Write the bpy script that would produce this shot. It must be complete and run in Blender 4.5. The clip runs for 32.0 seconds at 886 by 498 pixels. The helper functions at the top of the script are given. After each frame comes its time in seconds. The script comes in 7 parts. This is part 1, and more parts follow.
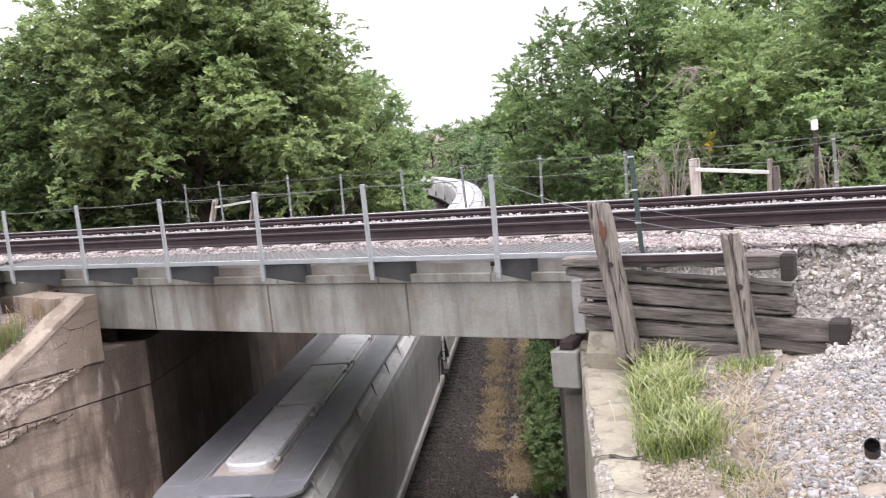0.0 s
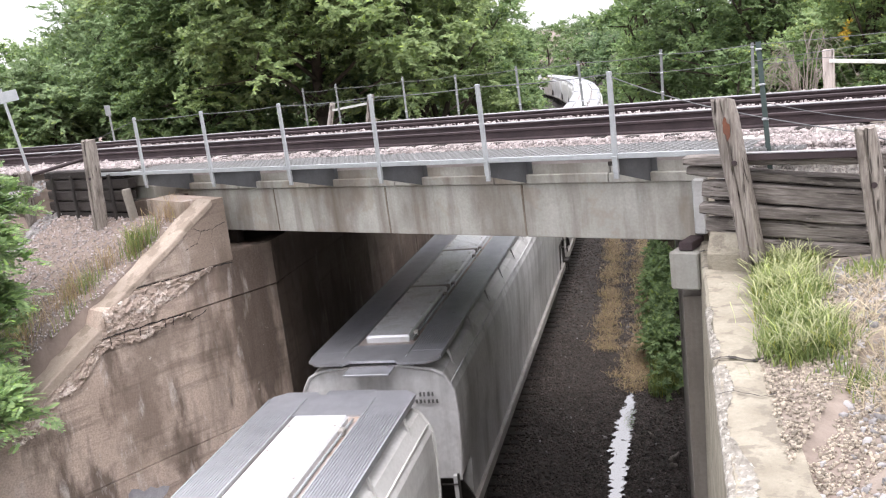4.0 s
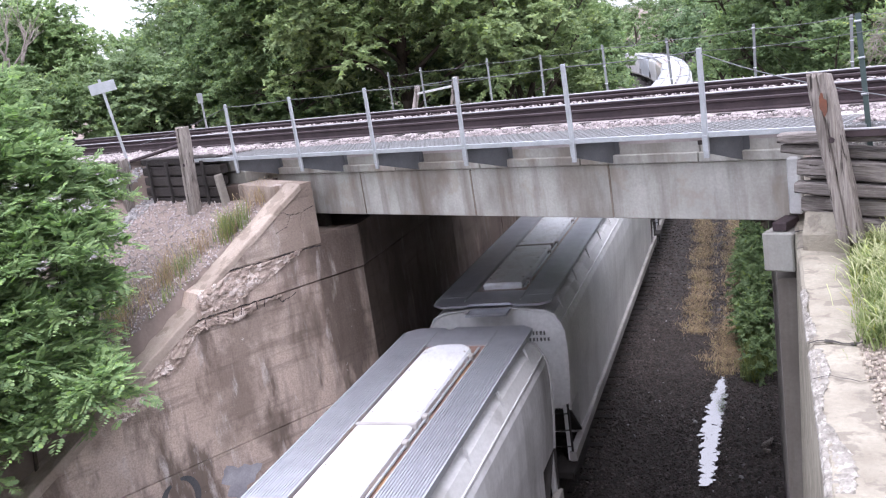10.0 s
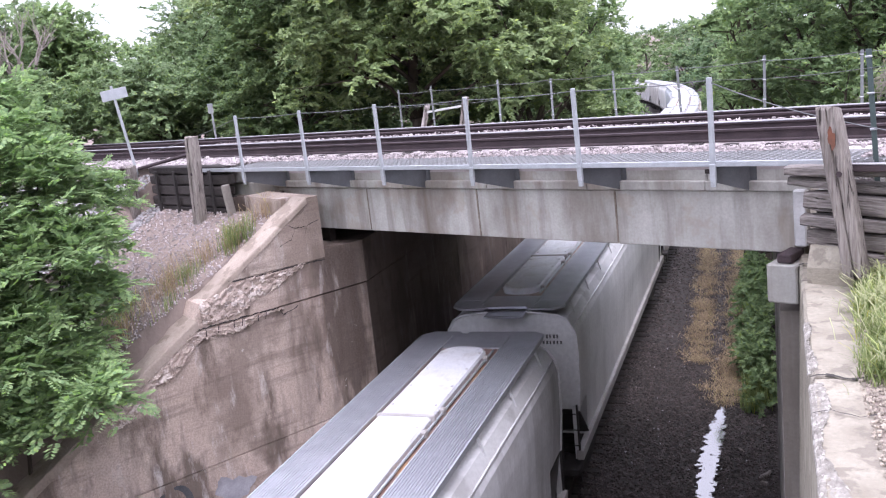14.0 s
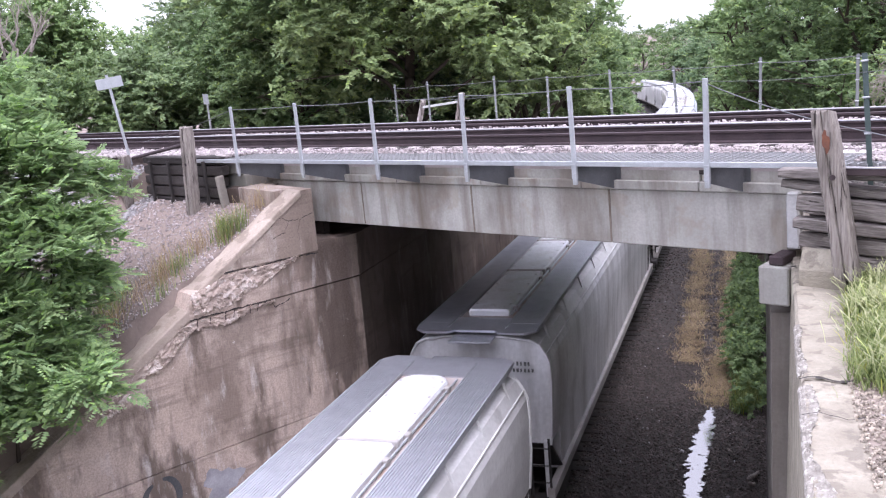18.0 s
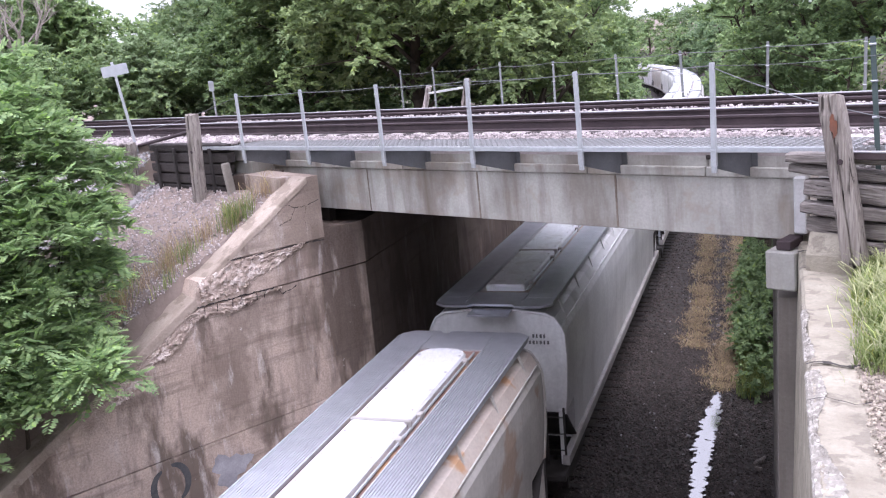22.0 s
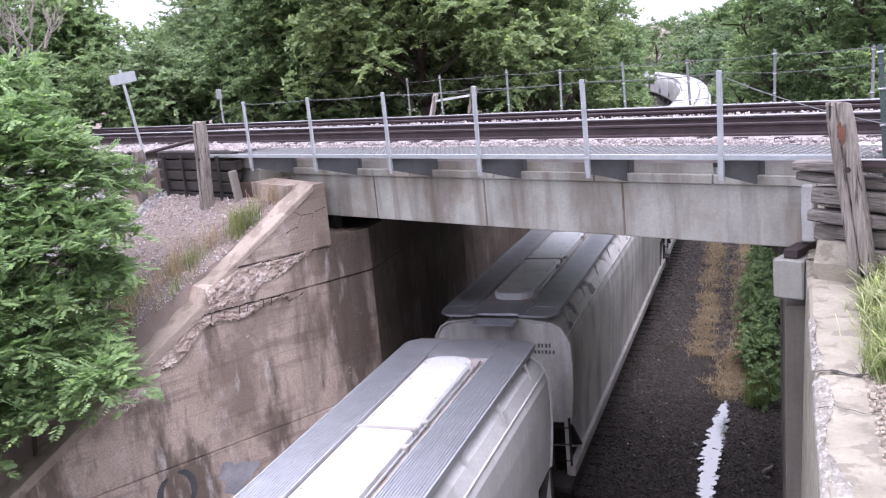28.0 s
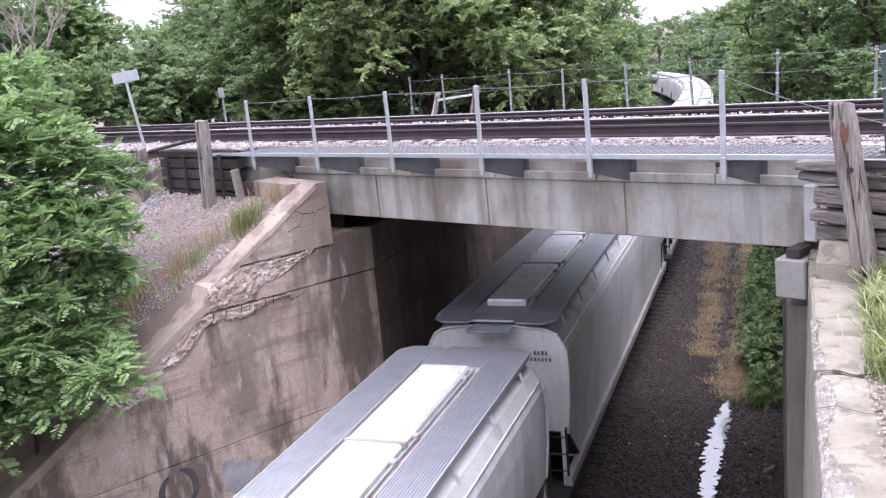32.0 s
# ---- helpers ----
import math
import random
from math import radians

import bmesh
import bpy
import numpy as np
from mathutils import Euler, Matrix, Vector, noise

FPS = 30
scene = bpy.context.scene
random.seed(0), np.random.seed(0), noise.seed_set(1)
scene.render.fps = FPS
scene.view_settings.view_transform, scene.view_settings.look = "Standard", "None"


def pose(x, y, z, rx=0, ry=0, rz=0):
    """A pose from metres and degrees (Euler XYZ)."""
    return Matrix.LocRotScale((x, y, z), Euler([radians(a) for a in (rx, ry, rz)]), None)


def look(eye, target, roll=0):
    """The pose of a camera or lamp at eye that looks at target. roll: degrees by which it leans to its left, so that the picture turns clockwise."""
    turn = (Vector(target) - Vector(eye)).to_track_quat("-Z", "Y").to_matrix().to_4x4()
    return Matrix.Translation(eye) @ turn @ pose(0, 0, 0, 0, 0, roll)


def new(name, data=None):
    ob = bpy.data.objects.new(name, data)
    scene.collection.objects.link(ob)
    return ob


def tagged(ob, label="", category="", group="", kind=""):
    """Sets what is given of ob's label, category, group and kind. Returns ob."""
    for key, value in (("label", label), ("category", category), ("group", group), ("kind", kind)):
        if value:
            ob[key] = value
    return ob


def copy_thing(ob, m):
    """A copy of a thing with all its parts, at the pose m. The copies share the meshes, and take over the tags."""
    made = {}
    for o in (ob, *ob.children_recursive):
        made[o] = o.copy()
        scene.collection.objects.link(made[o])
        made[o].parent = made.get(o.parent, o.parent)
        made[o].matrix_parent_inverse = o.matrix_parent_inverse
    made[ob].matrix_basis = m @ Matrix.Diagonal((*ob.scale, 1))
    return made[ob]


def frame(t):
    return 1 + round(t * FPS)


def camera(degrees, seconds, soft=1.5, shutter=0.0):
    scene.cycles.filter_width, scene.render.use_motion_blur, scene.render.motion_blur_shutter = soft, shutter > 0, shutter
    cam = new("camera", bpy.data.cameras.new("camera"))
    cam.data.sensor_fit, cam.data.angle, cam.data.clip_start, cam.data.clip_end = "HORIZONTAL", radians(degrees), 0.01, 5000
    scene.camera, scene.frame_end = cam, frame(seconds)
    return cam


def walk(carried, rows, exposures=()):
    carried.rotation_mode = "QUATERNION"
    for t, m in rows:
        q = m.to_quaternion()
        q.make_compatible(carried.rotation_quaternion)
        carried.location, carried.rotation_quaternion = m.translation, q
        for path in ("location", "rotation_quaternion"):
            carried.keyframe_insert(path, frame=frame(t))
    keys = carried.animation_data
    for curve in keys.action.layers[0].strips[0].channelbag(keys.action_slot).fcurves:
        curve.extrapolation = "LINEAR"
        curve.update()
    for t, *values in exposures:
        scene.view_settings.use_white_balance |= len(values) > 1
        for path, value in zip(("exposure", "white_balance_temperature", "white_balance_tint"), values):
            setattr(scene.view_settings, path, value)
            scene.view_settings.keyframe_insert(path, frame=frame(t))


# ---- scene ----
# ---- the camera: held by hand from one spot, panning left ----
CZ = 10.02
cam = camera(51.4, 32.0, soft=1.15, shutter=0.15)
TURNS = [(0, 5.66, -7.35, 4.93), (0.5, 8.44, -7.88, 5.94), (1, 8.22, -8.97, 6.05), (1.5, 8.60, -8.86, 4.94), (2, 10.51, -7.87, 4.39),
         (2.5, 11.33, -9.03, 5.08), (3, 11.25, -11.35, 5.64), (3.5, 12.09, -12.47, 6.20), (4.5, 12.9, -12.85, 6.6), (5.5, 14.86, -13.00, 7.05),
         (6, 18.00, -13.46, 7.63), (6.5, 18.50, -13.07, 7.71), (7, 17.63, -12.86, 7.43), (7.5, 16.91, -13.06, 7.35), (8, 17.03, -13.10, 7.55),
         (8.5, 17.44, -13.20, 7.74), (9, 17.68, -13.30, 7.85), (9.5, 17.81, -13.30, 7.94), (10, 17.87, -13.25, 8.00), (10.5, 18.08, -13.08, 7.83),
         (11, 18.17, -12.95, 8.06), (11.5, 18.28, -12.89, 8.01), (12, 18.32, -12.79, 7.93), (12.5, 18.42, -12.63, 7.37), (13, 18.58, -12.30, 6.51),
         (13.5, 18.67, -12.04, 5.92), (14, 18.59, -11.99, 5.90), (14.5, 18.49, -12.05, 5.73), (16.5, 18.42, -12.25, 5.12), (17, 18.42, -12.28, 5.05),
         (17.5, 18.43, -12.26, 4.92), (18, 18.41, -12.28, 4.73), (18.5, 18.29, -12.47, 4.98), (19, 18.23, -12.68, 4.92), (19.5, 18.17, -12.86, 4.90),
         (20, 18.19, -13.03, 5.07), (20.5, 18.35, -13.17, 4.99), (21, 18.52, -13.19, 5.10), (21.5, 18.65, -13.16, 5.10), (22, 18.74, -13.11, 5.04),
         (22.5, 18.82, -13.06, 4.87), (23, 18.82, -12.95, 4.86), (23.5, 18.85, -12.88, 4.99), (24, 18.88, -12.85, 5.02), (24.5, 18.95, -12.80, 4.96),
         (25, 19.03, -12.78, 4.90), (25.5, 19.09, -12.78, 4.99), (27.5, 19.16, -12.62, 5.00), (28, 19.16, -12.60, 5.05), (28.5, 19.21, -12.53, 5.09),
         (29, 19.25, -12.51, 5.05), (29.5, 19.24, -12.53, 5.10), (30, 19.28, -12.54, 5.00), (30.5, 19.29, -12.52, 5.00), (31, 19.30, -12.55, 5.00),
         (31.5, 19.32, -12.60, 4.92), (32, 19.31, -12.64, 4.95)]
walk(cam, [(t, pose(0, 0, CZ, 90 + p, r, y)) for t, y, p, r in TURNS], exposures=[(0, 0.32, 6600, 18), (1, 0.42, 6600, 18), (3, 0.48, 6600, 16), (6, 0.45, 6500, 16), (9, 0.48, 6050, 20), (14, 0.48, 5980, 26), (32, 0.46, 5980, 26)])

# ---- light: a bright overcast sky ----
world = bpy.data.worlds.new("overcast")
scene.world = world
world.use_nodes = True
wn, wl = world.node_tree.nodes, world.node_tree.links
sky = wn.new("ShaderNodeTexSky")
sky.sky_type, sky.sun_disc = "NISHITA", False
sky.sun_elevation, sky.sun_rotation = radians(55), radians(200)
cloud = wn.new("ShaderNodeMix")
cloud.data_type = "RGBA"
cloud.inputs["Factor"].default_value = 0.85
# a cloud layer three times as bright overhead as at the horizon
way_up, up_part, lift = wn.new("ShaderNodeTexCoord"), wn.new("ShaderNodeSeparateXYZ"), wn.new("ShaderNodeMapRange")
wl.new(way_up.outputs["Generated"], up_part.inputs[0])
wl.new(up_part.outputs["Z"], lift.inputs["Value"])
lift.inputs["To Min"].default_value, lift.inputs["To Max"].default_value = 0.46, 1.32
veil = wn.new("ShaderNodeVectorMath")
veil.operation = "SCALE"
veil.inputs[0].default_value = (19.5, 19.9, 20.9)
wl.new(lift.outputs["Result"], veil.inputs["Scale"])
wl.new(veil.outputs[0], cloud.inputs["B"])
wl.new(sky.outputs["Color"], cloud.inputs["A"])
back = wn["Background"]
back.inputs["Strength"].default_value = 0.122
wl.new(cloud.outputs["Result"], back.inputs["Color"])
sun = new("sun", bpy.data.lights.new("sun", "SUN"))
sun.data.energy, sun.data.angle, sun.data.color = 1.4, radians(28), (1.0, 0.97, 0.93)
sun.matrix_world = look((0, 0, 60), (-14, 26, 0))


# ---- materials ----
def mat(name, c1, c2, scale=2.0, fine=40.0, rough=0.8, bump=0.15, metal=0.0, spec=0.4, streak=None, vary=0.0, island=0.0, stretch=(1, 1, 1), patch=None, boards=0.0, run=3.5):
    """A surface mottled at two scales. streak: (colour, amount), stains that run down. patch: (colour, amount, scale), worn areas."""
    m = bpy.data.materials.new(name)
    m.use_nodes = True
    n, l = m.node_tree.nodes, m.node_tree.links
    bsdf = n["Principled BSDF"]
    tc = n.new("ShaderNodeTexCoord")
    mp = n.new("ShaderNodeMapping")
    mp.inputs["Scale"].default_value = stretch
    l.new(tc.outputs["Object"], mp.inputs["Vector"])

    def noise_at(s, detail, vec, lo, hi):
        t = n.new("ShaderNodeTexNoise")
        t.inputs["Scale"].default_value, t.inputs["Detail"].default_value, t.inputs["Roughness"].default_value = s, detail, 0.6
        l.new(vec, t.inputs["Vector"])
        r = n.new("ShaderNodeMapRange")
        r.inputs["From Min"].default_value, r.inputs["From Max"].default_value = lo, hi
        l.new(t.outputs["Fac"], r.inputs["Value"])
        return r.outputs["Result"], t.outputs["Fac"]

    def mixed(fac, a, b, amount=1.0, kind="MIX"):
        x = n.new("ShaderNodeMix")
        x.data_type, x.blend_type = "RGBA", kind
        if amount < 1.0:
            mu = n.new("ShaderNodeMath")
            mu.operation = "MULTIPLY"
            mu.inputs[1].default_value = amount
            l.new(fac, mu.inputs[0])
            fac = mu.outputs[0]
        l.new(fac, x.inputs["Factor"])
        for sock, v in (("A", a), ("B", b)):
            if isinstance(v, tuple):
                x.inputs[sock].default_value = (*v, 1)
            else:
                l.new(v, x.inputs[sock])
        return x.outputs["Result"]

    big, _ = noise_at(scale, 5, mp.outputs["Vector"], 0.35, 0.65)
    col = mixed(big, c1, c2)
    small, raw = noise_at(fine, 6, mp.outputs["Vector"], 0.3, 0.7)
    col = mixed(small, col, tuple(v * 0.55 for v in c1), 0.45)
    if patch:
        pf, _ = noise_at(patch[2], 4, mp.outputs["Vector"], 0.54, 0.6)
        col = mixed(pf, col, patch[0], patch[1])
    if streak:
        ms = n.new("ShaderNodeMapping")
        ms.inputs["Scale"].default_value = (run, run, 0.22)
        l.new(tc.outputs["Object"], ms.inputs["Vector"])
        sf, _ = noise_at(1.0, 6, ms.outputs["Vector"], 0.48, 0.72)
        col = mixed(sf, col, streak[0], streak[1])
        mw = n.new("ShaderNodeMapping")
        mw.inputs["Scale"].default_value, mw.inputs["Location"].default_value = (0.75, 0.75, 0.3), (3.1, 1.7, 0.4)
        l.new(tc.outputs["Object"], mw.inputs["Vector"])
        sf, _ = noise_at(1.0, 7, mw.outputs["Vector"], 0.46, 0.62)
        col = mixed(sf, col, streak[0], streak[1] * 0.7)
    if boards:
        mb = n.new("ShaderNodeMapping")
        mb.inputs["Scale"].default_value = (0.3, 0.3, 2.6)
        l.new(tc.outputs["Object"], mb.inputs["Vector"])
        bf, _ = noise_at(1.0, 7, mb.outputs["Vector"], 0.54, 0.66)
        col = mixed(bf, col, tuple(v * 0.45 for v in c2), boards)
        md = n.new("ShaderNodeMapping")
        md.inputs["Scale"].default_value = (9, 9, 9)
        l.new(tc.outputs["Object"], md.inputs["Vector"])
        df, _ = noise_at(1.0, 8, md.outputs["Vector"], 0.6, 0.68)
        col = mixed(df, col, tuple(min(1, v * 1.5) for v in c1), boards)
    if vary or island:
        if island:
            g = n.new("ShaderNodeNewGeometry")
            src = g.outputs["Random Per Island"]
        else:
            src = n.new("ShaderNodeObjectInfo").outputs["Random"]
        h = n.new("ShaderNodeHueSaturation")
        r = n.new("ShaderNodeMapRange")
        amount = vary or island
        r.inputs["To Min"].default_value, r.inputs["To Max"].default_value = 1 - amount, 1 + amount
        l.new(src, r.inputs["Value"])
        l.new(r.outputs["Result"], h.inputs["Value"])
        l.new(col, h.inputs["Color"])
        col = h.outputs["Color"]
    l.new(col, bsdf.inputs["Base Color"])
    bsdf.inputs["Metallic"].default_value = metal
    bsdf.inputs["Specular IOR Level"].default_value = spec
    rr = n.new("ShaderNodeMapRange")
    rr.inputs["To Min"].default_value, rr.inputs["To Max"].default_value = max(rough - 0.12, 0.05), min(rough + 0.12, 1)
    l.new(raw, rr.inputs["Value"])
    l.new(rr.outputs["Result"], bsdf.inputs["Roughness"])
    if bump:
        b = n.new("ShaderNodeBump")
        b.inputs["Strength"].default_value, b.inputs["Distance"].default_value = bump, 0.02
        l.new(raw, b.inputs["Height"])
        l.new(b.outputs["Normal"], bsdf.inputs["Normal"])
    return m


def leaf_mat(name, dark, light, yellow=0.015, patches=0.5, through_light=0.44):
    """Leaves: each one its own shade of green, a little light passes through."""
    m = bpy.data.materials.new(name)
    m.use_nodes = True
    n, l = m.node_tree.nodes, m.node_tree.links
    bsdf, out = n["Principled BSDF"], n["Material Output"]
    g = n.new("ShaderNodeNewGeometry")
    ramp = n.new("ShaderNodeValToRGB")
    e = ramp.color_ramp.elements
    e[0].color, e[1].color = (*dark, 1), (*light, 1)
    e[1].position = 0.9
    x = e.new(0.985)
    x.color = (light[0] * (1 + 12 * yellow), light[1] * 1.15, light[2] * 0.7, 1)
    l.new(g.outputs["Random Per Island"], ramp.inputs["Fac"])
    tc = n.new("ShaderNodeTexCoord")
    t = n.new("ShaderNodeTexNoise")
    t.inputs["Scale"].default_value, t.inputs["Detail"].default_value = patches, 2
    l.new(tc.outputs["Object"], t.inputs["Vector"])
    h = n.new("ShaderNodeHueSaturation")
    r = n.new("ShaderNodeMapRange")
    r.inputs["From Min"].default_value, r.inputs["From Max"].default_value = 0.3, 0.7
    r.inputs["To Min"].default_value, r.inputs["To Max"].default_value = 0.82, 1.22
    l.new(t.outputs["Fac"], r.inputs["Value"])
    l.new(r.outputs["Result"], h.inputs["Value"])
    l.new(ramp.outputs["Color"], h.inputs["Color"])
    l.new(h.outputs["Color"], bsdf.inputs["Base Color"])
    bsdf.inputs["Roughness"].default_value, bsdf.inputs["Specular IOR Level"].default_value = 0.6, 0.22
    tr = n.new("ShaderNodeBsdfTranslucent")
    l.new(h.outputs["Color"], tr.inputs["Color"])
    mx = n.new("ShaderNodeMixShader")
    mx.inputs["Fac"].default_value = through_light
    l.new(bsdf.outputs[0], mx.inputs[1])
    l.new(tr.outputs[0], mx.inputs[2])
    l.new(mx.outputs[0], out.inputs["Surface"])
    return m




def wall_mat(name, c1, c2, stain, pale, stain_shade=0.0):
    """Old board-marked concrete: mottled, with board lines, broad dark stains that run down, pale lime runs and small chips."""
    m = bpy.data.materials.new(name)
    m.use_nodes = True
    n, l = m.node_tree.nodes, m.node_tree.links
    bsdf = n["Principled BSDF"]
    g = n.new("ShaderNodeNewGeometry")

    def field(scale, place, lo, hi, amount, detail=8, rough=0.62):
        mp, t, r = n.new("ShaderNodeMapping"), n.new("ShaderNodeTexNoise"), n.new("ShaderNodeMapRange")
        mp.inputs["Scale"].default_value, mp.inputs["Location"].default_value = scale, place
        l.new(g.outputs["Position"], mp.inputs["Vector"])
        t.inputs["Scale"].default_value, t.inputs["Detail"].default_value, t.inputs["Roughness"].default_value = 1.0, detail, rough
        l.new(mp.outputs["Vector"], t.inputs["Vector"])
        r.inputs["From Min"].default_value, r.inputs["From Max"].default_value, r.inputs["To Max"].default_value = lo, hi, amount
        l.new(t.outputs["Fac"], r.inputs["Value"])
        return r.outputs["Result"], t.outputs["Fac"]

    def over(col, fac, tone):
        x = n.new("ShaderNodeMix")
        x.data_type = "RGBA"
        l.new(fac, x.inputs["Factor"])
        if isinstance(col, tuple):
            x.inputs["A"].default_value = (*col, 1)
        else:
            l.new(col, x.inputs["A"])
        x.inputs["B"].default_value = (*tone, 1)
        return x.outputs["Result"]

    col = over(c1, field((0.6, 0.6, 0.6), (0, 0, 0), 0.36, 0.64, 1.0)[0], c2)
    col = over(col, field((1.7, 1.7, 1.5), (4, 1, 2), 0.5, 0.66, 0.55)[0], tuple(min(1, v * 1.2) for v in c1))
    boards, raw_boards = field((0.55, 0.55, 6.0), (2, 5, 1), 0.53, 0.64, 0.55)
    col = over(col, boards, tuple(v * 0.55 for v in c2))
    col = over(col, field((1.15, 1.15, 0.4), (5.1, 2.0, 3.3), 0.51, 0.59, 0.85, 7, 0.6)[0], stain)
    col = over(col, field((0.6, 0.6, 0.5), (1.3, 3.2, 6.4), 0.5, 0.58, 0.6, 7, 0.6)[0], tuple(v * 1.25 for v in stain))
    col = over(col, field((2.6, 2.6, 0.35), (1.3, 0.0, 5.1), 0.56, 0.7, 0.5)[0], tuple(v * 0.8 for v in stain))
    col = over(col, field((3.4, 3.4, 0.8), (4.3, 0.0, 9.2), 0.57, 0.68, 0.7)[0], pale)
    col = over(col, field((9, 9, 8), (0, 0, 0), 0.68, 0.71, 0.75)[0], pale)
    if stain_shade:
        # exhaust stains plus painted bridge shade, thick beside the bridge, thinning out in streaks
        sep, near, ad2, r2 = n.new("ShaderNodeSeparateXYZ"), n.new("ShaderNodeMapRange"), n.new("ShaderNodeMath"), n.new("ShaderNodeMapRange")
        l.new(g.outputs["Position"], sep.inputs[0])
        l.new(sep.outputs["Y"], near.inputs["Value"])
        near.inputs["From Min"].default_value, near.inputs["From Max"].default_value, near.inputs["To Min"].default_value, near.inputs["To Max"].default_value = 13.3, 16.6, -0.12, 0.32
        l.new(near.outputs["Result"], ad2.inputs[0])
        l.new(field((1.5, 1.5, 0.3), (3.7, 9.1, 0.3), 0.0, 1.0, 1.0, 9, 0.66)[0], ad2.inputs[1])
        l.new(ad2.outputs[0], r2.inputs["Value"])
        r2.inputs["From Min"].default_value, r2.inputs["From Max"].default_value, r2.inputs["To Max"].default_value = 0.52, 0.74, stain_shade
        col = over(col, r2.outputs["Result"], tuple(v * 0.75 for v in stain))
    fine, raw_fine = field((30, 30, 30), (0, 0, 0), 0.42, 0.72, 0.5)
    col = over(col, fine, tuple(v * 0.45 for v in c2))
    l.new(col, bsdf.inputs["Base Color"])
    bsdf.inputs["Roughness"].default_value, bsdf.inputs["Specular IOR Level"].default_value = 0.92, 0.3
    ad, b = n.new("ShaderNodeMath"), n.new("ShaderNodeBump")
    l.new(raw_boards, ad.inputs[0])
    l.new(raw_fine, ad.inputs[1])
    b.inputs["Strength"].default_value, b.inputs["Distance"].default_value = 0.7, 0.03
    l.new(ad.outputs[0], b.inputs["Height"])
    l.new(b.outputs["Normal"], bsdf.inputs["Normal"])
    return m


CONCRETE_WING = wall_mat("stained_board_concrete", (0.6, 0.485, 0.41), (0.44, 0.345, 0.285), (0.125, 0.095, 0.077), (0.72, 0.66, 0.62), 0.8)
# darker copy of the wall concrete: stains plus the shade under the bridge
CONCRETE_SHADED = wall_mat("shaded_stained_concrete", (0.3, 0.23, 0.19), (0.2, 0.155, 0.125), (0.075, 0.056, 0.046), (0.42, 0.36, 0.32), 0.7)
CONCRETE_CHEEK = wall_mat("tan_cheek_concrete", (0.5, 0.415, 0.35), (0.4, 0.32, 0.265), (0.2, 0.155, 0.125), (0.62, 0.55, 0.5))
CONCRETE_CAP = mat("weathered_concrete", (0.4, 0.365, 0.29), (0.25, 0.222, 0.172), 1.8, 25, 0.92, 1.0, patch=((0.17, 0.148, 0.12), 0.65, 4.5))
COPING = mat("warm_coping_concrete", (0.45, 0.375, 0.31), (0.3, 0.24, 0.195), 1.6, 25, 0.92, 0.8, patch=((0.2, 0.16, 0.125), 0.6, 2.6))
WIRE = mat("dull_steel_wire", (0.2, 0.205, 0.21), (0.14, 0.145, 0.15), 6, 80, 0.6, 0.05, metal=0.3)
CONCRETE_NEW = mat("grey_concrete", (0.42, 0.412, 0.372), (0.31, 0.303, 0.274), 1.2, 30, 0.85, 0.15, streak=((0.16, 0.14, 0.12), 0.75))
CONCRETE_GIRDER = mat("girder_concrete", (0.5, 0.49, 0.45), (0.39, 0.38, 0.345), 1.2, 26, 0.85, 0.15, streak=((0.15, 0.12, 0.095), 0.92), patch=((0.33, 0.27, 0.21), 0.4, 1.3), run=2.2)
STEEL_GALV = mat("galvanised_steel", (0.52, 0.54, 0.56), (0.42, 0.44, 0.46), 6, 80, 0.5, 0.05, metal=0.5)
STEEL_GREY = mat("grey_steel_plate", (0.15, 0.155, 0.165), (0.11, 0.115, 0.12), 3, 50, 0.65, 0.1, metal=0.1)
RUST = mat("rusty_steel", (0.07, 0.05, 0.053), (0.042, 0.031, 0.034), 4, 60, 0.85, 0.3, metal=0.1)
GRATING = mat("worn_grating", (0.36, 0.365, 0.365), (0.27, 0.27, 0.265), 2, 60, 0.6, 0.05, metal=0.3)
CONCRETE_GREY = mat("dull_grey_concrete", (0.3, 0.275, 0.24), (0.21, 0.19, 0.165), 1.2, 22, 0.92, 0.4, streak=((0.1, 0.085, 0.07), 0.6))
RAIL_TOP = mat("polished_rail_head", (0.46, 0.45, 0.465), (0.34, 0.33, 0.345), 3, 50, 0.4, 0.02, metal=0.6)


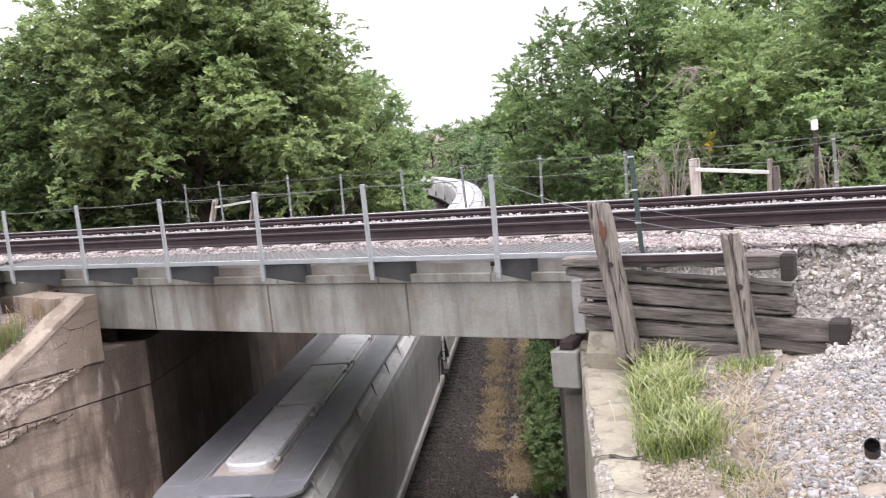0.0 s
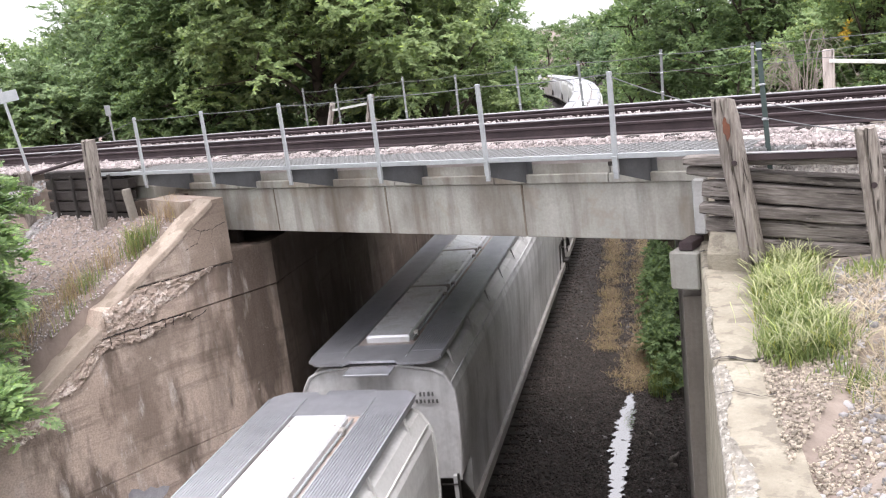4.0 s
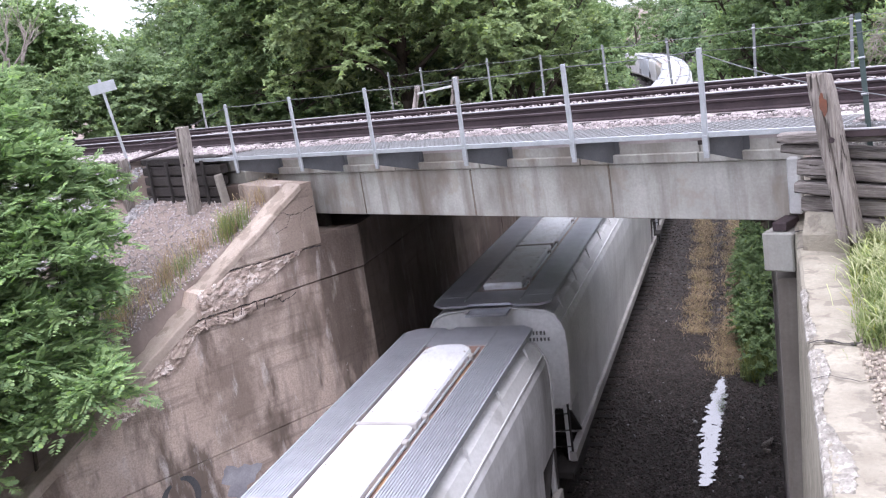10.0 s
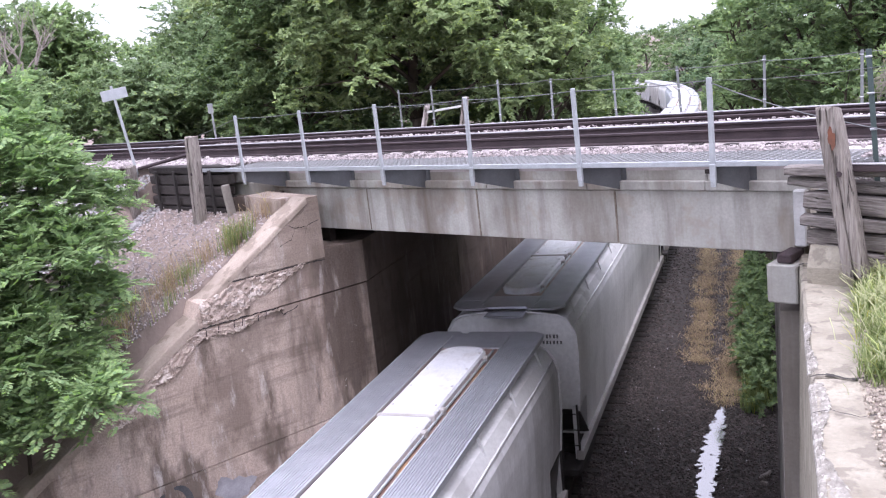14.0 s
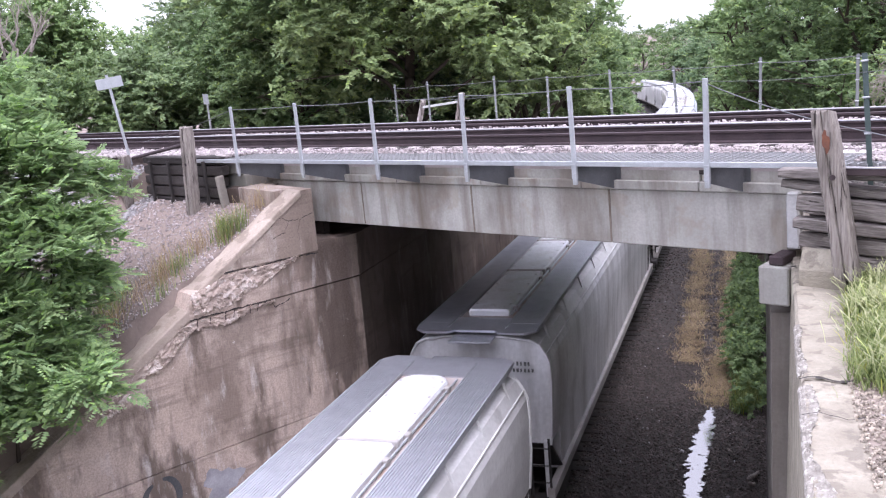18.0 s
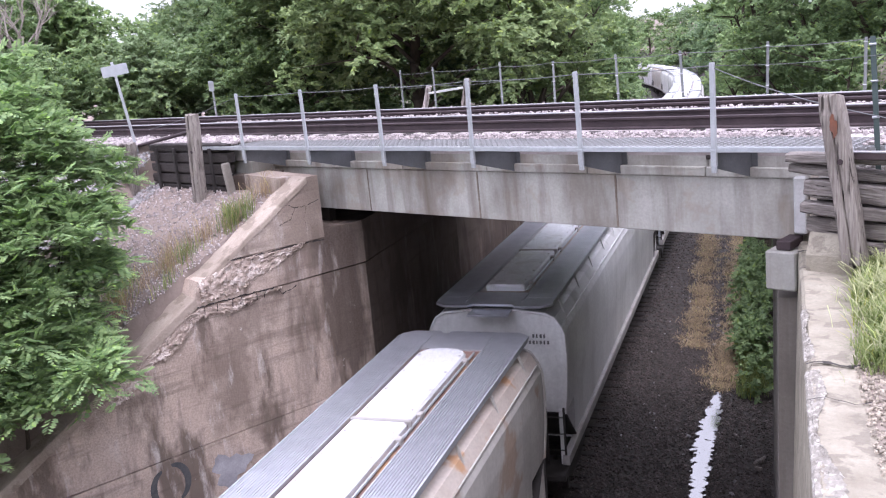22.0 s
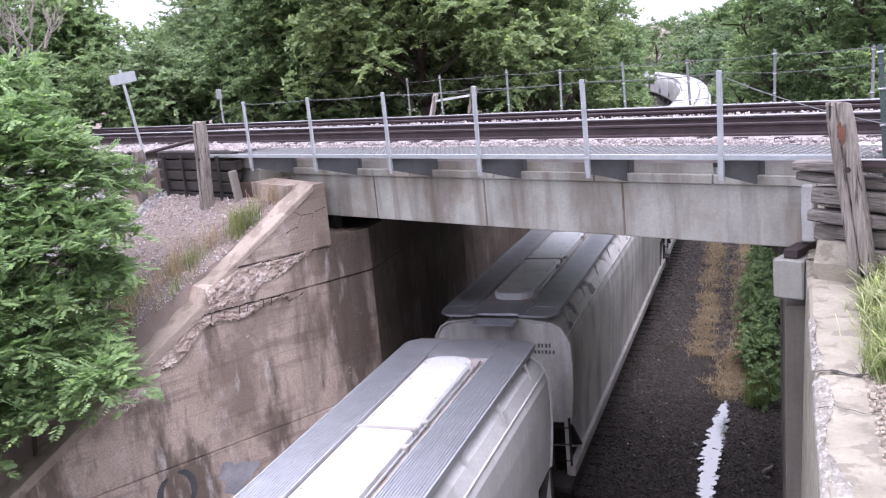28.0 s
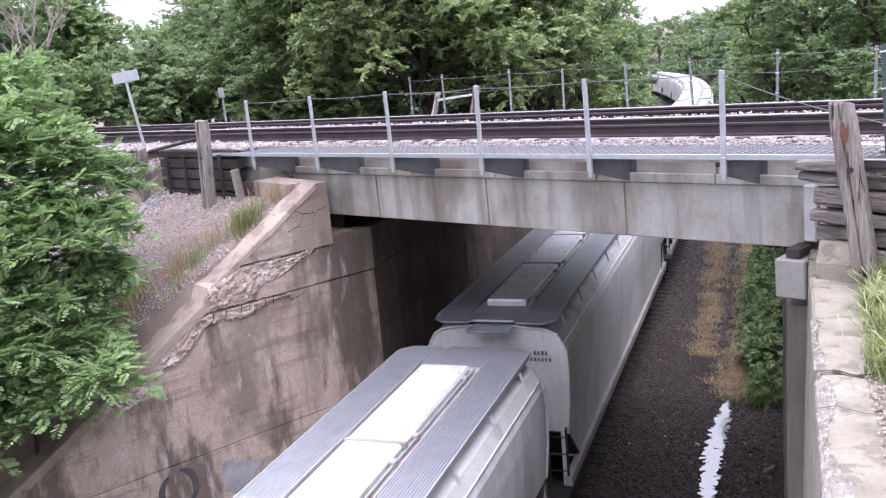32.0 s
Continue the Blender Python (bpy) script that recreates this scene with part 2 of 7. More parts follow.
def timber_mat(name, light, dark, along):
    """Weathered sawn timber: grey fibres along its length, dark drying cracks, blotches of rot."""
    m = bpy.data.materials.new(name)
    m.use_nodes = True
    n, l = m.node_tree.nodes, m.node_tree.links
    bsdf = n["Principled BSDF"]
    tc, info, shift = n.new("ShaderNodeTexCoord"), n.new("ShaderNodeObjectInfo"), n.new("ShaderNodeVectorMath")
    shift.operation = "ADD"
    l.new(tc.outputs["Object"], shift.inputs[0])
    l.new(info.outputs["Random"], shift.inputs[1])

    def field(lengthwise, across, lo, hi, amount, detail=7):
        mp, t, r = n.new("ShaderNodeMapping"), n.new("ShaderNodeTexNoise"), n.new("ShaderNodeMapRange")
        mp.inputs["Scale"].default_value = tuple(lengthwise if k == along else across for k in range(3))
        l.new(shift.outputs[0], mp.inputs["Vector"])
        t.inputs["Scale"].default_value, t.inputs["Detail"].default_value, t.inputs["Roughness"].default_value = 1.0, detail, 0.6
        l.new(mp.outputs["Vector"], t.inputs["Vector"])
        r.inputs["From Min"].default_value, r.inputs["From Max"].default_value, r.inputs["To Max"].default_value = lo, hi, amount
        l.new(t.outputs["Fac"], r.inputs["Value"])
        return r.outputs["Result"], t.outputs["Fac"]

    col = None
    grain, raw = field(2.5, 55, 0.35, 0.65, 1.0)
    crack, raw_crack = field(1.3, 24, 0.6, 0.66, 0.9, 4)
    for fac, tone in ((grain, dark), (field(1.2, 4, 0.5, 0.62, 0.7)[0], tuple(v * 0.6 for v in dark)), (field(3, 9, 0.6, 0.68, 0.6)[0], tuple(min(1, v * 1.35) for v in light)), (crack, (0.02, 0.016, 0.014))):
        x = n.new("ShaderNodeMix")
        x.data_type = "RGBA"
        l.new(fac, x.inputs["Factor"])
        if col is None:
            x.inputs["A"].default_value = (*light, 1)
        else:
            l.new(col, x.inputs["A"])
        x.inputs["B"].default_value = (*tone, 1)
        col = x.outputs["Result"]
    h, r = n.new("ShaderNodeHueSaturation"), n.new("ShaderNodeMapRange")
    r.inputs["To Min"].default_value, r.inputs["To Max"].default_value = 0.75, 1.25
    l.new(info.outputs["Random"], r.inputs["Value"])
    l.new(r.outputs["Result"], h.inputs["Value"])
    l.new(col, h.inputs["Color"])
    l.new(h.outputs["Color"], bsdf.inputs["Base Color"])
    bsdf.inputs["Roughness"].default_value, bsdf.inputs["Specular IOR Level"].default_value = 0.9, 0.25
    sub, b = n.new("ShaderNodeMath"), n.new("ShaderNodeBump")
    sub.operation = "SUBTRACT"
    l.new(raw, sub.inputs[0])
    l.new(crack, sub.inputs[1])
    b.inputs["Strength"].default_value, b.inputs["Distance"].default_value = 0.8, 0.02
    l.new(sub.outputs[0], b.inputs["Height"])
    l.new(b.outputs["Normal"], bsdf.inputs["Normal"])
    return m


WOOD = timber_mat("weathered_timber", (0.262, 0.237, 0.217), (0.118, 0.102, 0.092), 0)
WOOD_UP = timber_mat("weathered_post", (0.3, 0.27, 0.243), (0.16, 0.138, 0.121), 2)
PALE_POST = timber_mat("bleached_post", (0.56, 0.51, 0.485), (0.37, 0.325, 0.3), 2)
PALE_BOARD = mat("pale_board", (0.66, 0.68, 0.65), (0.5, 0.52, 0.49), 4, 40, 0.7, 0.1)
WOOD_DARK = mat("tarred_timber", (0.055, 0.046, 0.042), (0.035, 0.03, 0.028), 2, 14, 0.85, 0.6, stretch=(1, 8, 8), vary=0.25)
GREEN_STEEL = mat("green_fence_steel", (0.07, 0.10, 0.095), (0.05, 0.075, 0.07), 5, 60, 0.6, 0.1)
GREY_POST = mat("faded_fence_steel", (0.22, 0.24, 0.24), (0.15, 0.165, 0.16), 5, 60, 0.6, 0.1, vary=0.2)
STONE = mat("limestone_ballast", (0.4, 0.385, 0.38), (0.28, 0.27, 0.27), 3, 30, 0.9, 0.3, island=0.4)
STONE_PALE = mat("pale_ballast", (0.56, 0.53, 0.5), (0.42, 0.395, 0.37), 3, 30, 0.9, 0.3, island=0.4)
STONE_PINK = mat("pink_ballast", (0.45, 0.4, 0.39), (0.32, 0.28, 0.27), 3, 30, 0.9, 0.3, island=0.45)
STONE_TAN = mat("tan_gravel", (0.42, 0.365, 0.295), (0.29, 0.25, 0.2), 3, 30, 0.9, 0.3, island=0.45)
STONE_DARK = mat("dark_ballast", (0.108, 0.09, 0.081), (0.068, 0.057, 0.051), 3, 30, 0.9, 0.3, island=0.5)
LEAF_DARK = leaf_mat("dark_green_leaves", (0.115, 0.184, 0.099), (0.244, 0.338, 0.173))
LEAF_MID = leaf_mat("green_leaves", (0.13, 0.2, 0.095), (0.235, 0.325, 0.145))
LEAF_ELM = leaf_mat("elm_leaves", (0.19, 0.265, 0.125), (0.325, 0.41, 0.18), 0.01, 0.5, 0.36)
LEAF_SOFT = leaf_mat("soft_green_leaves", (0.193, 0.279, 0.143), (0.332, 0.429, 0.233))
LEAF_LIGHT = leaf_mat("light_green_leaves", (0.205, 0.305, 0.14), (0.345, 0.45, 0.215))
LEAF_TURNED = leaf_mat("turned_leaves", (0.55, 0.36, 0.06), (0.75, 0.56, 0.12), 0.0)
LEAF_LIME = leaf_mat("yellow_green_leaves", (0.215, 0.31, 0.14), (0.345, 0.445, 0.21), 0.03)
LEAF_BUSH = leaf_mat("feathery_leaves", (0.18, 0.28, 0.135), (0.35, 0.47, 0.21), 0.0, 1.3, 0.42)
GRASS = leaf_mat("green_grass", (0.14, 0.2, 0.07), (0.33, 0.39, 0.15), 0.03)
STRAW = leaf_mat("flattened_straw", (0.42, 0.35, 0.26), (0.62, 0.54, 0.42), 0.0)
STRAW_DULL = leaf_mat("trampled_straw", (0.26, 0.195, 0.13), (0.56, 0.44, 0.29), 0.0)
SEED_GRASS = leaf_mat("pale_seed_grass", (0.36, 0.4, 0.2), (0.58, 0.58, 0.36), 0.0)
GRASS_DRY = leaf_mat("dry_grass", (0.26, 0.185, 0.115), (0.52, 0.4, 0.25), 0.0)
BARK = mat("bark", (0.11, 0.085, 0.065), (0.06, 0.047, 0.037), 3, 20, 0.95, 0.9, stretch=(4, 4, 0.8))
TWIG = mat("dead_twigs", (0.34, 0.3, 0.265), (0.22, 0.19, 0.165), 3, 20, 0.95, 0.3)


# ---- building blocks ----
class Geo:
    """Collects corners and faces for one mesh."""

    def __init__(self):
        self.v, self.f = [], []

    def add(self, verts, faces):
        k = len(self.v)
        self.v += [tuple(p) for p in verts]
        self.f += [tuple(i + k for i in q) for q in faces]
        return self

    def box(self, x0, y0, z0, x1, y1, z1, c=0.0, m=None):
        """A box with chamfered edges of width c."""
        if c <= 0:
            vs = [(x, y, z) for x in (x0, x1) for y in (y0, y1) for z in (z0, z1)]
            fs = [(0, 1, 3, 2), (4, 6, 7, 5), (0, 4, 5, 1), (2, 3, 7, 6), (0, 2, 6, 4), (1, 5, 7, 3)]
        else:
            lo, hi = (x0, y0, z0), (x1, y1, z1)
            vs, idx = [], {}
            for sx in (0, 1):
                for sy in (0, 1):
                    for sz in (0, 1):
                        s = (sx, sy, sz)
                        for a in range(3):
                            p = [(hi[i] if s[i] else lo[i]) for i in range(3)]
                            for i in range(3):
                                if i != a:
                                    p[i] += -c if s[i] else c
                            idx[(s, a)] = len(vs)
                            vs.append(tuple(p))
            fs = []
            for a in range(3):
                b, d = (a + 1) % 3, (a + 2) % 3
                for side in (0, 1):
                    q = []
                    for ub, ud in ((0, 0), (1, 0), (1, 1), (0, 1)):
                        s = [0, 0, 0]
                        s[a], s[b], s[d] = side, ub, ud
                        q.append(idx[(tuple(s), a)])
                    fs.append(tuple(q if side else q[::-1]))
                for ub in (0, 1):
                    for ud in (0, 1):
                        s0, s1 = [0, 0, 0], [0, 0, 0]
                        s0[a], s0[b], s0[d] = 0, ub, ud
                        s1[a], s1[b], s1[d] = 1, ub, ud
                        s0, s1 = tuple(s0), tuple(s1)
                        q = (idx[(s0, b)], idx[(s1, b)], idx[(s1, d)], idx[(s0, d)])
                        fs.append(q if ub == ud else q[::-1])
            for sx in (0, 1):
                for sy in (0, 1):
                    for sz in (0, 1):
                        s = (sx, sy, sz)
                        q = (idx[(s, 0)], idx[(s, 1)], idx[(s, 2)])
                        fs.append(q if (sx + sy + sz) % 2 else q[::-1])
        if m is not None:
            vs = [m @ Vector(p) for p in vs]
        return self.add(vs, fs)

    def rod(self, p0, p1, r0, r1=None, n=8):
        """A tapered round bar between two points."""
        r1 = r0 if r1 is None else r1
        p0, p1 = Vector(p0), Vector(p1)
        d = (p1 - p0).normalized()
        a = d.orthogonal().normalized()
        b = d.cross(a)
        ring = [(a * math.cos(2 * math.pi * i / n) + b * math.sin(2 * math.pi * i / n)) for i in range(n)]
        vs = [p0 + q * r0 for q in ring] + [p1 + q * r1 for q in ring]
        fs = [(i, (i + 1) % n, n + (i + 1) % n, n + i) for i in range(n)]
        fs += [tuple(range(n - 1, -1, -1)), tuple(range(n, 2 * n))]
        return self.add(vs, fs)

    def sweep(self, section, y0, y1):
        """A closed section of (x, z) drawn out along y."""
        k = len(section)
        vs = [(x, y0, z) for x, z in section] + [(x, y1, z) for x, z in section]
        fs = [(i, (i + 1) % k, k + (i + 1) % k, k + i) for i in range(k)]
        fs += [tuple(range(k - 1, -1, -1)), tuple(range(k, 2 * k))]
        return self.add(vs, fs)

    def sweep_x(self, section, x0, x1):
        """A closed section of (y, z) drawn out along x."""
        k = len(section)
        vs = [(x0, y, z) for y, z in section] + [(x1, y, z) for y, z in section]
        fs = [(i, k + i, k + (i + 1) % k, (i + 1) % k) for i in range(k)]
        fs += [tuple(range(k)), tuple(range(2 * k - 1, k - 1, -1))]
        return self.add(vs, fs)

    def mesh(self, name, material, smooth=False):
        me = bpy.data.meshes.new(name)
        me.from_pydata(self.v, [], self.f)
        me.materials.append(material)
        if smooth:
            me.shade_smooth()
        me.update()
        return me


def solid(me):
    """Turn all faces outward."""
    bm = bmesh.new()
    bm.from_mesh(me)
    bmesh.ops.recalc_face_normals(bm, faces=bm.faces)
    bm.to_mesh(me)
    bm.free()
    return me


def thing(name, m, label, category, group="", kind=""):
    ob = new(name)
    ob.empty_display_size = 0.2
    ob.matrix_basis = m
    return tagged(ob, label, category, group, kind)


def part(name, geo, material, parent, label="", m=None, smooth=False):
    """One mesh object under a thing or a part."""
    me = solid(geo.mesh(name, material, smooth)) if isinstance(geo, Geo) else geo
    ob = new(name, me)
    if parent is not None:
        ob.parent = parent
    if m is not None:
        ob.matrix_basis = m
    if label:
        ob["label"] = label
    return ob


def whole(name, geo, material, label, category, m=None, group="", kind="", smooth=False):
    """A thing that is one mesh."""
    ob = part(name, geo, material, None, "", m, smooth)
    return tagged(ob, label, category, group, kind)


def bulk(name, verts, faces, material, smooth=False):
    """A large mesh from arrays; all faces have the same number of corners."""
    me = bpy.data.meshes.new(name)
    n, k = faces.shape
    me.vertices.add(len(verts))
    me.vertices.foreach_set("co", np.ascontiguousarray(verts, np.float32).ravel())
    me.loops.add(n * k)
    me.loops.foreach_set("vertex_index", np.ascontiguousarray(faces, np.int32).ravel())
    me.polygons.add(n)
    me.polygons.foreach_set("loop_start", np.arange(0, n * k, k, dtype=np.int32))
    me.update(calc_edges=True)
    me.validate()
    me.materials.append(material)
    if smooth:
        me.shade_smooth()
    return me


# ---- the plan ----
X0 = -5.25                     # lower track's centre; rail heads at z = 0
TH = radians(23.57)            # skew of the upper line
BX, BY, BZ = -0.57, 11.37, 8.43
BRIDGE = Matrix.Translation((BX, BY, BZ)) @ Matrix.Rotation(-TH, 4, "Z") @ Matrix.Rotation(radians(-0.845), 4, "Y")
CURVE_Y, CURVE_R, CURVE_A = 45.0, 629.0, 0.35   # start, radius and angle of the lower line's bend


def at(x, y, z, rx=0, ry=0, rz=0):
    """A pose in the upper line's own space: x along it to the right, y across it away, z from its walkway."""
    return BRIDGE @ pose(x, y, z, rx, ry, rz)


def track_x(y):
    end = CURVE_R * math.sin(CURVE_A)
    d = np.clip(y - CURVE_Y, 0, end)
    past = np.maximum(y - CURVE_Y - end, 0)
    return X0 - (CURVE_R - np.sqrt(CURVE_R ** 2 - d ** 2)) - past * math.tan(CURVE_A)


def track_z(y):
    """The lower line begins to fall past the bridge, at three in a hundred in the end."""
    d = np.clip(y - 40.0, 0, 33.3)
    return -0.00045 * d * d - 0.03 * np.clip(y - 73.3, 0, 400)


def upper(x, y):
    """The upper line's own x and y of a place."""
    dx, dy = x - BX, y - BY
    return dx * math.cos(TH) - dy * math.sin(TH), dx * math.sin(TH) + dy * math.cos(TH)


def sstep(a, b, x):
    t = np.clip((x - a) / (b - a), 0, 1)
    return t * t * (3 - 2 * t)


def ground_z(x, y):
    """Height of the ground."""
    x, y = np.asarray(x, float), np.asarray(y, float)
    lx, ly = upper(x, y)
    e = BZ + 0.0147 * np.clip(lx, -60, 40) + 0.0
    natural = 6.6 + 0.5 * np.sin(x * 0.05 + 1) * np.cos(y * 0.04)
    # far side of the upper line
    e_far = e - 0.2 * sstep(3.5, 6.5, ly) - 0.35 * sstep(7.2, 9.5, ly)
    h = np.where(ly > 10.0, np.maximum(e_far - 0.5 * (ly - 10.0), natural), e_far)
    # near side: left bank falls to the low ground, right bank to the terrace
    left = np.maximum(7.28 - 0.5 * (-0.3 - np.minimum(ly, 0.0)), -0.4)
    left = np.where(lx > -13.2, np.where(ly > np.where(lx > -10.9, 2.4, 0.45), e - 0.15, left), np.minimum(e, np.maximum(left, e - 0.55 * (0.6 - ly))))
    low_right = 7.0 + 0.17 * sstep(0.0, 0.12, x - 0.56 - 0.085 * np.clip(y - 7.6, 0, 4)) + 0.2 * np.clip(x - 0.9, 0, 6) + 0.22 * np.clip(5.4 - y, 0, 6)
    slope_right = e - 0.5 * (0.5 - ly) - 0.42 * (1 - sstep(4.08, 4.7, lx)) * (1 - sstep(-0.35, 0.3, ly))
    behind = np.where(ly > -0.06, np.maximum(np.minimum(slope_right, e - 0.6 + 1.1 * (ly + 0.06)), low_right), low_right - 0.1)
    right = np.where(lx < 3.4, np.where(ly > 0.5, e - 0.1, low_right), np.where(lx < 3.98, behind, np.maximum(slope_right, low_right)))
    right = np.minimum(right, e)
    near = np.where(x < -3, left, right)
    h = np.where((ly < 0.6) | ((lx > -10.9) & (x < -3) & (ly < 2.4)), near, h + 0.06 * sstep(0.9, 1.4, ly) * (1 - sstep(3.4, 4.2, ly)))
    h = np.where((lx > -10.0) & (x < -3) & (ly > 0.5) & (ly < 9), np.minimum(h, 6.2), h)
    # the cut of the lower line
    xc = track_x(y)
    floor = track_z(y) - 0.5 + 0.27 * (1 - sstep(1.5, 2.6, np.abs(x - xc)))
    xl = np.where(y > 15.85, xc - 2.4, X0 - 2.4 - np.clip(15.85 - y, 0, 26) * 0.577)
    xr = np.where(y > 5, xc + 5.6, X0 + 5.65 - np.clip(5 - y, 0, 11) * 0.288)
    bend = np.cos(np.clip(np.arcsin(np.clip((y - CURVE_Y) / CURVE_R, 0, 1)), 0, CURVE_A))
    xl, xr = xc - (xc - xl) / bend, xc + (xr - xc) / bend
    out_l, out_r = (xl - x) * bend, (x - xr) * bend
    wall_l = (y < 37) & (y > -12)
    wall_r = (y < 23.5) & (y > -6)
    cap_l = np.where(wall_l, np.where(out_l > 0.15, 99.0, floor), floor + 0.75 * np.maximum(out_l, 0))
    cap_r = np.where(wall_r, np.where(out_r > 0.15, 99.0, floor), floor + 0.8 * np.maximum(out_r, 0))
    h = np.where(out_l > 0, np.minimum(h, cap_l), np.where(out_r > 0, np.minimum(h, cap_r), np.minimum(floor, h)))
    return h


def gridlines(a, b, step, far):
    core = np.arange(a, b + step / 2, step)
    grow, d = [], step
    while sum(grow) < far:
        d *= 1.22
        grow.append(d)
    grow = np.cumsum(grow)
    return np.concatenate([a - grow[::-1], core, b + grow])


def ground_mat():
    m = mat("ground", (0.27, 0.215, 0.185), (0.18, 0.14, 0.115), 0.5, 14, 0.95, 0.6)
    n, l = m.node_tree.nodes, m.node_tree.links
    bsdf = n["Principled BSDF"]
    earth = bsdf.inputs["Base Color"].links[0].from_socket
    g = n.new("ShaderNodeNewGeometry")
    sep = n.new("ShaderNodeSeparateXYZ")
    l.new(g.outputs["Position"], sep.inputs[0])
    t = n.new("ShaderNodeTexNoise")
    t.inputs["Scale"].default_value, t.inputs["Detail"].default_value = 9.0, 8
    l.new(g.outputs["Position"], t.inputs["Vector"])
    for lo, hi, a, b in ((0.6, 0.0, (0.032, 0.027, 0.025), (0.075, 0.064, 0.058)), (7.0, 7.5, (0.29, 0.25, 0.205), (0.42, 0.37, 0.31))):
        ramp = n.new("ShaderNodeValToRGB")
        ramp.color_ramp.elements[0].position, ramp.color_ramp.elements[1].position = 0.35, 0.65
        ramp.color_ramp.elements[0].color, ramp.color_ramp.elements[1].color = (*a, 1), (*b, 1)
        l.new(t.outputs["Fac"], ramp.inputs["Fac"])
        r = n.new("ShaderNodeMapRange")
        r.inputs["From Min"].default_value, r.inputs["From Max"].default_value = lo, hi
        l.new(sep.outputs["Z"], r.inputs["Value"])
        if lo > 1:
            rx = n.new("ShaderNodeMapRange")
            rx.inputs["From Min"].default_value, rx.inputs["From Max"].default_value = -4.0, -3.0
            l.new(sep.outputs["X"], rx.inputs["Value"])
            mu = n.new("ShaderNodeMath")
            mu.operation = "MULTIPLY"
            l.new(rx.outputs["Result"], mu.inputs[0])
            l.new(r.outputs["Result"], mu.inputs[1])
            r = mu
        mx = n.new("ShaderNodeMix")
        mx.data_type = "RGBA"
        l.new(r.outputs[0], mx.inputs["Factor"])
        l.new(earth, mx.inputs["A"])
        l.new(ramp.outputs["Color"], mx.inputs["B"])
        earth = mx.outputs["Result"]
    l.new(earth, bsdf.inputs["Base Color"])
    return m


def build_ground():
    gx, gy = gridlines(-20, 8, 0.18, 1500), gridlines(-4, 40, 0.18, 1500)
    xx, yy = np.meshgrid(gx, gy, indexing="ij")
    lx, ly = upper(xx, yy)
    zz = ground_z(xx, yy) - 0.012 - 0.02 * ((lx > 3.0) & (lx < 5.2) & (ly > -0.8) & (ly < 1.2))
    nx, ny = len(gx), len(gy)
    i = np.arange(nx * ny).reshape(nx, ny)
    f = np.stack([i[:-1, :-1], i[1:, :-1], i[1:, 1:], i[:-1, 1:]], -1).reshape(-1, 4)
    ob = new("ground", bulk("ground", np.stack([xx, yy, zz], -1).reshape(-1, 3), f, ground_mat(), True))
    tagged(ob, "bare brown earth banks and grey railway cutting", "ground", kind="structure")


build_ground()


# ---- walls of the cutting ----
WING = Matrix.Translation((-7.35, 15.83, 0)) @ Matrix.Rotation(radians(60), 4, "Z")


def prism_xz(poly, y0, y1):
    """A solid with an outline in x and z."""
    return Geo().sweep([(x, z) for x, z in poly], y0, y1)


def crack_line(g, rng, a, b, wide=1.0):
    """A ragged dark gap on the wall's face."""
    n = 7
    line = []
    for i in range(n + 1):
        t = i / n
        line.append((a[0] + (b[0] - a[0]) * t, a[1] + (b[1] - a[1]) * t + rng.uniform(-0.012, 0.012)))
    for (x0, z0), (x1, z1) in zip(line, line[1:]):
        w0, w1 = wide * rng.uniform(0.004, 0.018), wide * rng.uniform(0.004, 0.018)
        g.add([(x0, -0.0115, z0 - w0), (x1, -0.0115, z1 - w1), (x1, -0.0115, z1 + w1), (x0, -0.0115, z0 + w0)], [(0, 1, 2, 3)])


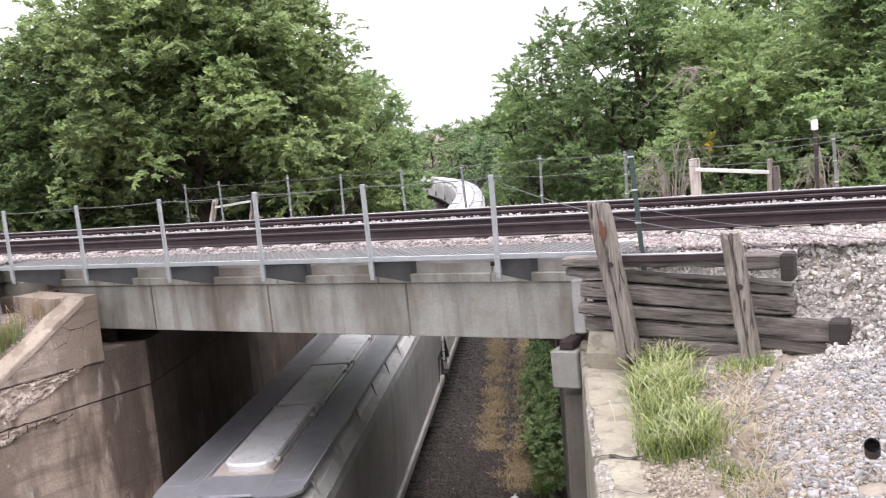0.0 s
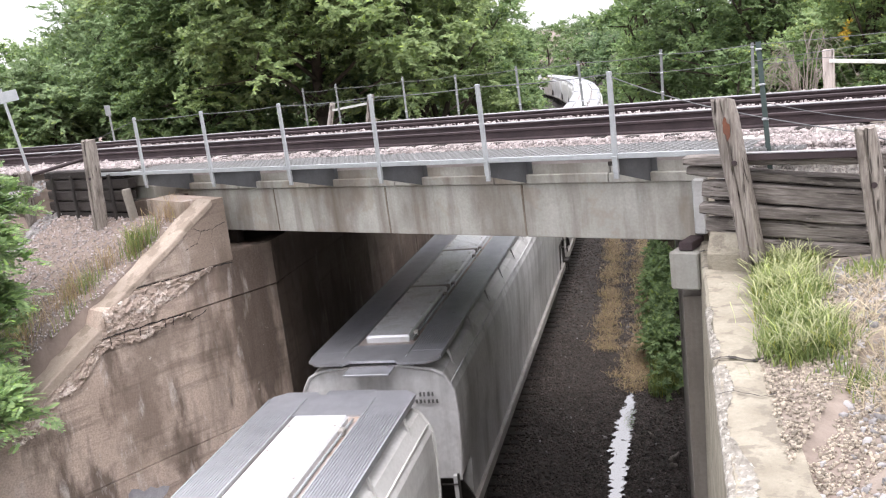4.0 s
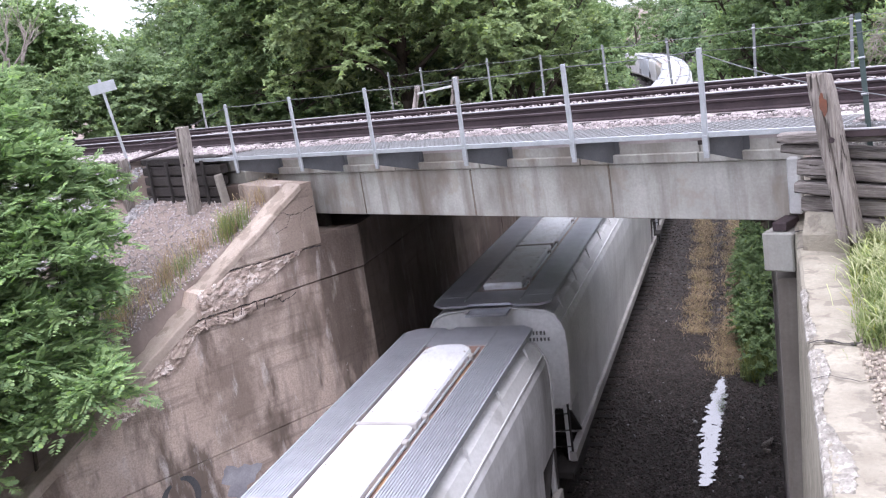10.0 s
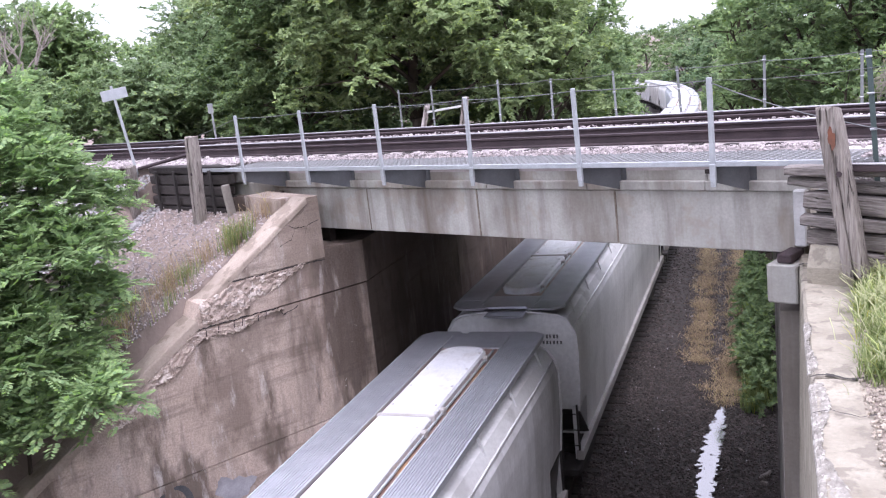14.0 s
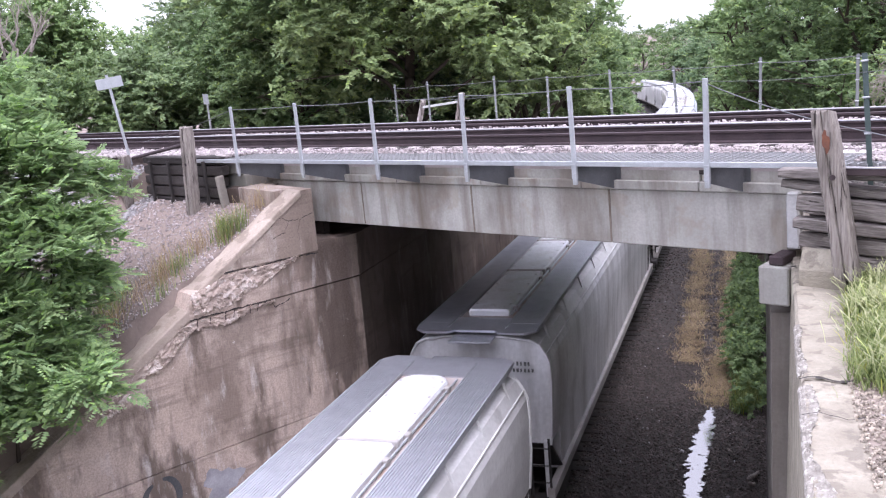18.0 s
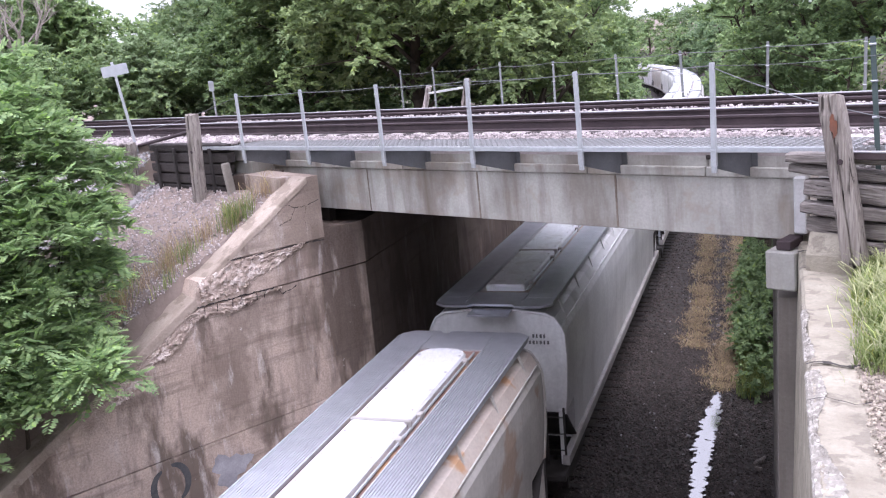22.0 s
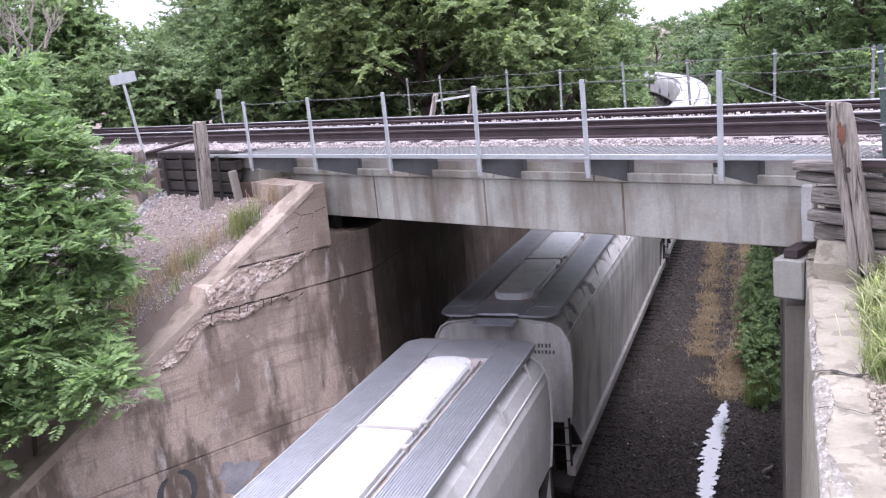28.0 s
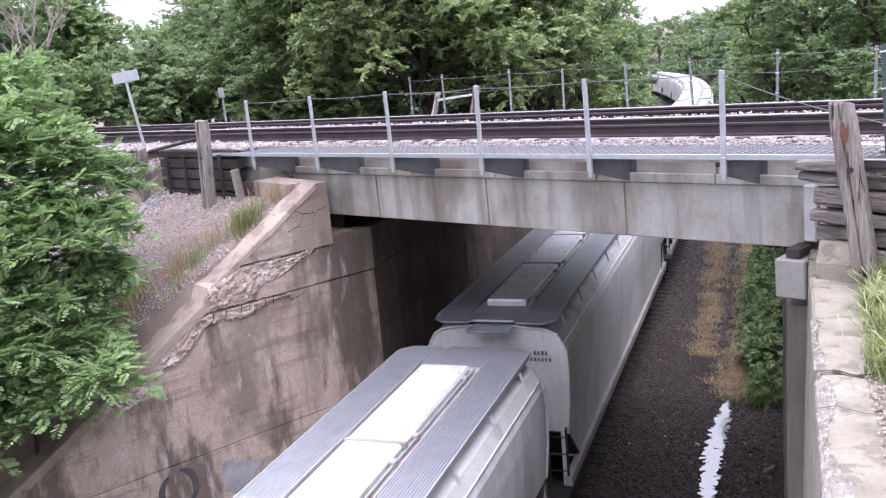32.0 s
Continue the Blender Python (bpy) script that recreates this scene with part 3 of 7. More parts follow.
def left_walls():
    wing = thing("wing_wall", WING, "stained brown concrete wing wall with cracked sloping coping", "wall", kind="structure")
    rng = random.Random(4)
    # three lifts of concrete with open joints
    part("wall_lift", prism_xz([(-22, -0.8), (0, -0.8), (0, 3.43), (-7.7, 3.43), (-15.0, -0.4), (-22, -0.4)], 0.0, 1.0), CONCRETE_WING, wing)
    part("wall_lift", prism_xz([(0, 3.45), (0, 5.86), (-3.75, 5.86), (-7.75, 3.45)], 0.012, 1.0), CONCRETE_WING, wing)
    part("wall_lift", prism_xz([(0, 5.885), (0, 6.7), (-0.87, 6.7), (-0.9, 6.545), (-2.88, 6.56), (-3.45, 6.3), (-3.72, 5.885)], -0.008, 1.0), CONCRETE_WING, wing)
    part("wall_cheek", prism_xz([(-0.88, 6.5), (-0.88, 7.72), (-1.4, 7.72), (-1.4, 6.5)], 0.42, 1.75), CONCRETE_CHEEK, wing, "cracked concrete cheek block")
    part("wall_cheek", prism_xz([(-0.88, 6.555), (-0.88, 7.72), (-1.12, 7.72), (-2.92, 6.57)], -0.02, 0.415), CONCRETE_CHEEK, wing, "cracked concrete cheek block")
    for w0, z0, w1, slope, wide, thick in ((1.13, 7.73, 3.42, 0.625, 0.44, 0.11), (3.58, 6.07, 8.2, 0.607, 0.5, 0.17), (8.25, 3.25, 14.2, 0.57, 0.5, 0.2)):
        n = 9
        vs, fs = [], []
        for i in range(n + 1):
            w = w0 + (w1 - w0) * i / n
            z = z0 - slope * (w - w0)
            f, k, r = -0.035 + rng.uniform(-0.012, 0.012), rng.uniform(-0.02, 0.02), rng.uniform(-0.008, 0.008)
            e = rng.uniform(-0.06, 0.06) if i == n else 0.0
            vs += [(-w, f, z - thick), (-w - e, f + 0.008, z - 0.02 + r), (-w + e, f + 0.025, z + r), (-w - e, wide + k, z + 0.015 + r), (-w, wide + k, z - thick)]
        for i in range(n):
            fs += [(i * 5 + j, i * 5 + (j + 1) % 5, i * 5 + 5 + (j + 1) % 5, i * 5 + 5 + j) for j in range(5)]
        fs += [tuple(range(5)), tuple(n * 5 + j for j in range(4, -1, -1))]
        part("coping", Geo().add(vs, fs), COPING, wing, "pale sloping coping slab")
    # crumbling skin under the coping, above and below the crack
    pale = mat("broken_concrete", (0.56, 0.46, 0.395), (0.33, 0.255, 0.21), 5.0, 30, 0.95, 1.0, patch=((0.68, 0.6, 0.55), 0.75, 6.0))
    nr = np.random.default_rng(44)

    def rough_skin(xa, xb, low, high, deep):
        nx, nz = int((xb - xa) / 0.022), 26
        h = np.zeros((nx + 1, nz + 1))
        for rounds, share in ((0, 0.35), (2, 0.6), (8, 0.9)):
            layer = nr.normal(0, 1, h.shape)
            for _ in range(rounds):
                layer = (layer + np.roll(layer, 1, 0) + np.roll(layer, -1, 0) + np.roll(layer, 1, 1) + np.roll(layer, -1, 1)) / 5
            h += share * layer / layer.std()
        vs, fs = [], []
        for i in range(nx + 1):
            x = xa + (xb - xa) * i / nx
            a, b = low(x) + nr.uniform(-0.03, 0.03) , high(x) + nr.uniform(-0.015, 0.015)
            for j in range(nz + 1):
                edge = min(i, nx - i, j, nz - j)
                y = 0.02 if edge == 0 else -0.012 - deep * max(0.0, 0.55 + 0.45 * h[i, j])
                vs.append((x + nr.uniform(-0.012, 0.012), y, a + (b - a) * j / nz))
        for i in range(nx):
            for j in range(nz):
                k = i * (nz + 1) + j
                fs.append((k, k + nz + 1, k + nz + 2, k + 1))
        me = Geo().add(vs, fs).mesh("broken_face", pale)
        part("broken_face", me, None, wing, "crumbling pale concrete")

    rough_skin(-3.5, -1.3, lambda x: 5.94 + 0.3 * max(0, x + 3.0) ** 1.3, lambda x: min(6.53, 6.28 + 0.4 * (x + 3.5)) - 0.02 * math.sin(6 * x), 0.03)
    rough_skin(-3.75, -1.9, lambda x: 5.62 + 0.05 * math.sin(5 * x) + 0.1 * (x + 3.75), lambda x: 5.85, 0.022)
    rough_skin(-5.3, -3.7, lambda x: 5.62 + 0.6 * (x + 3.75) - 0.12 + 0.06 * math.sin(8 * x), lambda x: 5.82 + 0.6 * (x + 3.75), 0.03)
    # dark crack with bent bars
    g = Geo()
    pts = [(-1.6, 5.8), (-1.93, 5.72), (-2.01, 5.86), (-2.4, 5.875), (-3.0, 5.885), (-3.5, 5.89), (-3.8, 5.9)]
    for (xa, za), (xb, zb) in zip(pts, pts[1:]):
        crack_line(g, rng, (xa, za), (xb, zb))
    pts = [(-0.9, 6.52), (-1.5, 6.54), (-2.1, 6.53), (-2.9, 6.56)]
    for (xa, za), (xb, zb) in zip(pts, pts[1:]):
        crack_line(g, rng, (xa, za), (xb, zb))
    g2 = Geo().add([(x, y - 0.016, z) for x, y, z in g.v], g.f)
    part("crack", g2, WOOD_DARK, wing, "dark open crack")
    g = Geo()
    for pts in ([(-0.92, 7.28), (-1.2, 7.2), (-1.42, 7.22), (-1.62, 7.3)], [(-1.2, 7.2), (-1.27, 6.98), (-1.24, 6.8)], [(-1.42, 7.22), (-1.55, 7.02), (-1.8, 6.95)]):
        for a, b in zip(pts, pts[1:]):
            crack_line(g, rng, a, b, 0.45)
    part("crack", Geo().add([(x, y - 0.012, z) for x, y, z in g.v], g.f), WOOD_DARK, wing, "fine dark crack")
    for i in range(6):
        xx = -2.25 - i * 0.23 + rng.uniform(-0.06, 0.06)
        part("reinforcing_bar", Geo().rod((xx, -0.03, 5.74), (xx + rng.uniform(-0.03, 0.03), -0.045, 5.87), 0.007, n=5), RUST, wing, "rusty exposed bar")
    # faded paint marks low on the wall
    g = Geo()
    for cx, cz, r, a0, a1 in ((-4.62, 2.95, 0.27, 95, 265), (-4.42, 3.0, 0.27, -80, 100)):
        ring = []
        for i in range(15):
            a = radians(a0 + (a1 - a0) * i / 14)
            wd = 0.1 * math.sin(math.pi * (i + 1) / 16) + 0.02
            ring.append(((cx + r * math.cos(a), cz + 1.3 * r * math.sin(a)), (cx + (r - wd) * math.cos(a), cz + 1.3 * (r - wd) * math.sin(a))))
        for (p, q), (s, t) in zip(ring, ring[1:]):
            g.add([(p[0], -0.006, p[1]), (q[0], -0.006, q[1]), (t[0], -0.006, t[1]), (s[0], -0.006, s[1])], [(0, 1, 2, 3)])
    part("paint_mark", g, mat("dark_paint", (0.07, 0.075, 0.08), (0.12, 0.12, 0.12), 4, 30, 0.8, 0.1), wing, "faded dark painted curves")
    g = Geo()
    pts = []
    for i in range(28):
        a = 2 * math.pi * i / 28
        r = 0.32 * (1 + 0.25 * math.sin(3 * a + 1) + 0.15 * math.sin(7 * a))
        pts.append((-3.4 + 1.1 * r * math.cos(a), -0.007, 2.85 + 0.9 * r * math.sin(a)))
    g.add(pts, [tuple(range(28))])
    part("paint_mark", g, mat("pale_paint", (0.46, 0.45, 0.48), (0.28, 0.27, 0.29), 3, 30, 0.8, 0.1), wing, "faded pale painted patch")

    ab = thing("abutment_left", Matrix.Identity(4), "stained concrete abutment, its colour darkened for shade under the bridge", "wall", kind="structure")
    # dark copy under the deck, wall concrete where daylight reaches the far end
    for y0, y1, m in ((15.86, 21.49, CONCRETE_SHADED), (21.5, 26.0, CONCRETE_WING)):
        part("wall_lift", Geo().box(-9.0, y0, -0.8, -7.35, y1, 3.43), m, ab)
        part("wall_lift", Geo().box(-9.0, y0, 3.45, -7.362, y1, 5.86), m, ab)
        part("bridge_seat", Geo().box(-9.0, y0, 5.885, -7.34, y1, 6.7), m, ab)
    part("back_wall", Geo().box(-9.9, 15.5, 5.0, -9.0, 26.0, 7.7), CONCRETE_SHADED, ab)
    # added wall that stops light leaking in behind the cheek block
    part("back_wall", Geo().box(-11.6, 2.3, -2.4, -9.0, 2.6, -0.3, 0, BRIDGE), CONCRETE_SHADED, ab)
    # dark sheet added where only shade lies above the bridge seat
    part("tarred_backing", Geo().box(-11.2, 1.1, -1.95, -8.6, 1.25, -0.47, 0, BRIDGE), WOOD_DARK, ab, "dark sheet painted as shade over the bridge seat")
    fw = thing("wing_wall_far", Matrix.Identity(4), "stained brown concrete retaining wall beyond the bridge", "wall", kind="structure")
    part("wall_lift", Geo().add([(-8.2, 26.01, -0.8), (-7.35, 26.01, -0.8), (-7.35, 38, -0.8), (-8.2, 38, -0.8), (-8.2, 26.01, 6.6), (-7.35, 26.01, 6.6), (-7.35, 38, 5.0), (-8.2, 38, 5.0)],
                                [(0, 3, 2, 1), (4, 5, 6, 7), (0, 1, 5, 4), (1, 2, 6, 5), (2, 3, 7, 6), (3, 0, 4, 7)]), CONCRETE_WING, fw)


def right_walls():
    rw = thing("wing_wall_near", pose(0.27, 5.0, 0, 0, 0, -0.8), "grey concrete wing wall with cracked flat top", "wall", kind="structure")
    part("wall_body", Geo().sweep([(0.0, 6.9), (-0.16, -0.8), (1.4, -0.8), (0.8, 6.9)], 0.0, 6.75), CONCRETE_CAP, rw)
    rng = random.Random(8)
    cuts = [0.0, 2.58, 6.28, 7.3]
    for a, b in zip(cuts, cuts[1:]):
        g = Geo()
        n = max(3, int((b - a) / 0.22))
        e0, e1 = [rng.uniform(-0.006, 0.008) for _ in range(n + 1)], [rng.uniform(-0.02, 0.02) for _ in range(n + 1)]
        vs, fs = [], []
        for i in range(n + 1):
            y = a + 0.012 + (b - a - 0.024) * i / n
            vs += [(-0.01 - e0[i], y, 6.9), (0.0 - e0[i], y, 7.11), (0.03 - e0[i], y, 7.15), (0.5 + e1[i], y, 7.15 + e1[i] * 0.4), (0.55, y, 6.9)]
        for i in range(n):
            for j in range(5):
                k, q = i * 5 + j, i * 5 + (j + 1) % 5
                fs.append((k, q, q + 5, k + 5))
        fs += [(4, 3, 2, 1, 0), tuple(n * 5 + j for j in range(5))]
        g.add(vs, fs)
        slab = part("cap_slab", g, CONCRETE_CAP, rw, "pale cracked cap slab")
        if b > 7.0:
            continue
        # ragged dark crack at the slab's end, and a finer one across it
        for yc, wd in ((b, 0.02), (b - 0.75, 0.007)):
            q = Geo()
            pts = [(-0.01 + 0.56 * i / 9, yc + 0.05 * math.sin(i * 0.9) + rng.uniform(-0.015, 0.015)) for i in range(10)]
            for (xa, ya), (xb, yb) in zip(pts, pts[1:]):
                w2 = wd * rng.uniform(0.5, 1.5)
                q.add([(xa, ya - w2, 7.168), (xb, yb - w2, 7.168), (xb, yb + w2, 7.168), (xa, ya + w2, 7.168)], [(0, 1, 2, 3)])
            part("crack", q, WOOD_DARK, slab, "dark open crack")
    # spalled edge of the cap: the skin is gone and the coarse stone shows
    spall = mat("spalled_concrete", (0.4, 0.375, 0.33), (0.19, 0.172, 0.145), 9.0, 34, 0.95, 1.0, patch=((0.5, 0.475, 0.43), 0.7, 14.0))
    nr = np.random.default_rng(81)
    for ya, yb, wide in ((0.15, 2.5, 0.2), (2.75, 4.1, 0.07)):
        nx, ny = 12, int((yb - ya) / 0.03)
        vs, fs = [], []
        for j in range(ny + 1):
            t = j / ny
            far = wide * (0.55 + 0.45 * math.sin(7.0 * t + 1.0) * math.sin(3.1 * t + 0.4)) + nr.uniform(-0.012, 0.012)
            for i in range(nx + 1):
                k = i / nx
                z = 7.158 + nr.uniform(-0.004, 0.012) - (0.02 if i in (0, nx) or j in (0, ny) else 0.0) - 0.035 * (1 - k) ** 2
                vs.append((-0.022 - nr.uniform(0, 0.008) + (far + 0.03) * k, ya + (yb - ya) * t + nr.uniform(-0.008, 0.008), z))
        for j in range(ny):
            fs += [(j * (nx + 1) + i, j * (nx + 1) + i + 1, (j + 1) * (nx + 1) + i + 1, (j + 1) * (nx + 1) + i) for i in range(nx)]
        part("spalled_edge", Geo().add(vs, fs).mesh("spalled_edge", spall), None, rw, "rough spalled concrete edge")
    # the splayed rest of the wall, towards the spot where the film was made
    sp = thing("wing_wall_splayed", Matrix.Identity(4), "grey concrete wing wall, splayed end", "wall", kind="structure")
    part("wall_body", Geo().add([(0.27, 4.98, -0.8), (1.6, 4.98, -0.8), (-1.0, -6, -0.8), (-2.9, -6, -0.8), (0.27, 4.98, 7.1), (1.0, 4.98, 7.1), (-1.9, -6, 7.1), (-2.9, -6, 7.1)],
                                [(0, 1, 2, 3), (4, 7, 6, 5), (0, 4, 5, 1), (1, 5, 6, 2), (2, 6, 7, 3), (3, 7, 4, 0)]), CONCRETE_CAP, sp)
    ab = thing("abutment_right", Matrix.Identity(4), "grey concrete abutment under the bridge", "wall", kind="structure")
    part("wall_body", Geo().box(0.13, 11.78, -0.8, 1.5, 22.5, 6.45), CONCRETE_GREY, ab)
    part("back_wall", Geo().box(0.85, 11.9, 6.45, 1.6, 22.0, 7.9), CONCRETE_CAP, ab)
    part("seat_block", Geo().box(0.38, 0.45, -1.83, 0.76, 1.1, -1.34, 0.02, BRIDGE), CONCRETE_NEW, ab, "pale concrete bearing block")
    part("bearing", Geo().box(0.5, 0.5, -1.33, 0.68, 0.9, -1.22, 0.01, BRIDGE), RUST, ab, "dark steel bearing")


left_walls()
right_walls()


# ---- the bridge ----
def build_bridge():
    br = thing("railway_bridge", BRIDGE, "grey concrete girder railway bridge with rust-streaked face", "bridge", kind="structure")
    rng = random.Random(2)
    joints = [0.57, -2.0, -4.59, -7.2, -11.07]
    for b, a in zip(joints, joints[1:]):
        part("girder_panel", Geo().box(a + 0.006, 0.93, -1.304, b - 0.006, 1.25, -0.52, 0.012), CONCRETE_GIRDER, br)
    # underside coloured dark for the shade below the deck
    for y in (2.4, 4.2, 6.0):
        part("inner_girder", Geo().box(-10.6, y, -1.22, 0.7, y + 0.45, -0.47), CONCRETE_SHADED, br)
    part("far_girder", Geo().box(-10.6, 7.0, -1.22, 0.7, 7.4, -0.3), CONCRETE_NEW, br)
    part("deck_slab", Geo().box(-10.6, 1.26, -0.465, 0.75, 7.0, -0.25), CONCRETE_SHADED, br)
    # unseen outer slab and girder, added to deepen the shade under the deck
    part("deck_slab", Geo().box(-12.6, 7.41, -0.75, -1.6, 8.3, -0.55), CONCRETE_SHADED, br)
    part("far_girder", Geo().box(-12.6, 8.31, -1.22, -2.0, 8.6, -0.55), CONCRETE_NEW, br)
    kj = [0.9, -0.6, -2.45, -4.35, -6.25, -8.1, -9.95, -10.75]
    for b, a in zip(kj, kj[1:]):
        part("kerb_beam", Geo().box(a + 0.006, 0.972, -0.518, b - 0.006, 1.15, -0.1, 0.012), CONCRETE_GIRDER, br)
    for b, a in zip(kj, kj[1:]):
        part("girder_flange", Geo().box(a + 0.008, 0.9, -0.516, b - 0.008, 0.97, -0.388, 0.01), CONCRETE_GIRDER, br, "pale concrete ledge under the kerb")
    # drain holes and rust runs at the joints
    for x in (-0.55, -2.42, -4.31, -8.3):
        part("drain_hole", Geo().box(x - 0.07, 0.964, -0.3, x + 0.07, 1.0, -0.24, 0.006), WOOD_DARK, br, "dark drain opening")
    stain = mat("rust_run", (0.19, 0.15, 0.12), (0.27, 0.23, 0.19), 6, 30, 0.9, 0.1)
    for x in joints[1:4]:
        w = 0.006 + rng.random() * 0.008
        z1 = -0.54
        part("rust_run", Geo().box(x - w, 0.924, -1.29, x + w, 0.94, z1), stain, br, "thin brown rust run")
    # walkway
    part("edge_angle", Geo().box(-10.9, -0.03, -0.055, 1.6, 0.0, 0.012, 0.004).box(-10.9, 0.0, -0.055, 1.6, 0.08, -0.045), STEEL_GALV, br, "galvanised edge angle")
    cross = solid(Geo().box(0, 0.002, -0.03, 0.015, 0.98, -0.004).mesh("grating_bar", GRATING))
    for k in range(6):
        g = Geo()
        for j in range(9):
            g.box(0.0, 0.06 + j * 0.11, -0.035, 2.195, 0.07 + j * 0.11, 0.0)
        panel = part("walkway_grating", g, GRATING, br, "galvanised walkway grating", pose(-11.0 + 2.2 * k, 0, 0))
        for i in range(22):
            part("grating_bar", cross, None, panel, "", pose(i * 0.1, 0, 0))
    for k in range(6):
        x = -1.9 * k
        side = [(0.0, -0.058), (0.0, -0.25), (0.89, -0.5), (0.968, -0.5), (0.968, -0.058)]
        plate = Geo().add([(x, y, z) for y, z in side] + [(x + 0.012, y, z) for y, z in side], [(0, 1, 2, 3, 4), (9, 8, 7, 6, 5)] + [(i, i + 5, (i + 1) % 5 + 5, (i + 1) % 5) for i in range(5)])
        plate.box(x - 0.03, 0.0, -0.07, x + 0.06, 0.955, -0.058).box(x - 0.02, 0.952, -0.38, x + 0.09, 0.969, -0.1)
        part("bracket", plate, STEEL_GREY, br, "grey steel walkway bracket")
    part("girder_end_plate", Geo().box(0.6, 0.8, -1.19, 0.76, 1.05, -0.48, 0.02), mat("pale_end_concrete", (0.6, 0.6, 0.59), (0.48, 0.48, 0.47), 3, 30, 0.85, 0.3), br, "pale end block")


def build_handrail():
    hr = thing("handrail", BRIDGE, "galvanised walkway handrail with steel posts and cable", "railing")
    post = None
    for k in range(6):
        g = Geo().box(-0.032, -0.05, -0.3, 0.032, -0.01, 1.0, 0.006).box(-0.036, -0.055, -0.22, 0.036, -0.008, -0.02, 0.004)
        g.rod((0, -0.06, -0.07), (0, 0.0, -0.07), 0.013, n=6).rod((0, -0.06, -0.24), (0, 0.0, -0.24), 0.013, n=6)
        post = post or solid(g.mesh("post", STEEL_GALV))
        part("post", post, None, hr, "", pose(-1.9 * k, 0, 0, 0.0, random.Random(k).uniform(-0.6, 0.9), 0))
    cable(hr, "cable", [(-1.9 * k, -0.03, 0.965 - 0.003 * k) for k in range(6)], 0.008, 0.02)
    cable(hr, "cable", [(-9.5, -0.03, 0.94), (-13.2, 0.2, 0.35)], 0.007, 0.05)
    cable(hr, "cable", [(0.0, -0.03, 0.95), (1.22, -0.28, 0.55), (2.9, -0.4, 0.18), (3.6, -0.5, 0.0)], 0.009, 0.02)
    cable(hr, "cable", [(-0.0, 0.0, 0.965), (1.76, 0.0, 0.96), (6.5, 1.0, 1.25)], 0.0045, 0.03)
    cable(hr, "cable", [(1.84, 0.0, 0.5), (3.2, -0.2, 0.25), (5.2, -0.8, 0.1)], 0.006, 0.03)


def cable(parent, name, pts, r, sag):
    g = Geo()
    line = []
    for a, b in zip(pts, pts[1:]):
        a, b = Vector(a), Vector(b)
        for i in range(6):
            t = i / 6
            p = a.lerp(b, t)
            p.z -= sag * 4 * t * (1 - t)
            line.append(p)
    line.append(Vector(pts[-1]))
    tube(g, line, [r * 0.75] * len(line))
    return part(name, g, WIRE, parent, "thin steel cable")


def tube(g, line, radii, n=5):
    """One connected round bar through several points."""
    vs, fs = [], []
    for i, (p, r) in enumerate(zip(line, radii)):
        d = (Vector(line[min(i + 1, len(line) - 1)]) - Vector(line[max(i - 1, 0)])).normalized()
        a = Vector((d.y, -d.x, 0.001)).normalized()
        b = d.cross(a)
        vs += [Vector(p) + (a * math.cos(6.2832 * k / n) + b * math.sin(6.2832 * k / n)) * r for k in range(n)]
    for i in range(len(line) - 1):
        fs += [(i * n + k, i * n + (k + 1) % n, i * n + n + (k + 1) % n, i * n + n + k) for k in range(n)]
    fs += [tuple(range(n - 1, -1, -1)), tuple((len(line) - 1) * n + k for k in range(n))]
    return g.add(vs, fs)


RAIL = [(-0.07, 0.0), (0.07, 0.0), (0.07, 0.014), (0.012, 0.035), (0.011, 0.135), (0.036, 0.148), (0.036, 0.176), (0.028, 0.182), (-0.028, 0.182), (-0.036, 0.176), (-0.036, 0.148), (-0.011, 0.135), (-0.012, 0.035), (-0.07, 0.014)]


def build_upper_track():
    tr = thing("upper_track", BRIDGE, "rusty railway track with worn bright rail heads on ballast", "railway track", kind="structure")
    for y, z, worn, h in ((1.66, 0.118, True, 1.0), (3.12, 0.138, True, 1.0), (1.34, 0.075, False, 0.88), (2.75, 0.115, False, 0.95)):
        g = Geo().sweep_x([(y + a, z + b * h) for a, b in RAIL], -110, 70)
        r = part("rail", g, RUST, tr, "rusty steel rail")
        if worn:
            part("rail_head", Geo().box(-110, y - 0.038, z + 0.164, 70, y + 0.038, z + 0.185, 0.006), RAIL_TOP, r, "polished running surface")
    tie = solid(Geo().box(-0.11, 1.15, -0.1, 0.11, 3.75, 0.07, 0.015).mesh("tie", WOOD_DARK))
    rng = random.Random(9)
    for i in range(90):
        part("tie", tie, None, tr, "", pose(-30 + i * 0.55 + rng.uniform(-0.03, 0.03), rng.uniform(-0.05, 0.05), rng.uniform(-0.012, 0.0), 0, 0, rng.uniform(-1, 1)))
    bed = thing("ballast_bed", BRIDGE, "pinkish crushed stone ballast on the bridge deck", "ballast", kind="structure")
    part("bed", Geo().sweep_x([(0.97, -0.25), (6.98, -0.25), (6.98, -0.2), (6.4, -0.16), (4.0, 0.05), (1.3, 0.07), (0.97, 0.0)], -12.2, 2.5), STONE_PINK, bed)
    part("ballast_heap", Geo().sweep_x([(1.8, 0.05), (2.0, 0.18), (2.58, 0.215), (2.68, 0.05)], -30, 12), STONE_PINK, bed)
    part("ballast_heap", Geo().sweep_x([(3.25, 0.04), (3.35, 0.24), (3.95, 0.25), (4.3, 0.04)], -12, 12), STONE_PINK, bed)


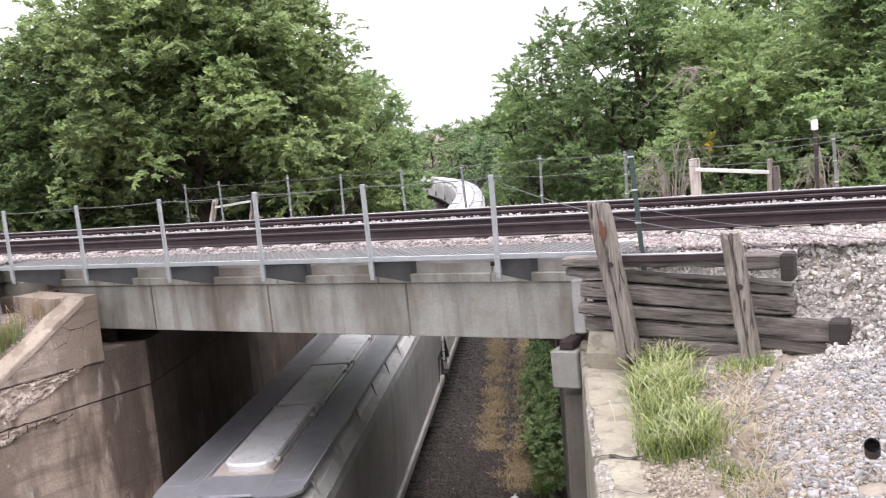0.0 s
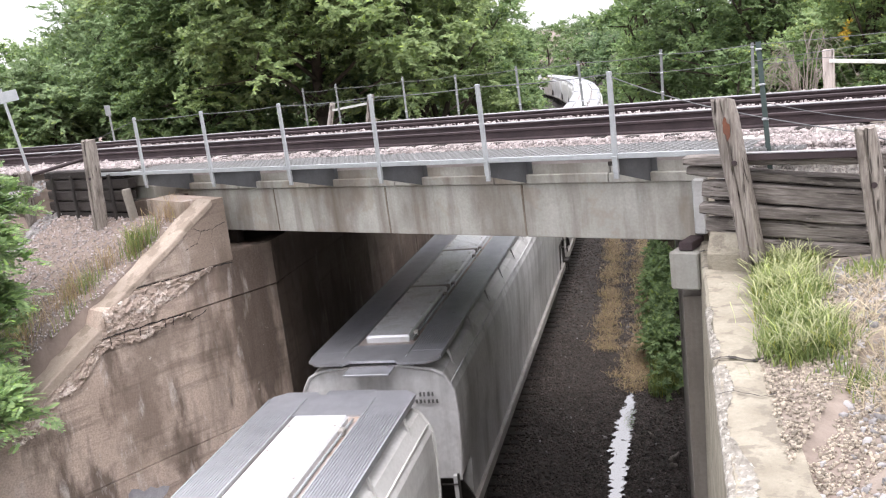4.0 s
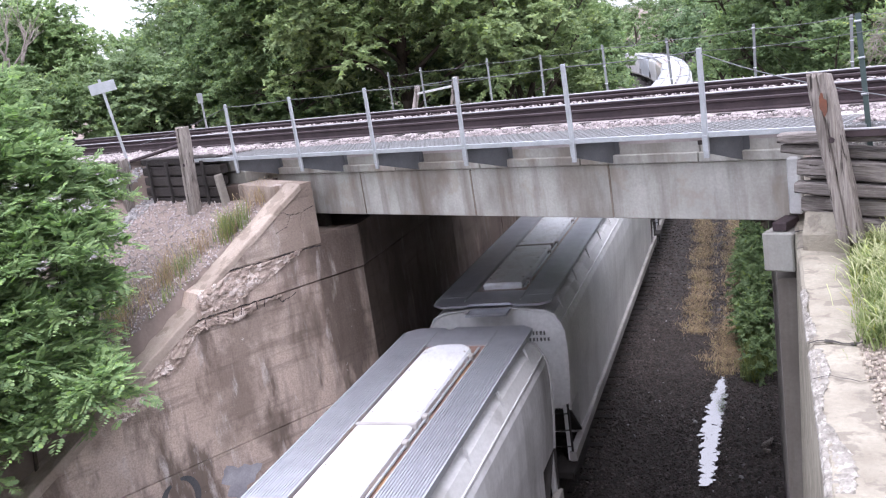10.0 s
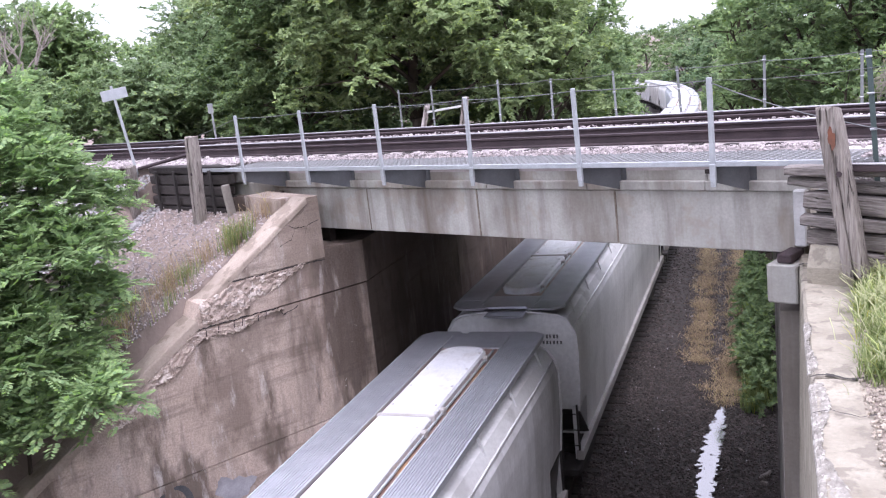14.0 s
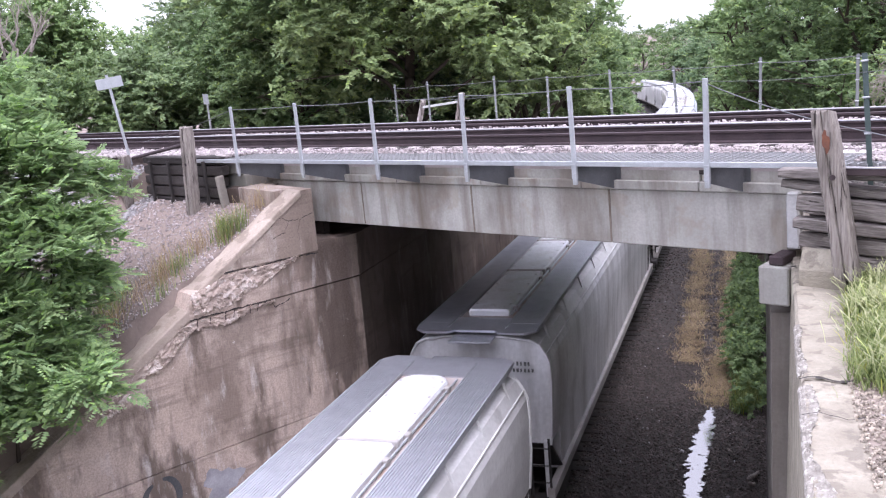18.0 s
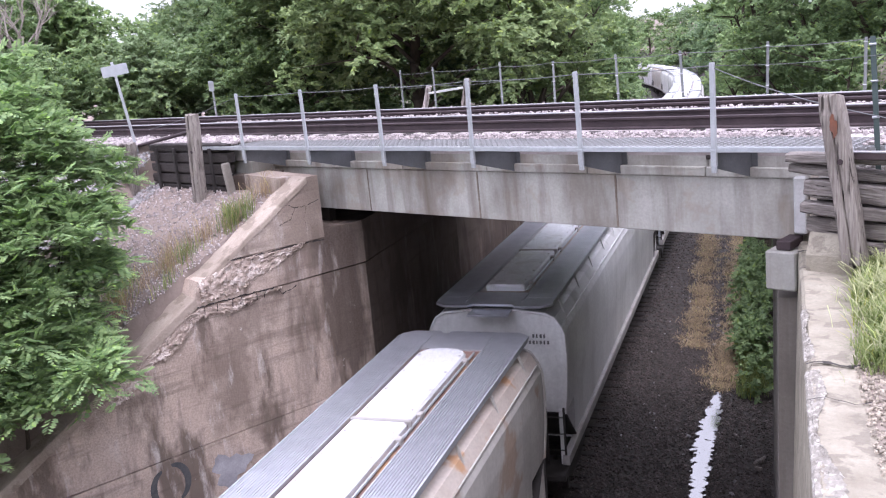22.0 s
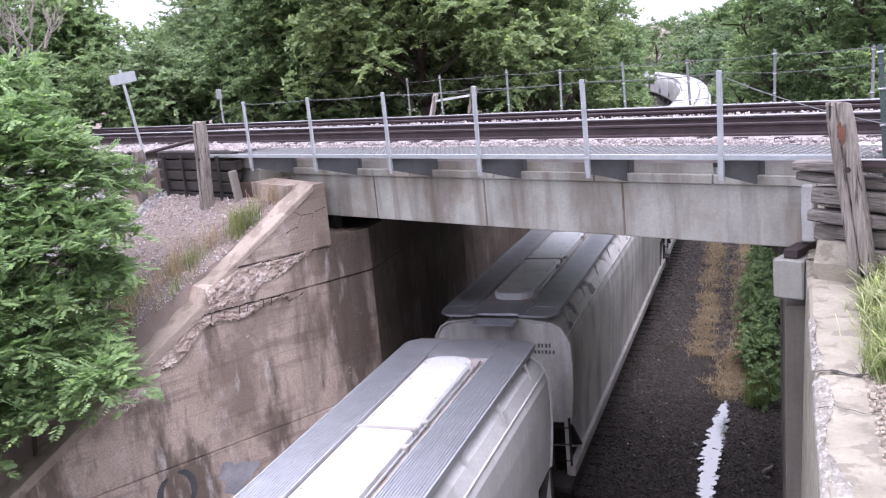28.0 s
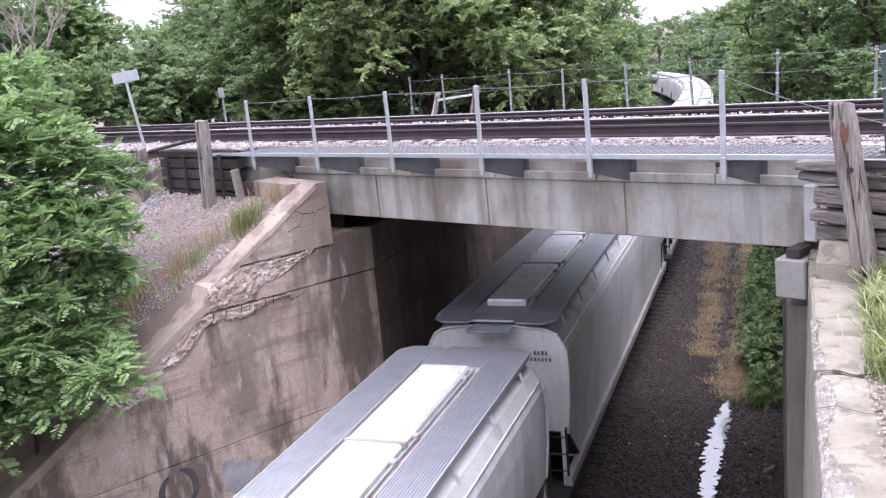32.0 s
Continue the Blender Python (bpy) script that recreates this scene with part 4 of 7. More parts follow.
def build_lower_track():
    tr = thing("lower_track", Matrix.Identity(4), "lower railway track on dark dirty ballast", "railway track", kind="structure")
    ys = [-340] + list(range(-300, 20, 40)) + [24 + 6 * i for i in range(0, 36)]
    for side in (-1, 1):
        g = Geo()
        vs, fs = [], []
        for i, y in enumerate(ys):
            x = float(track_x(y))
            d = (float(track_x(y + 0.5)) - x) / 0.5
            c = Vector((1, -d, 0)).normalized() * (side * 0.755)
            for a, b in RAIL:
                vs.append((x + c.x + a, y + c.y, b - 0.182 + float(track_z(y))))
        k = len(RAIL)
        for i in range(len(ys) - 1):
            for j in range(k):
                p, q = i * k + j, i * k + (j + 1) % k
                fs.append((p, q, q + k, p + k))
        g.add(vs, fs)
        part("rail", g, RUST, tr, "rusty steel rail")
    tie = solid(Geo().box(-1.26, -0.11, -0.35, 1.26, 0.11, -0.2, 0.015).mesh("tie", WOOD_DARK))
    rng = random.Random(19)
    for i in range(120):
        y = 4 + i * 0.55
        x = float(track_x(y))
        part("tie", tie, None, tr, "", pose(x + rng.uniform(-0.05, 0.05), y, rng.uniform(-0.01, 0) + float(track_z(y)), 0, 0, rng.uniform(-1, 1)))


build_bridge()
build_handrail()
build_upper_track()
build_lower_track()


# ---- the train of covered hopper wagons ----
def paint(name, c, dirt=(0.24, 0.225, 0.21), amount=0.5, rust=None):
    return mat(name, c, tuple(v * 0.75 for v in c), 0.5, 12, 0.5, 0.02, spec=0.45, streak=(dirt, amount), patch=rust, run=1.9)


# the last paint is darkened to carry the shade under the bridge
PAINTS = [paint("light_grey_paint", (0.76, 0.76, 0.765), dirt=(0.17, 0.16, 0.15), amount=0.6), paint("warm_grey_paint", (0.72, 0.7, 0.67), dirt=(0.15, 0.14, 0.133), amount=0.72), paint("tan_grey_paint", (0.6, 0.58, 0.54), rust=((0.3, 0.15, 0.06), 0.55, 0.7)),
          paint("blue_grey_paint", (0.62, 0.67, 0.72), amount=0.42), paint("pale_paint_sheet", (0.8, 0.8, 0.79), amount=0.25), paint("shade_grey_paint", (0.44, 0.435, 0.43), dirt=(0.17, 0.16, 0.15), amount=0.6)]
HATCH = mat("hatch_cover", (0.86, 0.87, 0.89), (0.74, 0.75, 0.77), 1.2, 70, 0.28, 0.004, metal=0.15, spec=0.7, patch=((0.5, 0.47, 0.43), 0.35, 2.5))
BOARD = mat("grating_board", (0.56, 0.57, 0.61), (0.46, 0.47, 0.51), 3, 60, 0.34, 0.05, metal=0.6)
ROOF_RUST = mat("rusty_roof_trough", (0.2, 0.11, 0.08), (0.27, 0.2, 0.17), 1.0, 30, 0.85, 0.2, patch=((0.4, 0.24, 0.12), 0.7, 0.9))
TROUGH = mat("stained_trough", (0.5, 0.44, 0.41), (0.36, 0.31, 0.285), 1.0, 30, 0.8, 0.1, patch=((0.3, 0.2, 0.14), 0.6, 1.4))
UNDER = mat("grimy_underframe", (0.045, 0.04, 0.037), (0.03, 0.027, 0.026), 3, 40, 0.85, 0.2)
MARK = mat("black_lettering", (0.1, 0.1, 0.1), (0.16, 0.16, 0.16), 5, 50, 0.7, 0.0)
SILL = mat("pale_side_sill", (0.4, 0.38, 0.36), (0.28, 0.26, 0.24), 2, 30, 0.7, 0.1)


SHOULDER_RUST = mat("rusty_shoulder_sheet", (0.6, 0.54, 0.48), (0.48, 0.4, 0.34), 1.2, 20, 0.7, 0.1, patch=((0.44, 0.24, 0.11), 0.85, 0.9))
SHOULDER_GRIME = mat("grimy_shoulder_sheet", (0.68, 0.66, 0.63), (0.52, 0.5, 0.48), 0.8, 20, 0.6, 0.05, patch=((0.11, 0.105, 0.1), 0.8, 0.85))
SHOULDER_SOOT = mat("dusty_shoulder_sheet", (0.68, 0.68, 0.67), (0.5, 0.5, 0.49), 0.6, 20, 0.6, 0.05, patch=((0.3, 0.29, 0.28), 0.55, 0.7))
BOLT = solid(Geo().box(-0.022, -0.022, -0.02, 0.022, 0.022, 0.008, 0.006).mesh("hatch_bolt", SILL))


def wagon(spacing, look_no):
    """One covered hopper; the space's origin lies on the rail heads, half way along its roof walks."""
    hl = (spacing - 1.45) / 2
    flat = look_no in (0, 6)
    body_paint = PAINTS[{6: 4, 7: 5}.get(look_no, look_no % 5)]
    words = ["light grey covered hopper wagon with streaked sides", "warm grey covered hopper wagon with dark grime smudges on its shoulders", "tan-grey covered hopper wagon with rust patches on its roof",
             "blue-grey covered hopper wagon with barred roof hatches", "pale grey covered hopper wagon with smooth sides", "grimy grey covered hopper wagon, its paint darkened for shade"][{6: 4, 7: 5}.get(look_no, look_no % 5)]
    ob = thing("hopper_wagon", Matrix.Identity(4), words, "train wagon", "wagons of the train")
    section = [(-1.35, 2.3), (-1.41, 3.0), (-1.43, 3.6), (-1.41, 4.0), (-1.36, 4.13), (-1.24, 4.33), (-1.05, 4.42), (-0.62, 4.48), (-0.5, 4.49),
               (0.5, 4.49), (0.62, 4.48), (1.05, 4.42), (1.24, 4.33), (1.36, 4.13), (1.41, 4.0), (1.43, 3.6), (1.41, 3.0), (1.35, 2.3)]
    lower = [(-1.32, 1.35), (-1.35, 2.3), (1.35, 2.3), (1.32, 1.35)]
    g = Geo().sweep(section, -hl + 0.22, hl - 0.22).sweep(lower, -hl + 1.15, hl - 1.15)
    part("body", g, body_paint, ob)
    # arched rims at both ends of the roof, and the ridge along the shoulder
    for e in (-1, 1):
        g = Geo()
        y = e * (hl - 0.2)
        for (xa, za), (xb, zb) in zip(section, section[1:]):
            g.rod((xa * 1.005, y, za), (xb * 1.005, y, zb + 0.004), 0.03, n=5)
        part("end_rim", g, body_paint, ob)
        for s in (-1, 1):
            part("corner_post", Geo().box(s * 1.27 - 0.05, y - 0.05, 1.2, s * 1.27 + 0.05, y + 0.05, 2.4, 0.01), body_paint, ob)
        # slope sheet and end platform
        g = Geo().add([(-1.35, y, 2.32), (1.35, y, 2.32), (1.35, y - e * 1.0, 1.35), (-1.35, y - e * 1.0, 1.35), (-1.35, y - e * 0.06, 2.32), (1.35, y - e * 0.06, 2.32), (1.35, y - e * 1.06, 1.35), (-1.35, y - e * 1.06, 1.35)],
                      [(0, 1, 2, 3), (7, 6, 5, 4), (0, 4, 5, 1), (1, 5, 6, 2), (2, 6, 7, 3), (3, 7, 4, 0)])
        part("slope_sheet", g, UNDER, ob, "grimy slope sheet")
        part("end_platform", Geo().box(-1.4, y - 0.55, 1.05, 1.4, y + 0.18, 1.18, 0.02), UNDER, ob, "grimy end platform")
        part("coupler", Geo().box(-0.15, min(y, y + e * 0.75), 0.75, 0.15, max(y, y + e * 0.75), 1.02, 0.03), UNDER, ob, "grimy coupler")
        for s in (-1, 1):
            g = Geo()
            for xx in (0.96, 1.33):
                g.box(s * xx - 0.02, y + e * 0.07 - 0.02, 0.7, s * xx + 0.02, y + e * 0.07 + 0.02, 2.45)
            for j in range(5):
                g.rod((s * 0.96, y + e * 0.07, 0.8 + j * 0.36), (s * 1.33, y + e * 0.07, 0.8 + j * 0.36), 0.014, n=5)
            part("end_ladder", g, UNDER, ob, "grimy end ladder")
        # crossover step and end sheets of the roof walk
        part("roof_end_walk", Geo().add([(xx, y + e * yy, zz) for zz in (4.6, 4.645) for xx, yy in ((-1.22, -0.75), (1.22, -0.75), (1.22, 0.02), (1.02, 0.2), (0.5, 0.2), (0.42, 0.08), (-0.42, 0.08), (-0.5, 0.2), (-1.02, 0.2), (-1.22, 0.02))], [tuple(range(10)), tuple(range(19, 9, -1))] + [(i, (i + 1) % 10, (i + 1) % 10 + 10, i + 10) for i in range(10)]), BOARD, ob, "sheet steel end walk")
        part("crossover_step", Geo().box(-0.42, min(y + e * 0.1, y + e * 0.5), 4.5, 0.42, max(y + e * 0.1, y + e * 0.5), 4.545, 0.006), BOARD, ob, "sheet steel crossover step")
        # lettering on the end sheet as plain bars
        g = Geo()
        for i, w in enumerate((0.04, 0.03, 0.045, 0.035)):
            g.box(0.78 + i * 0.075, min(y + e * 0.03, y + e * 0.036), 3.93, 0.78 + i * 0.075 + w, max(y + e * 0.03, y + e * 0.036), 4.01)
        for i, w in enumerate((0.04, 0.045, 0.03, 0.04, 0.035, 0.04)):
            g.box(0.7 + i * 0.075, min(y + e * 0.03, y + e * 0.036), 3.8, 0.7 + i * 0.075 + w, max(y + e * 0.03, y + e * 0.036), 3.87)
        part("lettering", g, MARK, ob, "unreadable black lettering")["kind"] = "stuff"
    for s in (-1, 1):
        part("side_sill", Geo().box(s * 1.32 - 0.06, -hl + 0.1, 1.2, s * 1.32 + 0.09 * (s > 0) + 0.02 * (s < 0), hl - 0.1, 1.42, 0.015), SILL, ob, "pale dusty side sill")
        # roof walk: a row of bars
        g = Geo()
        for j in range(14):
            x = s * (0.615 + j * 0.0445)
            g.box(x - 0.0165, -hl + 0.6, 4.615, x + 0.0165, hl - 0.6, 4.65)
        for j in range(int(2 * hl / 0.6)):
            y = -hl + 0.6 + j * 0.6
            g.box(min(s * 0.6, s * 1.2), y - 0.012, 4.605, max(s * 0.6, s * 1.2), y + 0.012, 4.64)
        part("roof_walk", g, BOARD, ob, "galvanised grating roof walk")
        part("roof_walk_edge", Geo().box(s * 1.215 - 0.012, -hl + 0.3, 4.575, s * 1.215 + 0.012, hl - 0.3, 4.665).box(s * 0.585 - 0.012, -hl + 0.3, 4.575, s * 0.585 + 0.012, hl - 0.3, 4.665), STEEL_GALV, ob, "bright steel walk edge")
        n = 10
        strut = solid(Geo().sweep([(1.15, 4.6), (1.205, 4.6), (1.305, 4.25), (1.265, 4.3)], -0.018, 0.018).mesh("walk_bracket", body_paint))
        for j in range(n):
            y = -hl + 0.9 + j * (2 * hl - 1.8) / (n - 1)
            part("walk_bracket", strut, None, ob, "", pose(0, y, 0, 0, 0, 0 if s > 0 else 180))
        # sloping sheet of the shoulder
        line = [(0.62, 4.486), (1.05, 4.426), (1.243, 4.335), (1.352, 4.155)]
        g = Geo()
        g.sweep([(s * x, z) for x, z in line] + [(s * x, z + 0.008) for x, z in line[::-1]], -hl + 0.26, hl - 0.26)
        part("shoulder_sheet", g, {2: SHOULDER_RUST, 1: SHOULDER_GRIME, 3: body_paint}.get(look_no, SHOULDER_SOOT), ob, {2: "rust-stained shoulder sheet", 1: "grime-smudged shoulder sheet"}.get(look_no, "dusty shoulder sheet"))
        # ledge where the roof sheet meets the side
        part("roof_ledge", Geo().box(min(s * 1.33, s * 1.378), -hl + 0.24, 4.11, max(s * 1.33, s * 1.378), hl - 0.24, 4.16, 0.008), body_paint, ob, "narrow roof ledge")
        # bolster frames and wheels
        for e in (-1, 1):
            yb = e * (hl - 2.0)
            fr = part("truck_frame", Geo().add([(s * 1.0, yb - 1.15, 0.5), (s * 1.0, yb - 0.4, 0.28), (s * 1.0, yb + 0.4, 0.28), (s * 1.0, yb + 1.15, 0.5), (s * 1.0, yb + 1.15, 0.66), (s * 1.0, yb + 0.4, 0.8), (s * 1.0, yb - 0.4, 0.8), (s * 1.0, yb - 1.15, 0.66),
                                            (s * 1.14, yb - 1.15, 0.5), (s * 1.14, yb - 0.4, 0.28), (s * 1.14, yb + 0.4, 0.28), (s * 1.14, yb + 1.15, 0.5), (s * 1.14, yb + 1.15, 0.66), (s * 1.14, yb + 0.4, 0.8), (s * 1.14, yb - 0.4, 0.8), (s * 1.14, yb - 1.15, 0.66)],
                                           [(0, 1, 2, 3, 4, 5, 6, 7), (15, 14, 13, 12, 11, 10, 9, 8)] + [(i, i + 8, (i + 1) % 8 + 8, (i + 1) % 8) for i in range(8)]), UNDER, ob, "grimy cast truck frame")
            for w in (-0.88, 0.88):
                part("wheel", Geo().rod((s * 0.7, yb + w, 0.42), (s * 0.82, yb + w, 0.42), 0.43, 0.42, 20), UNDER, fr, "steel wheel")
    # trough hatches along the roof ridge
    part("roof_trough", Geo().box(-0.56, -hl + 0.95, 4.44, 0.56, hl - 0.95, 4.615), ROOF_RUST if look_no in (2, 5) else TROUGH, ob, "stained roof trough")
    y0, y1 = -hl + 1.15, hl - 1.15
    n = 5
    for i in range(n):
        a, b = y0 + (y1 - y0) * i / n + 0.02, y0 + (y1 - y0) * (i + 1) / n - 0.02
        g = Geo()
        pts = []
        ra = 0.32 if (i == 0 and not flat) else 0.03
        rb = 0.32 if (i == n - 1 and not flat) else 0.03
        for cx, cy, a0, r in ((0.435 - ra, a + ra, -90, ra), (0.435 - rb, b - rb, 0, rb), (-0.435 + rb, b - rb, 90, rb), (-0.435 + ra, a + ra, 180, ra)):
            for k in range(5):
                t = radians(a0 + 22.5 * k)
                pts.append((cx + r * math.cos(t), cy + r * math.sin(t)))
        m = len(pts)
        vs = [(x * 0.97, y, 4.6) for x, y in pts] + [(x, y, 4.71) for x, y in pts] + [(x * 0.93, (a + b) / 2 + (y - (a + b) / 2) * 0.985, 4.75) for x, y in pts]
        fs = [tuple(range(m - 1, -1, -1)), tuple(range(2 * m, 3 * m))]
        fs += [(q * m + k, q * m + (k + 1) % m, (q + 1) * m + (k + 1) % m, (q + 1) * m + k) for q in (0, 1) for k in range(m)]
        g.add(vs, fs)
        cover = part("hatch_cover", g, HATCH, ob, "pale roof hatch cover")
        if i:
            part("hatch_batten", Geo().box(-0.45, a - 0.05, 4.6, 0.49, a + 0.02, 4.772, 0.012), SILL, cover, "hold-down batten")
        if look_no == 3:
            for k in (0.33, 0.66):
                yy = a + (b - a) * k
                part("hatch_batten", Geo().box(-0.48, yy - 0.03, 4.6, 0.52, yy + 0.03, 4.785, 0.01), SILL, cover, "hold-down batten")
        for j in range(4):
            yy = a + (b - a) * (j + 0.5) / 4
            for xx in (-0.36, 0.36):
                part("hatch_bolt", BOLT, None, cover, "", pose(xx, yy, 4.752))
        for yy in (a + 0.36, b - 0.44):
            part("hatch_latch", Geo().box(0.425, yy - 0.06, 4.5, 0.52, yy + 0.06, 4.72, 0.01), SILL, cover, "steel latch")
    part("hatch_bar", Geo().rod((0.485, y0, 4.66), (0.485, y1, 4.66), 0.022, n=6), STEEL_GALV, ob, "long steel locking bar")
    # hoppers and centre sill
    part("centre_sill", Geo().box(-0.2, -hl + 0.3, 0.75, 0.2, hl - 0.3, 1.2), UNDER, ob, "grimy centre sill")
    for i in range(3):
        yc = (-0.31 + 0.31 * i) * 2 * hl * 0.78
        part("discharge_hopper", Geo().add([(-1.35, yc - 1.7, 1.36), (1.35, yc - 1.7, 1.36), (1.35, yc + 1.7, 1.36), (-1.35, yc + 1.7, 1.36), (-0.6, yc - 0.4, 0.35), (0.6, yc - 0.4, 0.35), (0.6, yc + 0.4, 0.35), (-0.6, yc + 0.4, 0.35)],
                                           [(3, 2, 1, 0), (4, 5, 6, 7), (0, 1, 5, 4), (1, 2, 6, 5), (2, 3, 7, 6), (3, 0, 4, 7)]), UNDER, ob, "grimy discharge hopper")
    return ob


SPEED = 9.6
FRONTS = [-26.2, -6.4, 13.4, 33.19, 53.09, 73.36, 93.09, 112.87, 132.25, 152.37, 171.99, 189.05, 208.92, 228.15, 247.2, 266.5, 285.75, 304.6, 323.5, 342.7, 361.9, 381.1, 400.3, 419.5, 438.7, 457.9, 477.1, 496.3, 515.5, 534.7]
LOOKS = [0, 7, 7, 6, 0, 1, 5, 6, 5, 4, 4, 0, 2, 6, 3, 4, 1, 0, 6, 4, 2, 0, 1, 4, 0, 5, 0, 1, 4]


def track_point(s):
    """Place on the lower track, s metres along it from y = 0."""
    if s <= CURVE_Y:
        return Vector((X0, s, float(track_z(s))))
    a = min((s - CURVE_Y) / CURVE_R, CURVE_A)
    past = s - CURVE_Y - CURVE_R * a
    return Vector((X0 - CURVE_R * (1 - math.cos(a)) - past * math.sin(a), CURVE_Y + CURVE_R * math.sin(a) + past * math.cos(a), float(track_z(s))))


def wagon_pose(mid, hl, t):
    s = mid - SPEED * t
    p, q = track_point(s - hl + 2), track_point(s + hl - 2)
    c, d = (p + q) / 2, q - p
    return Matrix.Translation(c) @ Matrix.Rotation(math.atan2(-d.x, d.y), 4, "Z") @ Matrix.Rotation(math.atan2(d.z, d.xy.length), 4, "X")


def build_train():
    protos, out = {}, []
    for k, (a, b) in enumerate(zip(FRONTS, FRONTS[1:])):
        spacing = round((b - a) * 2) / 2
        key = (spacing, LOOKS[k])
        if key in protos:
            w = copy_thing(protos[key], Matrix.Identity(4))
        else:
            w = protos[key] = wagon(spacing, LOOKS[k])
        out.append((w, (a + b - 1.45) / 2, (b - a - 1.45) / 2))
    return out


TRAIN = build_train()


def motions():
    """The train rolls towards and past the camera at a steady speed."""
    for w, mid, hl in TRAIN:
        times = [0, 32] if mid + hl < 40.0 else [i for i in range(33)]
        walk(w, [(t, wagon_pose(mid, hl, t)) for t in times])


# ---- timber cribs, fences and signs beside the upper line ----
def timber(name, x0, x1, y, z0, z1, parent, m=WOOD, depth=0.2, tilt=0.0, yaw=0.0, seed=0):
    """A weathered squared timber lying along x, with worn, slightly uneven ends and faces."""
    rng = random.Random(seed)
    n = max(4, int((x1 - x0) / 0.18))
    vs, fs = [], []
    h = (z1 - z0) / 2
    for i in range(n + 1):
        t = i / n
        x = x0 + (x1 - x0) * t + (rng.uniform(-0.04, 0.04) if i in (0, n) else 0)
        q = 0.82 if i in (0, n) else 1.0
        j = [rng.uniform(-0.008, 0.008) for _ in range(8)]
        c = 0.02
        for k, (yy, zz) in enumerate(((0, -h + c), (c, -h), (depth - c, -h), (depth, -h + c), (depth, h - c), (depth - c, h), (c, h), (0, h - c))):
            vs.append((x - (x0 + x1) / 2, (yy - depth / 2) * q + j[k], zz * q + j[(k + 3) % 8]))
    for i in range(n):
        for k in range(8):
            a, b = i * 8 + k, i * 8 + (k + 1) % 8
            fs.append((a, b, b + 8, a + 8))
    fs += [tuple(range(7, -1, -1)), tuple(n * 8 + k for k in range(8))]
    return part(name, Geo().add(vs, fs), m, parent, "", pose((x0 + x1) / 2, y + depth / 2, (z0 + z1) / 2, 0, tilt, yaw))


def upright(parent, foot, top, w, d, seed, label):
    """A leaning post sawn from a tie, split along its face."""
    rng = random.Random(seed)
    f, t = Vector(foot), Vector(top)
    n = 9
    vs, fs = [], []
    for i in range(n + 1):
        p = f.lerp(t, i / n)
        s = 0.9 if i == n else 1.0
        c = 0.025
        for xx, yy in ((-w / 2 + c, -d / 2), (-0.012, -d / 2), (0.0, -d / 2 + 0.03), (0.014, -d / 2), (w / 2 - c, -d / 2), (w / 2, -d / 2 + c), (w / 2, d / 2 - c), (w / 2 - c, d / 2), (-w / 2 + c, d / 2), (-w / 2, d / 2 - c), (-w / 2, -d / 2 + c)):
            vs.append((p.x + xx * s + rng.uniform(-0.006, 0.006), p.y + yy * s + rng.uniform(-0.006, 0.006), p.z + (rng.uniform(-0.02, 0.03) if i == n else 0)))
    k = 11
    for i in range(n):
        for j in range(k):
            a, b = i * k + j, i * k + (j + 1) % k
            fs.append((a, b, b + k, a + k))
    fs += [tuple(range(k - 1, -1, -1)), tuple(n * k + j for j in range(k))]
    ob = part("post", Geo().add(vs, fs), WOOD_UP, parent, label)
    if seed == 1:
        s = f.lerp(t, 0.83)
        part("rust_stain", Geo().add([(s.x + (0.04 + 0.014 * math.sin(2.7 * i)) * math.cos(6.2832 * i / 14) + 0.02 - 0.12 * 0.1 * math.sin(6.2832 * i / 14), s.y - d / 2 - 0.007, s.z + (0.11 + 0.03 * math.sin(1.9 * i + 1)) * math.sin(6.2832 * i / 14)) for i in range(14)], [tuple(range(14))]),
             mat("rust_stain", (0.21, 0.085, 0.05), (0.12, 0.06, 0.045), 8, 40, 0.9, 0.2), ob, "orange rust stain")
    q = f.lerp(t, 0.62)
    part("bolt", Geo().rod((q.x + 0.03, q.y - d / 2 - 0.012, q.z), (q.x + 0.03, q.y - d / 2 + 0.02, q.z), 0.03, n=10), RUST, ob, "rusty bolt head")
    return ob


